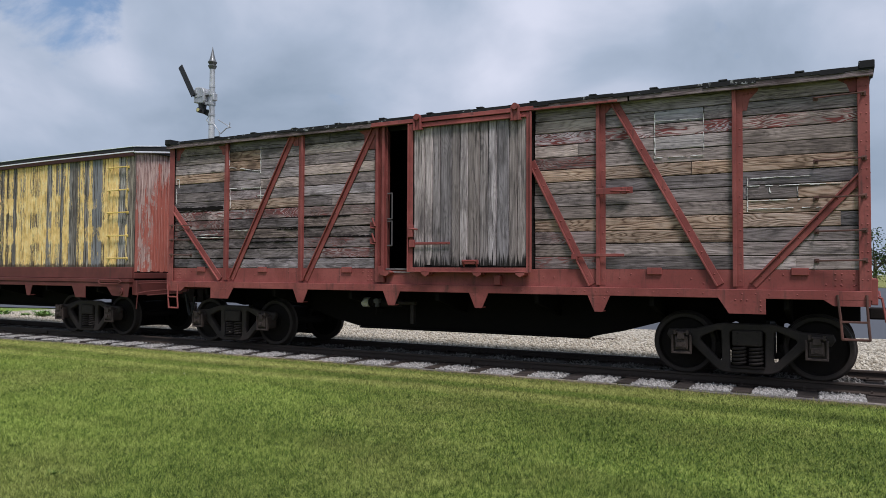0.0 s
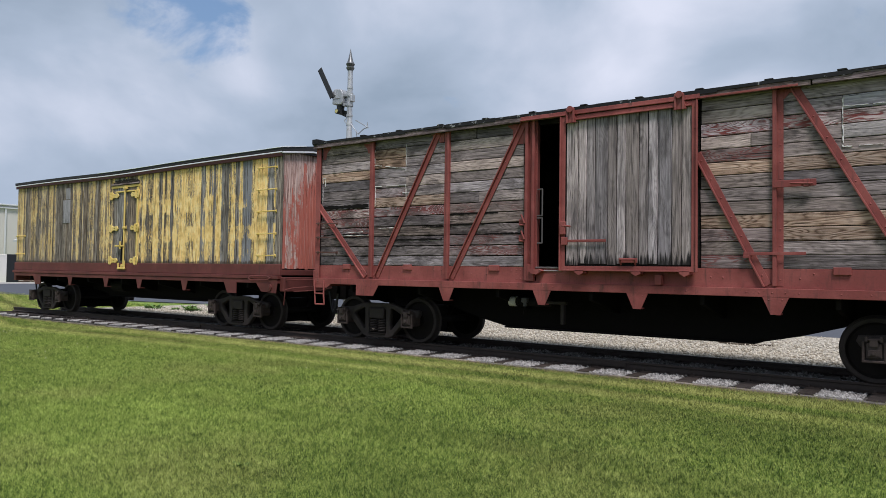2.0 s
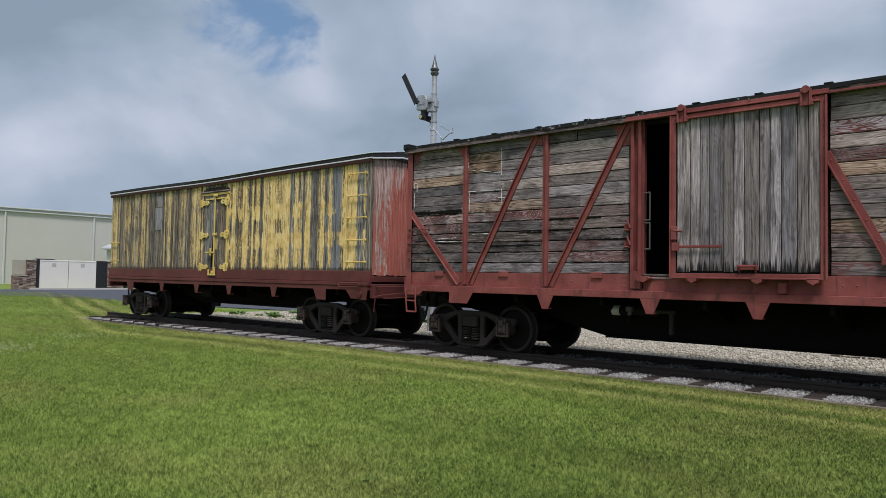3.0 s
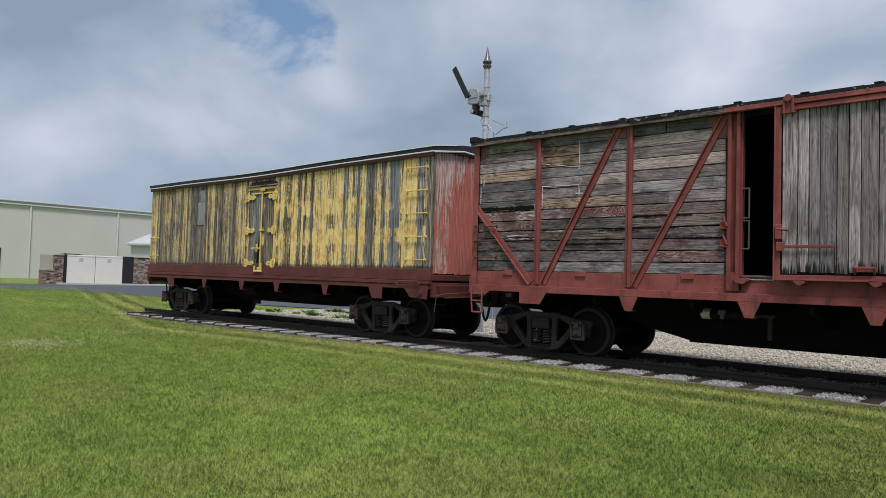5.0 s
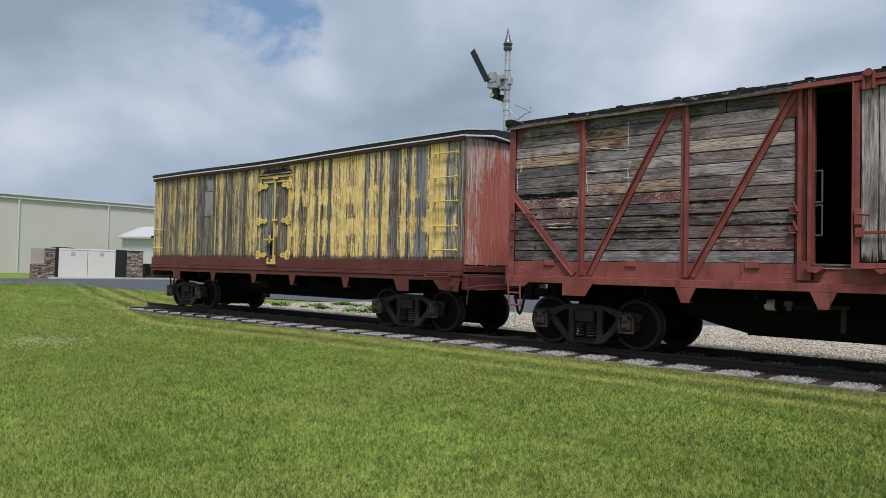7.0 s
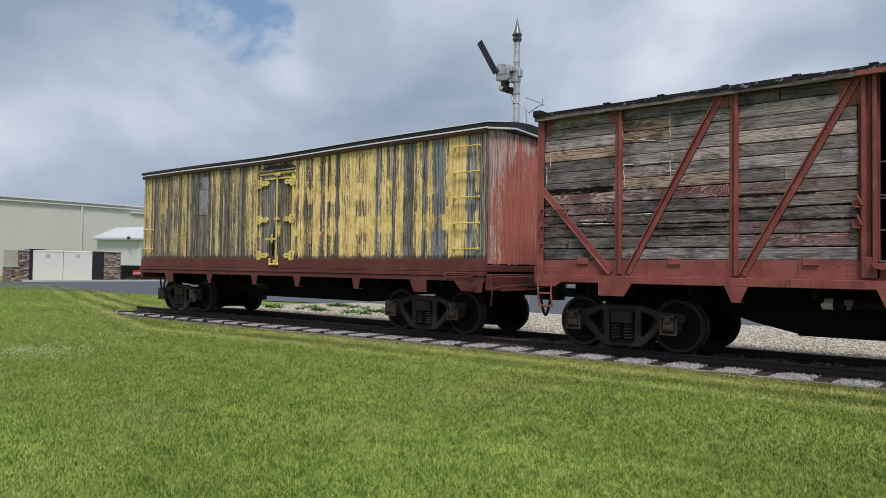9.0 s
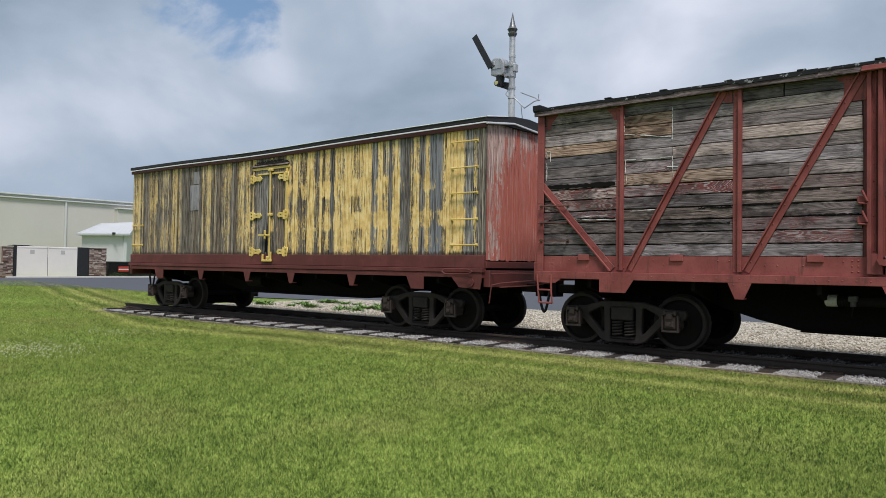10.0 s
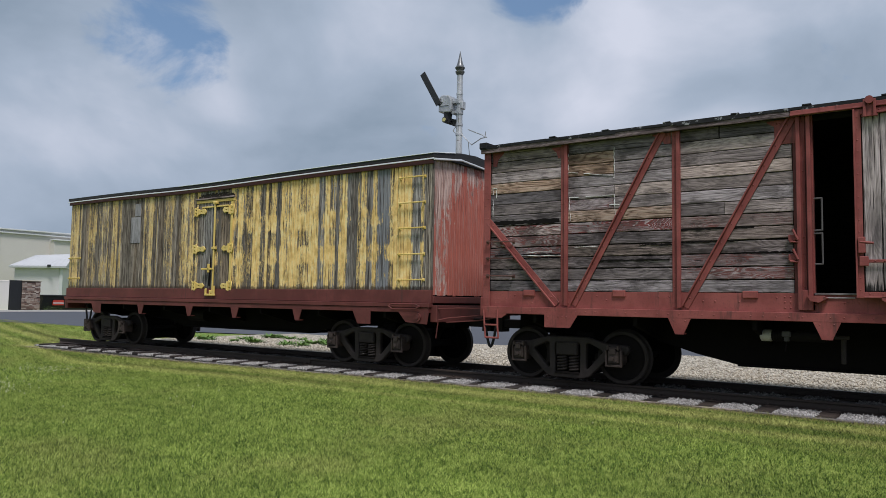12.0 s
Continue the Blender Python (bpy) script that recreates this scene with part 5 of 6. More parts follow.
centre_sill(boxcar, AX0 + 0.1, AX1 - 0.1, 0.655)
bm = bmesh.new()
rod(bm, (-6.58, 11.1, 1.14), (-5.9, 11.1, 1.14), 0.07, 18)
for k in range(5):
    rod(bm, (-6.56 + k * 0.035, 11.1, 1.14), (-6.545 + k * 0.035, 11.1, 1.14), 0.082, 18)
rod(bm, (-6.37, 11.0, 1.08), (-6.39, 10.99, 0.93), 0.008)
cylinder = fixed("brake_cylinder", bm, IRON, boxcar, "black brake cylinder under the floor")
bm = bmesh.new()
rod(bm, (-6.71, 11.1, 1.14), (-6.575, 11.1, 1.14), 0.082, 22)
rod(bm, (-6.725, 11.1, 1.14), (-6.70, 11.1, 1.14), 0.06, 22)
fixed("cylinder_cap", bm, CHIPPED, cylinder, "pale flaking end cap")
bm = bmesh.new()
box(bm, -6.43, -6.32, 10.97, 11.08, 1.13, 1.21, 0.012)
rod(bm, (-6.375, 11.02, 1.07), (-6.375, 11.02, 1.14), 0.035, 12)
fixed("air_valve", bm, DULL, cylinder, "dull grey valve")
bm = bmesh.new()
box(bm, -5.72, -5.66, 11.02, 11.10, 0.80, 1.16, 0.008)
box(bm, -5.95, -5.62, 11.0, 11.08, 1.12, 1.17, 0.008)
fixed("brake_lever", bm, DUSTIRON, boxcar, "rusty brake lever under the floor")
for x in (-9.62, -0.48):
    truck(boxcar, x)
coupler(boxcar, AX1, 1), coupler(boxcar, AX0, -1)
bm = bmesh.new()
pipe(bm, [Vector((AX1 + 0.04, AY + 0.1, 1.40)), Vector((AX1 + 0.10, AY + 0.05, 1.38)), Vector((AX1 + 0.14, AY + 0.0, 1.10))], 0.014, 6)
pipe(bm, [Vector((AX1 + 0.08, AY + 0.1, 1.40)), Vector((AX1 + 0.12, TRACK_Y - 0.2, 1.44))], 0.014, 6)
fixed("uncoupling_lever", bm, RED, boxcar, "rusty uncoupling lever")
bm = bmesh.new()
box(bm, AX1 - 0.02, AX1 + 0.06, AY + 0.02, AB - 0.02, 1.30, 1.62, 0.01)
fixed("end_sill", bm, RED, boxcar)
bm = bmesh.new()
box(bm, AX0 - 0.06, AX0 + 0.02, AY + 0.02, AB - 0.02, 1.30, 1.62, 0.01)
fixed("end_sill", bm, RED, boxcar)


# ---- yellow refrigerator car ----
BX0, BX1, BY, BB = -24.70, -12.18, 10.72, 13.36
reefer = thing("refrigerator_car", pose((BX0 + BX1) / 2, TRACK_Y, RAIL_TOP), "old wooden refrigerator car, yellow paint peeling off its grey boards", "railway car", "railway cars")
BZ0, BZ1 = 1.71, 4.10
bm = bmesh.new()
box(bm, BX0 + 0.03, BX1 - 0.03, BY + 0.03, BY + 0.08, 1.45, BZ1)
side_wall = fixed("front_wall", bm, BELLY, reefer, "narrow vertical boards, yellow paint peeled in streaks to grey wood")
bm = bmesh.new()
box(bm, BX0 + 0.03, BX1 - 0.03, BB - 0.08, BB, 1.45, BZ1)
fixed("back_wall", bm, GREY, reefer)
bm = bmesh.new()
box(bm, BX1 - 0.08, BX1 - 0.028, BY + 0.08, BB - 0.08, 1.45, 4.2)
end_wall = fixed("end_wall", bm, BELLY, reefer, "vertical red boards worn pale towards the top")
bm = bmesh.new()
box(bm, BX0 + 0.03, BX0 + 0.08, BY + 0.08, BB - 0.08, 1.45, 4.2)
fixed("end_wall", bm, ENDRED, reefer)
WB = 0.0825
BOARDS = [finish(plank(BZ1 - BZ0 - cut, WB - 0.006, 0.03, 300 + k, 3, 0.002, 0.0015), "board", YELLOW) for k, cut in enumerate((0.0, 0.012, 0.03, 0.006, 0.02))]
DR0, DR1 = -19.02, -17.72
SHORT = finish(plank(0.31, WB - 0.006, 0.03, 399, 2, 0.002, 0.0015), "board", YELLOW)
rng = random.Random(31)
n = int((BX1 - BX0) / WB)
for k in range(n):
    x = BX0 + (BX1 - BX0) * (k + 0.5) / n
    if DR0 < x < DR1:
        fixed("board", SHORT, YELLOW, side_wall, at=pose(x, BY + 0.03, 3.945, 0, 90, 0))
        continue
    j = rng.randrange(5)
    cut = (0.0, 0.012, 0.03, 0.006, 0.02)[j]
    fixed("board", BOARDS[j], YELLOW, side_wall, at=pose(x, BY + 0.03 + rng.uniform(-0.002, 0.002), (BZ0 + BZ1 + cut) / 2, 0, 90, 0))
DARKGREY = wood("faded_grey_board", (0.15, 0.155, 0.15), (0.28, 0.29, 0.28), (0.40, 0.41, 0.40), grain="z", spread=0.2)
for x, z0, z1, w in ((-21.53, 2.88, 3.54, 0.42), (-21.46, 3.56, 3.88, 0.24)):
    bm = bmesh.new()
    box(bm, x - w / 2, x + w / 2, BY - 0.008, BY + 0.002, z0, z1, 0.002)
    fixed("repair_patch", bm, DARKGREY, side_wall, "square grey sheet patch")
ENDBOARD = finish(plank(2.56, WB - 0.006, 0.03, 350, 3, 0.002, 0.0015), "board", ENDRED)
ne = int((BB - BY) / WB)
for k in range(ne):
    y = BY + 0.03 + (BB - BY - 0.06) * (k + 0.5) / ne
    fixed("board", ENDBOARD, ENDRED, end_wall, at=Matrix.Translation((BX1 - 0.03, y, 2.93 + rng.uniform(-0.012, 0.012))) @ Matrix.Rotation(radians(90), 4, "Z") @ Matrix.Rotation(radians(90), 4, "Y"))
bm = bmesh.new()
box(bm, BX1 - 0.03, BX1 + 0.012, BY - 0.006, BY + 0.035, BZ0 - 0.02, 4.1, 0.006)
fixed("corner_board", bm, YELLOW, reefer)

# doors
for s in (0, 1):
    x0, x1 = (DR0, (DR0 + DR1) / 2 - 0.004) if s == 0 else ((DR0 + DR1) / 2 + 0.004, DR1)
    bm = bmesh.new()
    box(bm, x0, x1, BY + 0.02, BY + 0.05, BZ0 + 0.03, 3.74)
    leaf = fixed("door", bm, BELLY, reefer, "insulated plank door, closed, with yellow strap hinges")
    m = 8
    for k in range(m):
        fixed("board", BOARDS[k % 5], YELLOW, leaf, at=Matrix.Translation((x0 + (x1 - x0) * (k + 0.5) / m, BY + 0.02, (BZ0 + 3.76) / 2)) @ Matrix.Rotation(radians(90), 4, "Y") @ Matrix.Diagonal((0.84, 1, (x1 - x0) / m / WB, 1)))
    for z in (3.52, 2.65, 1.80):
        out, way_x, reach = (-19.09, 1, 0.44) if s == 0 else (-17.68, -1, 0.38)
        shape = [(0.0, 0.10), (0.05, 0.085), (0.10, 0.115), (0.16, 0.06), (0.24, 0.045), (reach - 0.06, 0.06), (reach, 0.0), (reach - 0.06, -0.06), (0.24, -0.045), (0.16, -0.06), (0.10, -0.115), (0.05, -0.085), (0.0, -0.10)]
        cuts = [[(0.03, 0.02), (0.03, 0.065), (0.11, 0.05), (0.10, 0.02)], [(0.03, -0.02), (0.10, -0.02), (0.11, -0.05), (0.03, -0.065)], [(0.20, 0.0), (0.26, 0.018), (0.31, 0.0), (0.26, -0.018)]]
        fixed("strap_hinge", cutout([(way_x * a, b) for a, b in shape], [[(way_x * a, b) for a, b in ring] for ring in cuts], 0.03, 0.005, "strap_hinge", YELLOWIRON), YELLOWIRON, leaf, "yellow iron strap hinge with cut-outs", at=pose(out, BY - 0.028, z))
        pin = rod(bmesh.new(), (out + way_x * 0.13, BY - 0.05, z - 0.10), (out + way_x * 0.13, BY - 0.05, z + 0.10), 0.020, 8)
        fixed("hinge_pin", pin, YELLOWIRON, leaf)
    bm = bmesh.new()
    box(bm, (x0 if s == 0 else x1 - 0.07), (x0 + 0.07 if s == 0 else x1), BY - 0.03, BY - 0.01, BZ0 + 0.05, 3.70, 0.005)
    fixed("door_stile", bm, YELLOW if s == 0 else YELLOWIRON, leaf)
mx = (DR0 + DR1) / 2
bm = bmesh.new()
rod(bm, (mx + 0.07, BY - 0.06, 1.62), (mx + 0.07, BY - 0.06, 3.72), 0.022, 8)
for z in (3.70, 2.66, 1.66):
    box(bm, mx + 0.01, mx + 0.13, BY - 0.09, BY - 0.01, z - 0.03, z + 0.03, 0.010)
box(bm, mx - 0.32, mx + 0.10, BY - 0.10, BY - 0.07, 2.16, 2.205, 0.01)
box(bm, mx - 0.10, mx - 0.04, BY - 0.10, BY - 0.06, 2.10, 2.30, 0.01)
box(bm, mx - 0.18, mx + 0.17, BY - 0.10, BY - 0.045, 1.57, 1.62, 0.012)
for a, b in ((-0.16, 1.74), (0.0, 1.70), (0.13, 1.80)):
    box(bm, mx + a - 0.02, mx + a + 0.025, BY - 0.09, BY - 0.05, 1.60, b, 0.008)
fixed("door_bar", bm, YELLOWIRON, reefer, "yellow iron locking bar")
bm = bmesh.new()
box(bm, DR0 - 0.02, DR1 + 0.06, BY - 0.03, BY - 0.005, 3.72, 3.78, 0.006)
box(bm, mx - 0.45, mx + 0.5, BY - 0.04, BY - 0.01, 3.60, 3.635, 0.006)
fixed("door_lintel", bm, YELLOWIRON, reefer)
bm = bmesh.new()
box(bm, DR0 - 0.02, DR1 + 0.04, BY - 0.055, BY + 0.0, 3.79, 3.83, 0.01)
fixed("drip_board", bm, ROT, reefer, "black rotted drip board above the doors")
for x0, x1, z, w, k in ((-18.98, -17.68, 3.845, 0.10, 640), (-18.90, -17.75, 3.885, 0.11, 641), (-18.7, -17.9, 3.91, 0.09, 642)):
    fixed("rot_stain", plank(x1 - x0, w, 0.004, k, 34, w * 0.55, 0.0), CHAR, side_wall, "black-brown rot stain", at=pose((x0 + x1) / 2, BY - 0.002 + 0.001 * (k - 640), z))
bm = bmesh.new()
prism(bm, [(mx - 0.16, 1.80), (mx - 0.06, 1.80), (mx - 0.07, 2.20), (mx - 0.09, 2.62), (mx - 0.12, 2.2)], BY - 0.018, BY - 0.012)
fixed("door_gap", bm, BELLY, reefer, "black gap between the doors")

# roof, sagging a little over the doors
def sagged(bm):
    long_edges = [e for e in bm.edges if abs(e.verts[0].co.x - e.verts[1].co.x) > 4]
    bmesh.ops.subdivide_edges(bm, edges=long_edges, cuts=24, use_grid_fill=True)
    for v in bm.verts:
        v.co.z -= 0.04 * math.exp(-((v.co.x + 18.8) / 2.6) ** 2)
    return bm


bm = bmesh.new()
e0, r0, mid = 4.195, 4.38, (BY + BB) / 2
sec = [(BY - 0.07, e0 - 0.05), (BY - 0.07, e0 + 0.02), (mid - 0.5, r0 - 0.03), (mid, r0), (mid + 0.5, r0 - 0.03), (BB + 0.07, e0 + 0.02), (BB + 0.07, e0 - 0.05)]
ends = [[bm.verts.new((x, y, z)) for y, z in sec] for x in (BX0 - 0.06, BX1 + 0.06)]
for k in range(7):
    bm.faces.new((ends[0][k], ends[0][(k + 1) % 7], ends[1][(k + 1) % 7], ends[1][k]))
bm.faces.new(ends[0]), bm.faces.new(ends[1])
bmesh.ops.recalc_face_normals(bm, faces=bm.faces[:])
roof = fixed("roof", sagged(bm), TAR, reefer, "low black roof with a bright metal edge")
bm = bmesh.new()
box(bm, BX0 - 0.04, BX1 + 0.03, BY - 0.05, BY - 0.012, 4.028, 4.15, 0.005)
fixed("roof_fascia", sagged(bm), MAROON, roof)
bm = bmesh.new()
prism_z = [(BY - 0.05, 4.08), (BY - 0.05, 4.18), (mid - 0.5, 4.32), (mid + 0.5, 4.32), (BB + 0.05, 4.18), (BB + 0.05, 4.08), (mid + 0.5, 4.20), (mid - 0.5, 4.20)]
f = [bm.verts.new((BX1 + 0.005, y, z)) for y, z in prism_z]
g = [bm.verts.new((BX1 + 0.05, y, z)) for y, z in prism_z]
for q in range(8):
    bm.faces.new((f[q], f[(q + 1) % 8], g[(q + 1) % 8], g[q]))
for face in (f, g):
    for a in ((0, 1, 2, 7), (7, 2, 3, 6), (6, 3, 4, 5)):
        bm.faces.new([face[i] for i in a])
bmesh.ops.recalc_face_normals(bm, faces=bm.faces[:])
fixed("end_fascia", bm, DULL, roof)
bm = bmesh.new()
box(bm, BX0 - 0.06, BX1 + 0.06, BY - 0.082, BY - 0.068, 4.100, 4.126, 0.003)
box(bm, BX0 + 5.0, BX1 + 0.06, BY - 0.085, BY - 0.068, 4.208, 4.222, 0.003)
sagged(bm)
rod(bm, (BX1 + 0.064, BY - 0.07, 4.218), (BX1 + 0.064, mid - 0.72, 4.318), 0.011, 6)
rod(bm, (BX1 + 0.062, BY - 0.06, 4.10), (BX1 + 0.062, mid - 0.5, 4.215), 0.02, 6)
rod(bm, (BX1 + 0.062, mid - 0.5, 4.215), (BX1 + 0.062, BB, 4.12), 0.02, 6)
fixed("metal_edge", bm, DRIP, roof, "bright metal drip edge")

# skirt, sill and brackets
bm = bmesh.new()
box(bm, BX0 - 0.01, BX1 + 0.02, BY - 0.04, BY + 0.02, 1.50, 1.735, 0.006)
skirt = fixed("skirt_board", bm, DEEPRED, reefer)
bm = bmesh.new()
box(bm, BX0 + 0.0, BX1 + 0.02, BY - 0.10, BY + 0.03, 1.42, 1.495, 0.006)
box(bm, BX0 + 0.15, BX1 + 0.0, BY - 0.085, BY + 0.06, 1.325, 1.415, 0.006)
k = 0
while k < 60:
    rivet(bm, BX0 + 0.3 + k * 0.2, BY - 0.085, 1.37, 0.012)
    k += 1
bsill = fixed("side_sill", bm, DEEPRED, reefer, "dark red steel side sill")
for x in (-21.03, -19.08, -17.46, -15.50):
    fixed("sill_bracket", bracket(x, 0.27, 0.11, 1.10, 1.33, BY - 0.10, BY - 0.086), DEEPRED, bsill)
for x in (-13.70, -23.0):
    bm = bmesh.new()
    prism(bm, [(x - 0.28, 1.34), (x - 0.15, 1.09), (x + 0.17, 1.09), (x + 0.17, 1.34)], BY - 0.10, BY - 0.087)
    fixed("bolster_plate", bm, DEEPRED, bsill)
bm = bmesh.new()
prism(bm, [(-12.86, 1.34), (-12.68, 1.15), (-12.20, 1.12), (-12.16, 1.34)], BY - 0.10, BY - 0.087)
rod(bm, (-12.40, BY - 0.13, 1.24), (-12.40, BY - 0.09, 1.24), 0.075, 18)
rod(bm, (-12.40, BY - 0.14, 1.24), (-12.40, BY - 0.12, 1.24), 0.035, 12)
fixed("push_pole_pocket", bm, DEEPRED, bsill)
bm = bmesh.new()
box(bm, BX1 - 0.02, BX1 + 0.12, BY + 0.0, BB - 0.02, 1.16, 1.46, 0.01)
box(bm, BX1 - 0.02, BX1 + 0.05, BY + 0.0, BB - 0.02, 1.50, 1.62, 0.008)
fixed("end_sill", bm, DEEPRED, reefer)
bm = bmesh.new()
box(bm, BX0 - 0.12, BX0 + 0.02, BY + 0.0, BB - 0.02, 1.18, 1.46, 0.01)
fixed("end_sill", bm, DEEPRED, reefer)
for k, z in enumerate((3.815, 3.34, 2.87, 2.39, 1.92)):
    fixed("ladder_rung", grab((-12.93, BY, z), (-12.36, BY, z), 0.06, 0.014), YELLOWIRON, reefer, "yellow iron ladder rung")
for z in (2.55, 2.0):
    fixed("ladder_rung", grab((-24.62, BY, z), (-24.12, BY, z), 0.06, 0.014), YELLOWIRON, reefer, "yellow iron ladder rung")
bm = bmesh.new()
pipe(bm, [Vector((-13.0, BY - 0.14, 1.47)), Vector((-13.03, BY - 0.17, 1.43)), Vector((-12.95, BY - 0.17, 1.385)), Vector((-12.4, BY - 0.17, 1.40)), Vector((-12.34, BY - 0.14, 1.44)), Vector((-12.45, BY - 0.14, 1.475)), Vector((-13.0, BY - 0.14, 1.47))], 0.013, 6)
fixed("grab_iron", bm, DEEPRED, reefer)
for rodline in ([(BX1 + 0.12, BY + 0.05, 1.40), (BX1 + 0.45, BY + 0.2, 1.42), (AX0 - 0.06, AY + 0.3, 1.42)],
                [(BX1 + 0.10, BY + 0.02, 0.88), (BX1 + 0.16, BY, 1.20), (BX1 + 0.30, BY + 0.1, 1.24), (AX0 - 0.30, AY + 0.5, 1.30)],
                [(BX1 + 0.2, BY + 0.2, 1.16), (BX1 + 0.7, BY + 0.45, 1.20), (AX0 - 0.10, AY + 0.6, 1.26)]):
    fixed("uncoupling_lever", pipe(bmesh.new(), [Vector(p) for p in rodline], 0.011, 6), DEEPRED, reefer, "bent rusty uncoupling rod")
centre_sill(reefer, BX0 + 0.2, BX1 - 0.2, 0.80)
bm = bmesh.new()
rod(bm, (-20.0, 11.4, 1.10), (-19.4, 11.4, 1.10), 0.15, 16)
fixed("brake_cylinder", bm, IRON, reefer)
for x in (-13.88, -23.02):
    truck(reefer, x)
coupler(reefer, BX1, 1), coupler(reefer, BX0, -1)

# ---- semaphore signal ----
SX, SY = -14.745, 15.30
signal = thing("semaphore_signal", pose(SX, SY, 0.0), "old railway semaphore signal on a silver pole, dark arm raised", "railway signal")
bm = bmesh.new()
lathe(bm, [(0.0, 0.16), (0.12, 0.16), (0.14, 0.085), (3.0, 0.085), (5.4, 0.084), (7.32, 0.073)], "z", 18)
part("pole", bm, POLE, signal, "silver paint flaking off the pole", smooth=True)
bm = bmesh.new()
lathe(bm, [(7.28, 0.065), (7.32, 0.09), (7.36, 0.115), (7.39, 0.12), (7.42, 0.085), (7.45, 0.11), (7.49, 0.13), (7.53, 0.10), (7.60, 0.072), (7.78, 0.032), (7.93, 0.004)], "z", 16)
part("finial", bm, TARNISH, signal, "tarnished silver pointed finial", smooth=True)
bm = bmesh.new()
prism(bm, [(-0.56, 6.38), (-0.20, 6.33), (-0.15, 6.40), (-0.16, 6.66), (-0.23, 6.78), (-0.46, 6.82), (-0.55, 6.75)], -0.15, 0.15)
bmesh.ops.bevel(bm, geom=bm.edges[:], offset=0.025, segments=2, affect="EDGES", profile=0.5)
box(bm, -0.52, -0.22, -0.165, -0.145, 6.52, 6.545, 0.004)
box(bm, -0.47, -0.42, -0.17, -0.14, 6.62, 6.72, 0.006)
case = part("motor_case", bm, POLE, signal, "silver signal motor case")
for z0, z1, rr in ((5.74, 5.79, 0.095), (5.98, 6.04, 0.095), (6.28, 6.42, 0.10), (6.55, 6.66, 0.10), (6.78, 6.84, 0.085)):
    bm = bmesh.new()
    rod(bm, (0, 0, z0), (0, 0, z1), rr, 14)
    if 6.2 < z0 < 6.7:
        box(bm, -0.18, 0.05, -0.10, 0.10, z0 + 0.01, z0 + 0.09, 0.01)
    part("clamp", bm, POLE, signal)
bm = bmesh.new()
box(bm, 0.06, 0.14, -0.08, 0.08, 6.40, 6.60, 0.015)
part("clamp_lug", bm, POLE, signal)
bm = bmesh.new()
m = Matrix.Translation((-0.53, 0, 6.59)) @ Matrix.Rotation(radians(-31), 4, "Y")
box(bm, -0.085, 0.085, -0.195, -0.18, -0.02, 1.03, 0.003, m)
box(bm, -0.03, 0.03, -0.18, -0.13, -0.04, 0.12, 0.003, m)
part("arm", bm, BLACKMETAL, signal, "dark blade raised at an angle")
bm = bmesh.new()
rod(bm, (-0.34, -0.02, 6.10), (-0.34, -0.02, 6.36), 0.085, 16, 0.12)
rod(bm, (-0.36, -0.16, 6.16), (-0.36, 0.06, 6.16), 0.075, 14)
rod(bm, (-0.34, 0.05, 6.10), (-0.05, 0.02, 6.0), 0.03, 8)
prism(bm, [(-0.26, 6.04), (-0.08, 5.96), (-0.04, 6.02), (-0.08, 6.16), (-0.24, 6.20)], 0.0, 0.04)
lantern = part("lantern", bm, BLACKMETAL, signal, "black lamp under the case")
bm = bmesh.new()
rod(bm, (-0.36, -0.175, 6.16), (-0.36, -0.16, 6.16), 0.05, 14)
part("lens", bm, GLASS, lantern, "pale lamp lens")
bm = bmesh.new()
pipe(bm, [Vector((0.34, -0.1, 5.83)), Vector((0.90, -0.3, 5.58)), Vector((0.97, -0.3, 5.52)), Vector((0.98, -0.3, 5.66))], 0.014, 6)
pipe(bm, [Vector((0.06, 0.0, 5.77)), Vector((0.45, -0.1, 5.43)), Vector((0.86, -0.3, 5.51)), Vector((1.02, -0.3, 5.52))], 0.014, 6)
pipe(bm, [Vector((0.28, 0.0, 5.55)), Vector((0.40, 0.0, 4.6)), Vector((0.42, 0.0, 0.0))], 0.012, 6)
pipe(bm, [Vector((-0.09, -0.02, 5.98)), Vector((-0.16, -0.04, 5.88)), Vector((-0.09, 0.0, 5.78))], 0.012, 6)
part("step_bracket", bm, POLE, signal, "thin bent guard rods")

# ---- buildings across the drive ----
HX = -80.0
hall = thing("metal_hall", pose(HX, 10, lie(HX, 10)), "long pale green metal hall with white eave trim", "building")
bm = bmesh.new()
box(bm, HX - 30, HX, -45, 60, 0.0, 7.72)
hallwall = fixed("wall", bm, SIDING, hall)
bm = bmesh.new()
box(bm, HX + 0.005, HX + 0.9, 37.6, 60, 0.0, 6.95)
fixed("annex_wall", bm, SIDING, hall)
bm = bmesh.new()
box(bm, HX + 0.004, HX + 0.20, -45, 60.2, 7.38, 7.50, 0.02)
fixed("gutter", bm, TRIMWHITE, hall)
bm = bmesh.new()
box(bm, HX + 0.004, HX + 0.06, -45, 60.2, 7.50, 7.70)
fixed("eave_panel", bm, SHEDGREY, hall)
bm = bmesh.new()
box(bm, HX - 0.1, HX + 0.28, -45, 60.2, 7.70, 7.84, 0.02)
fixed("roof_edge", bm, TRIMWHITE, hall)
bm = bmesh.new()
box(bm, HX + 0.3, HX + 1.1, 37.5, 60, 6.95, 7.08, 0.02)
fixed("gutter", bm, TRIMWHITE, hall)
bm = bmesh.new()
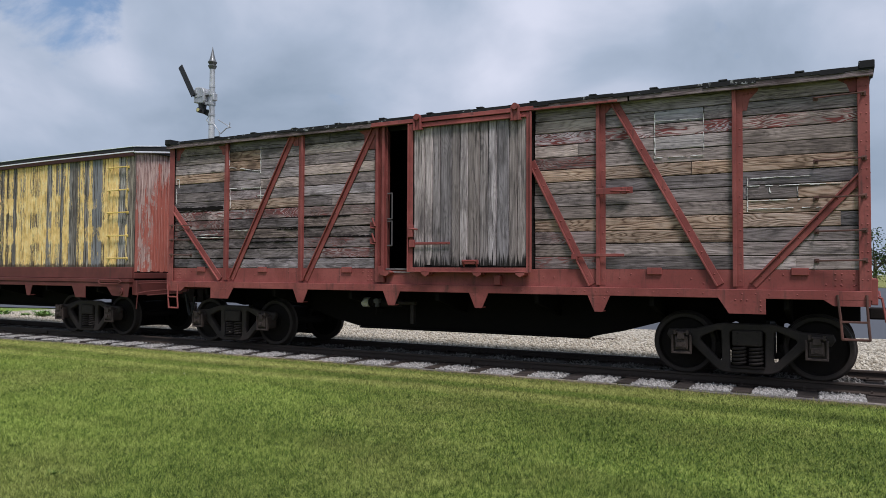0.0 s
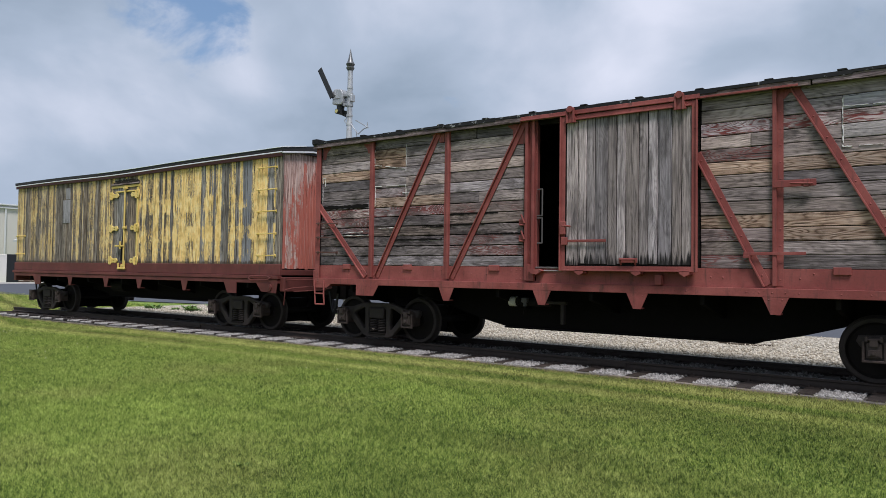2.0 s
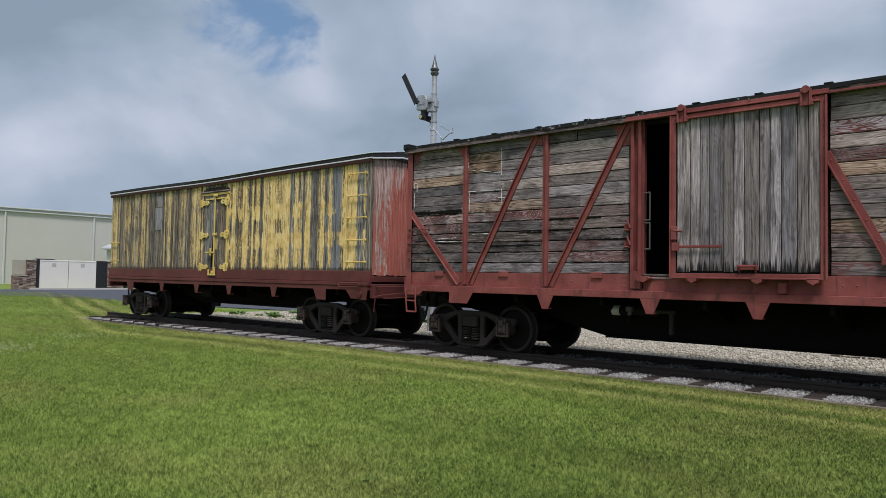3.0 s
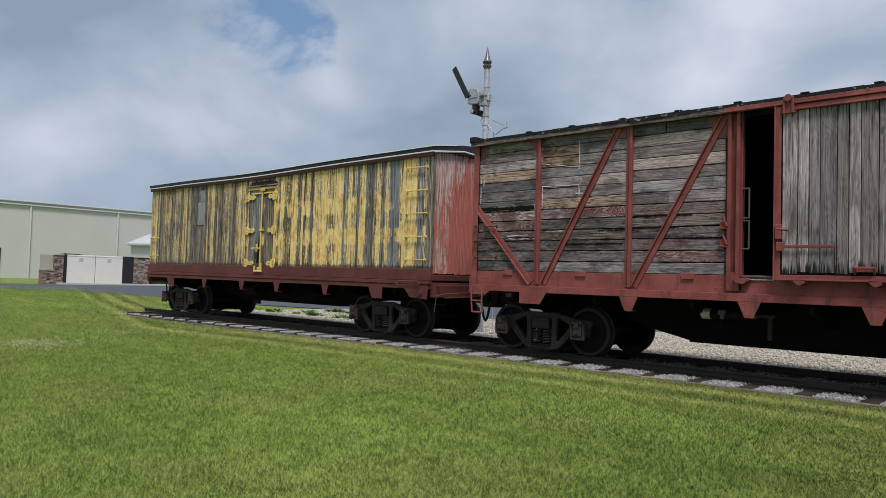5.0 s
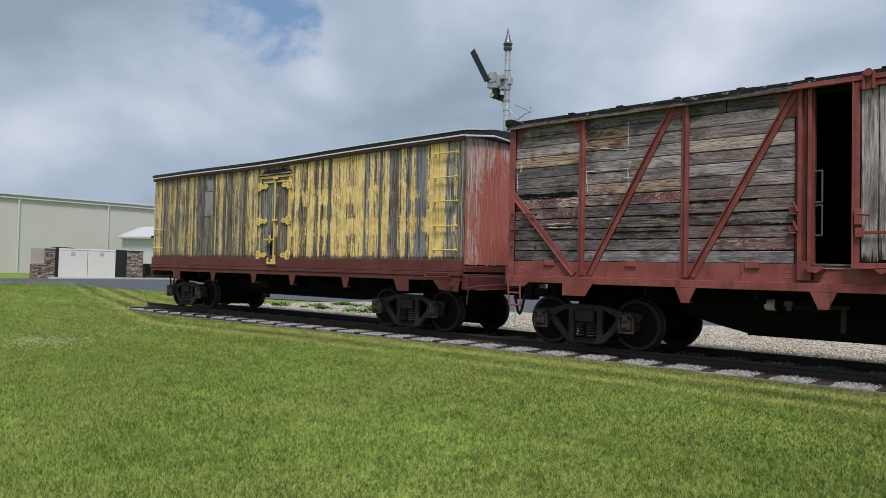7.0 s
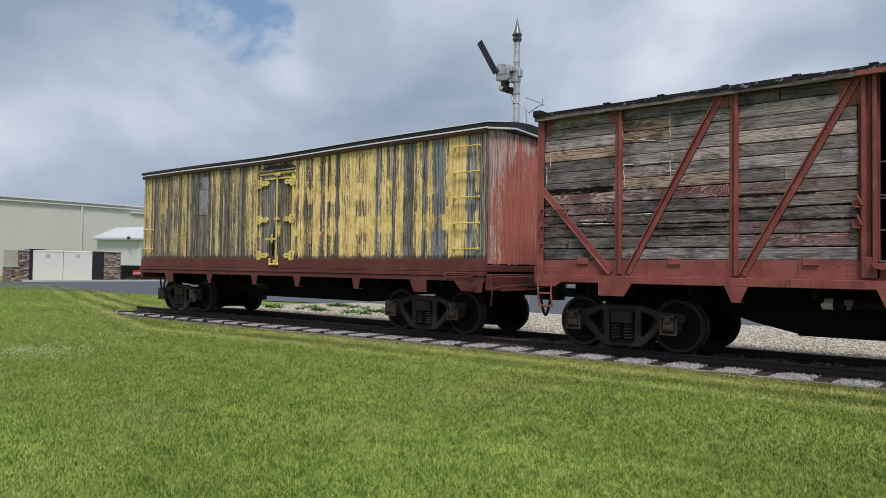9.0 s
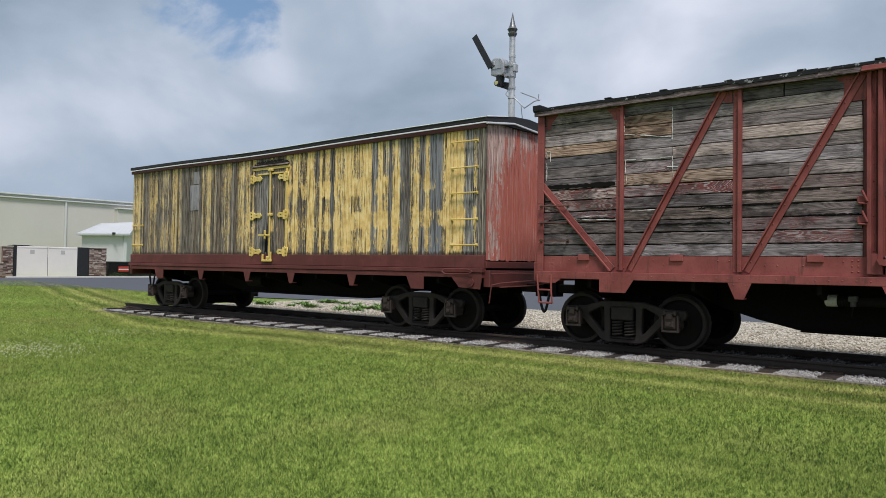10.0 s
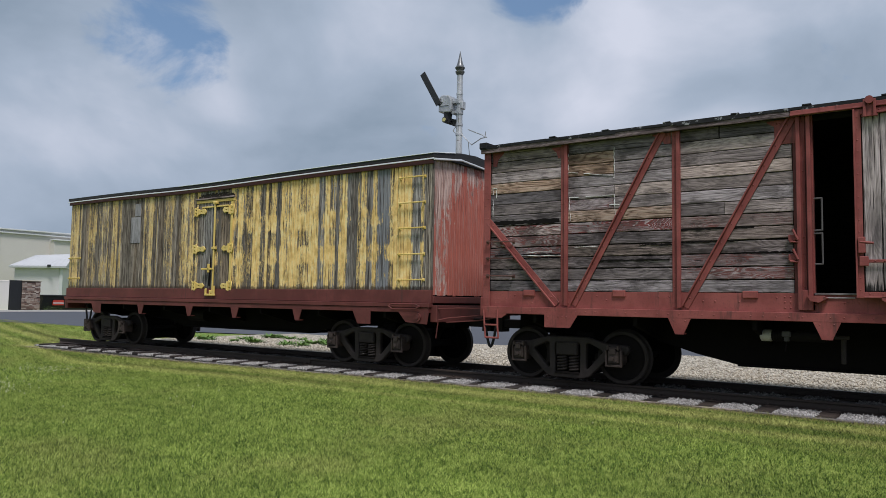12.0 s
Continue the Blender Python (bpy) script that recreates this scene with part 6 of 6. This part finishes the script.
f = [bm.verts.new(v) for v in ((HX + 0.2, -45, 7.85), (HX + 0.2, 60.2, 7.85), (HX - 15, 60.2, 8.3), (HX - 15, -45, 8.3), (HX - 30, -45, 7.85), (HX - 30, 60.2, 7.85))]
bm.faces.new((f[0], f[1], f[2], f[3])), bm.faces.new((f[3], f[2], f[5], f[4]))
fixed("roof", bm, TRIMWHITE, hall)
for y in (7.8, 16.0, 24.3, 32.7):
    bm = bmesh.new()
    box(bm, HX + 0.04, HX + 0.16, y - 0.075, y + 0.075, 0.25, 7.4, 0.01)
    fixed("downspout", bm, TRIMWHITE, hall)
bm = bmesh.new()
box(bm, HX, HX + 0.05, 20.6, 21.9, 0.2, 3.2, 0.01)
fixed("door", bm, BLACKMETAL, hall, "dark doorway")

shed = thing("shed", pose(-74, 33, lie(-74, 33)), "small pale grey shed with a white metal roof", "shed")
bm = bmesh.new()
base = [(-72.0, 30.75), (-72.0, 34.85), (-75.6, 38.0), (-76.0, 33.4)]
low = [bm.verts.new((x, y, 0.1)) for x, y in base]
top = [bm.verts.new((x, y, 3.96)) for x, y in base]
bm.faces.new(low), bm.faces.new(top)
for q in range(4):
    bm.faces.new((low[q], low[(q + 1) % 4], top[(q + 1) % 4], top[q]))
bmesh.ops.recalc_face_normals(bm, faces=bm.faces[:])
fixed("wall", bm, SHEDGREY, shed)
bm = bmesh.new()
box(bm, -72.02, -71.9, 34.62, 34.92, 0.1, 3.96, 0.01)
fixed("corner_trim", bm, TRIMWHITE, shed)
# hipped roof: front slope, two hips, back slope
bm = bmesh.new()
f = [bm.verts.new(v) for v in ((-71.6, 30.05, 3.96), (-71.6, 35.05, 4.14), (-74.0, 33.4, 5.10), (-74.2, 37.2, 5.45), (-76.0, 38.5, 4.3), (-76.5, 33.6, 4.05))]
bm.faces.new((f[0], f[1], f[3], f[2])), bm.faces.new((f[1], f[4], f[3])), bm.faces.new((f[0], f[2], f[5])), bm.faces.new((f[2], f[3], f[4], f[5]))
ext = bmesh.ops.extrude_face_region(bm, geom=bm.faces[:])["geom"]
bmesh.ops.translate(bm, vec=(0, 0, -0.17), verts=[v for v in ext if isinstance(v, bmesh.types.BMVert)])
bmesh.ops.recalc_face_normals(bm, faces=bm.faces[:])
shed_roof = fixed("roof", bm, ROOFSHEET, shed)
for k in range(11):
    u = (k + 0.5) / 11
    a = Vector((-71.6, 30.05, 3.97)).lerp(Vector((-71.6, 35.05, 4.15)), u)
    b = Vector((-74.0, 33.4, 5.11)).lerp(Vector((-74.2, 37.2, 5.46)), u)
    fixed("roof_rib", rod(bmesh.new(), a, b, 0.022, 5), ROOFSHEET, shed_roof)
bm = bmesh.new()
box(bm, -71.6, -71.35, 33.3, 33.55, 4.0, 4.2, 0.03)
fixed("floodlight", bm, BLACKMETAL, shed)

GX = -56.0
yard = thing("bin_enclosure", pose(GX, 21.5, lie(GX, 21.5)), "stone-veneered bin enclosure with closed cream double gates", "enclosure")
bz = 0.30
for y0, y1 in ((19.35, 21.25), (21.29, 23.2)):
    bm = bmesh.new()
    box(bm, GX - 0.03, GX + 0.03, y0, y1, bz + 0.08, 2.42, 0.01)
    box(bm, GX + 0.03, GX + 0.045, y0 + 0.02, y1 - 0.02, 2.32, 2.40, 0.004)
    gate = fixed("gate_leaf", bm, GATEWHITE, yard, "smooth cream gate leaf")
    bm = bmesh.new()
    box(bm, GX + 0.03, GX + 0.04, (y0 + y1) / 2 - 0.15, (y0 + y1) / 2 + 0.12, 1.95, 2.2, 0.003)
    fixed("notice", bm, plain("faded_notice", (0.50, 0.48, 0.45), 0.6, vary=0.1), gate, "small faded notice")
bm = bmesh.new()
box(bm, GX - 0.06, GX + 0.06, 19.10, 19.33, bz, 2.5, 0.01)
fixed("gate_post", bm, BLACKMETAL, yard)
bm = bmesh.new()
box(bm, GX - 0.2, GX + 0.02, 23.25, 24.05, bz, 2.44, 0.01)
fixed("side_panel", bm, BLACKMETAL, yard)
bm = bmesh.new()
box(bm, GX - 0.35, GX - 0.31, 17.75, 18.5, bz, 2.38), box(bm, GX - 4, GX - 3.8, 19.5, 25.1, bz, 2.38), box(bm, GX - 0.3, GX - 0.08, 17.7, 18.5, 1.36, 2.38, 0.01)
fixed("panel_wall", bm, TANPANEL, yard)
pier_spans = ((17.70, 18.52, bz, 1.34), (18.50, 19.10, bz, 2.42), (24.0, 25.2, bz, 2.46))
for n, (y0, y1, z0, z1) in enumerate(pier_spans):
    bm = bmesh.new()
    box(bm, GX - 0.45, GX + 0.06, y0 + 0.02, y1 - 0.02, z0, z1 - 0.06)
    pier = fixed("pier", bm, BRICKLIKE, yard, "pier of stacked brown stone")
    bm = bmesh.new()
    box(bm, GX - 0.5, GX + 0.16, y0 - 0.02, y1 + 0.02, z1 - 0.07, z1, 0.015)
    fixed("pier_cap", bm, TANPANEL, pier)
    rng = random.Random(n)
    z, r = z0, 0
    while z < z1 - 0.12:
        h = rng.uniform(0.06, 0.10)
        y = y0
        while y < y1 - 0.05:
            w = min(rng.uniform(0.12, 0.34), y1 - y)
            bm = bmesh.new()
            box(bm, GX + 0.055, GX + 0.085 + rng.uniform(0, 0.05), y + 0.006, y + w - 0.006, z + 0.006, min(z + h, z1 - 0.07) - 0.006)
            fixed("stone", bm, VENEER, pier)
            y += w
        z += h
bm = bmesh.new()
pts = [(19.5, 2.43), (19.9, 2.52), (20.6, 2.52), (21.1, 2.45), (22.0, 2.44), (22.0, 2.40), (19.5, 2.40)]
f = [bm.verts.new((GX - 1.5, y, z)) for y, z in pts]
g = [bm.verts.new((GX - 2.6, y, z)) for y, z in pts]
bm.faces.new(f), bm.faces.new(g)
for q in range(len(pts)):
    bm.faces.new((f[q], f[(q + 1) % len(pts)], g[(q + 1) % len(pts)], g[q]))
box(bm, GX - 2.6, GX - 1.5, 19.6, 21.9, bz + 0.02, 2.4)
bmesh.ops.recalc_face_normals(bm, faces=bm.faces[:])
single("waste_container", bm, BLACKMETAL, "dark waste container with a domed lid behind the gates", "container")

skip = thing("black_skip", pose(-57.5, 27.5, lie(-57.5, 27.5)), "black steel skip with a red and white marker plate", "skip")
bm = bmesh.new()
prism(bm, [(-59.5, 0.36), (-56.4, 0.36), (-56.1, 1.42), (-59.8, 1.42)], 25.5, 30.5)
box(bm, -59.9, -56.0, 25.4, 30.6, 1.40, 1.50, 0.03)
fixed("body", bm, BLACKMETAL, skip)
bm = bmesh.new()
box(bm, -56.22, -56.1, 26.2, 26.95, 0.78, 1.15, 0.004)
fixed("marker_plate", bm, SIGNRED, skip)
bm = bmesh.new()
box(bm, -56.16, -56.09, 26.2, 26.95, 0.9, 0.97, 0.003)
fixed("marker_stripe", bm, TRIMWHITE, skip)
bm = bmesh.new()
for k in range(260):
    rng = random.Random(k)
    c = Vector((-55.7 + rng.uniform(-0.15, 0.25), 25.6 + rng.uniform(-0.3, 1.1), 0.32 + abs(rng.gauss(0, 0.16))))
    d = Vector((rng.uniform(-1, 1), rng.uniform(-1, 1), rng.uniform(-0.3, 1))).normalized() * 0.09
    s = d.cross(Vector((0.3, 0.2, 1))).normalized() * 0.03
    bm.faces.new([bm.verts.new(c - s), bm.verts.new(c + s), bm.verts.new(c + d)])
single("bush", bm, LEAF, "low green weeds at the foot of the pier", "plant", "stuff")

# ---- trees beyond the drive ----


def tree(x, y, tall, seed):
    rng = random.Random(seed)
    t = thing("tree", pose(x, y, lie(x, y)), "broad green tree in full leaf beyond the drive", "tree", "far trees")
    bm = bmesh.new()
    rod(bm, (0, 0, -0.1), (0.1, 0.05, tall * 0.45), tall * 0.035, 10, tall * 0.02)
    tips = []
    for k in range(9):
        a = rng.uniform(0, 6.28)
        p = Vector((math.cos(a) * tall * rng.uniform(0.1, 0.3), math.sin(a) * tall * rng.uniform(0.1, 0.3), tall * rng.uniform(0.22, 0.85)))
        rod(bm, (0.05, 0.02, tall * rng.uniform(0.22, 0.42)), p, tall * 0.012, 6, tall * 0.004)
        tips.append(p)
    part("trunk", bm, BARK, t)
    bm = bmesh.new()
    for p in tips:
        for k in range(190):
            c = p + Vector((rng.gauss(0, 1), rng.gauss(0, 1), rng.gauss(0, 0.8))) * tall * 0.085
            d = Vector((rng.uniform(-1, 1), rng.uniform(-1, 1), rng.uniform(-1, 0.6))).normalized() * tall * rng.uniform(0.025, 0.045)
            s = d.cross(Vector((rng.random(), rng.random(), 1))).normalized() * tall * 0.016
            bm.faces.new([bm.verts.new(c), bm.verts.new(c + d * 0.5 + s), bm.verts.new(c + d), bm.verts.new(c + d * 0.5 - s)])
    part("crown", bm, LEAF, t)


for k in range(9):
    tree(4.5 + 3.6 * k + 0.6 * math.sin(k * 2.1), 103 + 4 * math.sin(k * 1.7), 6.4 + 1.5 * math.sin(k * 2.9 + 1), k + 1)

# ---- loose stones ----


def scatter_stones(name, count, spot, size, mat, label, seed):
    """Many small angular stones; spot(rng) gives a place on the ground."""
    r = np.random.default_rng(seed)
    base = np.array([(1, 0, 0), (-1, 0, 0), (0, 1, 0), (0, -1, 0), (0, 0, 1), (0, 0, -0.6)], float)
    faces = np.array([(0, 2, 4), (2, 1, 4), (1, 3, 4), (3, 0, 4), (2, 0, 5), (1, 2, 5), (3, 1, 5), (0, 3, 5)])
    c = spot(r, count)
    s = r.uniform(size * 0.55, size * 1.3, (count, 1, 1)) * r.uniform(0.6, 1.2, (count, 1, 3))
    a = r.uniform(0, 6.283, count)
    v = base[None] * s + r.normal(0, size * 0.12, (count, 6, 3))
    x = v[:, :, 0] * np.cos(a)[:, None] - v[:, :, 1] * np.sin(a)[:, None]
    y = v[:, :, 0] * np.sin(a)[:, None] + v[:, :, 1] * np.cos(a)[:, None]
    v = np.stack([x, y, v[:, :, 2]], 2) + c[:, None, :]
    t = faces[None] + 6 * np.arange(count)[:, None, None]
    bulk(name, v.reshape(-1, 3), t.reshape(-1, 3), mat, label, "gravel")


def cribs(r, n):
    k = r.integers(0, len(TIES) - 1, n)
    u = r.uniform(0.17, 0.83, n)
    x = np.array(TIES)[k] + 0.76 * u
    y = EDGE_Y + 0.12 + np.abs(r.normal(0, 0.27, n))
    y = np.where(y > 11.12, r.uniform(EDGE_Y + 0.11, 11.1, n), y)
    z = 0.134 + 0.014 * np.sin(np.pi * u) * np.clip((y - EDGE_Y) * 2.5, 0.1, 1) - 0.05 * np.clip((-12 - x) / 12, 0, 1) + r.uniform(0, 0.02, n)
    return np.stack([x, y, z], 1)


def between(r, n):
    k = r.integers(0, len(TIES) - 1, n)
    u = r.uniform(0.16, 0.84, n)
    x = np.array(TIES)[k] + 0.76 * u
    y = r.uniform(11.38, 13.7, n)
    z = 0.132 + 0.022 * np.sin(np.pi * u) + r.uniform(0, 0.02, n) - 0.05 * np.clip((-12 - x) / 12, 0, 1)
    return np.stack([x, y, z], 1)


def track_end(r, n):
    return np.stack([r.uniform(-25.95, -24.3, n), r.uniform(EDGE_Y + 0.12, 11.15, n), 0.088 + r.uniform(0, 0.02, n)], 1)


def yard_spots(r, n):
    x, y = r.uniform(-26, 5, n), 13.7 + np.abs(r.normal(0, 2.6, n))
    return np.stack([x, np.minimum(y, 20.8), np.full(n, 0.105)], 1)


scatter_stones("crushed_stone", 34000, cribs, 0.021, STONE, "white crushed stone heaped between the tie ends", 1)
scatter_stones("crushed_stone", 3600, track_end, 0.022, STONE, "pale crushed stone spread at the end of the track", 4)
scatter_stones("ballast_stone", 26000, between, 0.022, OILSTONE, "dusty grey stones between the rails", 2)
scatter_stones("gravel_stone", 14000, yard_spots, 0.035, GRAVELSTONE, "pale loose gravel stones", 3)

# ---- grass and weeds ----


def grass(name, x0, x1, y0, y1, count, tall, wide, seed, label, mat=BLADE):
    r = np.random.default_rng(seed)
    x, y = r.uniform(x0, x1, count), r.uniform(y0, y1, count)
    table_x, table_y = np.linspace(x0, x1, 60), np.linspace(y0, y1, 40)
    table = np.array([[lie(a, b) for a in table_x] for b in table_y])
    z = table[np.clip(np.round((y - y0) / (y1 - y0) * 39).astype(int), 0, 39), np.clip(np.round((x - x0) / (x1 - x0) * 59).astype(int), 0, 59)]
    clump = np.array([noise.noise(Vector((a * 1.7, b * 1.7, 5.0))) for a, b in zip(x[::40], y[::40])])
    h = tall * r.uniform(0.45, 1.3, count) * (1 + 0.35 * np.repeat(clump, 40)[:count])
    a = r.uniform(0, 6.283, count)
    lean = r.uniform(0.2, 1.5, count) * h
    la = r.uniform(0, 6.283, count)
    dx, dy = np.cos(a) * wide / 2, np.sin(a) * wide / 2
    low = z - 0.005
    v = np.stack([np.stack([x - dx, y - dy, low], 1), np.stack([x + dx, y + dy, low], 1),
                  np.stack([x + np.cos(la) * lean, y + np.sin(la) * lean, z + h], 1)], 1)
    bulk(name, v.reshape(-1, 3), np.arange(3 * count).reshape(-1, 3), mat, label, "grass")


grass("grass", -9.5, 3.2, 1.6, 6.2, 560000, 0.029, 0.006, 11, "short mown green lawn grass")
grass("grass", -9.5, 5.0, -4.0, 1.6, 300000, 0.030, 0.008, 19, "short mown green lawn grass")
grass("grass", -17.5, 3.2, 6.2, 10.34, 380000, 0.030, 0.009, 12, "short mown green lawn grass beside the track")
grass("grass", -21.0, -9.5, 0.0, 6.2, 380000, 0.033, 0.008, 13, "short mown green lawn grass")
grass("grass", -38.0, -21.0, 0.0, 6.2, 110000, 0.040, 0.013, 16, "short mown green lawn grass")
grass("grass", -42.0, -17.5, 6.2, 10.3, 130000, 0.038, 0.013, 14, "short mown green lawn grass")
grass("grass", -50.0, -26.3, 10.2, 17.5, 90000, 0.05, 0.018, 17, "short mown green lawn grass beside the drive")
grass("grass_fringe", -26.0, 4.0, EDGE_Y - 0.12, EDGE_Y + 0.0, 9000, 0.045, 0.006, 15, "ragged grass along the edging timbers")

grass("dry_clippings", -26.0, 4.0, EDGE_Y - 0.20, EDGE_Y + 0.10, 15000, 0.022, 0.010, 18, "tan dead grass clippings along the edging timbers", STRAW)

r = np.random.default_rng(5)
flowers = bmesh.new()
for k in range(420):
    x, y = r.normal(-17.9, 0.75), r.normal(5.35, 0.42)
    if k % 6 == 1:
        x, y = r.normal(-19.5, 0.5), r.normal(7.65, 0.30)
    if k % 30 == 0:
        x, y = r.uniform(-21, -8), r.uniform(4, 8.5)
    bmesh.ops.create_icosphere(flowers, subdivisions=1, radius=0.011, matrix=Matrix.Translation((x, y, lie(x, y) + 0.036)))
single("clover_flowers", flowers, CLOVER, "small white clover flowers in the lawn", "flowers", "stuff")


def weed(name, x, y, z, size, n, seed, label):
    rng = random.Random(seed)
    bm = bmesh.new()
    for k in range(n):
        a, up = rng.uniform(0, 6.28), rng.uniform(0.15, 0.9)
        c = Vector((x, y, z)) + Vector((math.cos(a), math.sin(a), 0)) * size * rng.uniform(0, 0.6)
        d = Vector((math.cos(a), math.sin(a), up)).normalized() * size * rng.uniform(0.4, 0.8)
        s = Vector((-math.sin(a), math.cos(a), 0)) * size * 0.11
        q = [bm.verts.new(c), bm.verts.new(c + d * 0.55 + s), bm.verts.new(c + d), bm.verts.new(c + d * 0.55 - s)]
        bm.faces.new(q)
    single(name, bm, WEED, label, "weed", "", False, "weeds")


weed("lawn_weed", -4.97, 4.2, lie(-4.97, 4.2), 0.09, 16, 1, "small dark green weed in the lawn")
weed("lawn_weed", -7.88, 2.36, lie(-7.88, 2.36), 0.08, 12, 2, "small dark green weed in the lawn")
rng = random.Random(77)
for k in range(44):
    weed("gravel_weed", rng.uniform(-25.5, -17.2), rng.uniform(15.6, 18.8), 0.09, rng.uniform(0.22, 0.45), 55, k + 20, "low bright green weed growing in the gravel")

bm = bmesh.new()
pipe(bm, [Vector((-5.15 + 1.15 * k / 8, 17.5 - 0.10 * math.sin(math.pi * k / 8) + 0.02 * math.sin(k * 2.3), 0.115 + 0.012 * math.sin(k * 1.9))) for k in range(9)], 0.022, 6)
single("fallen_branch", bm, BARK, "dark bent branch lying on the gravel", "branch")
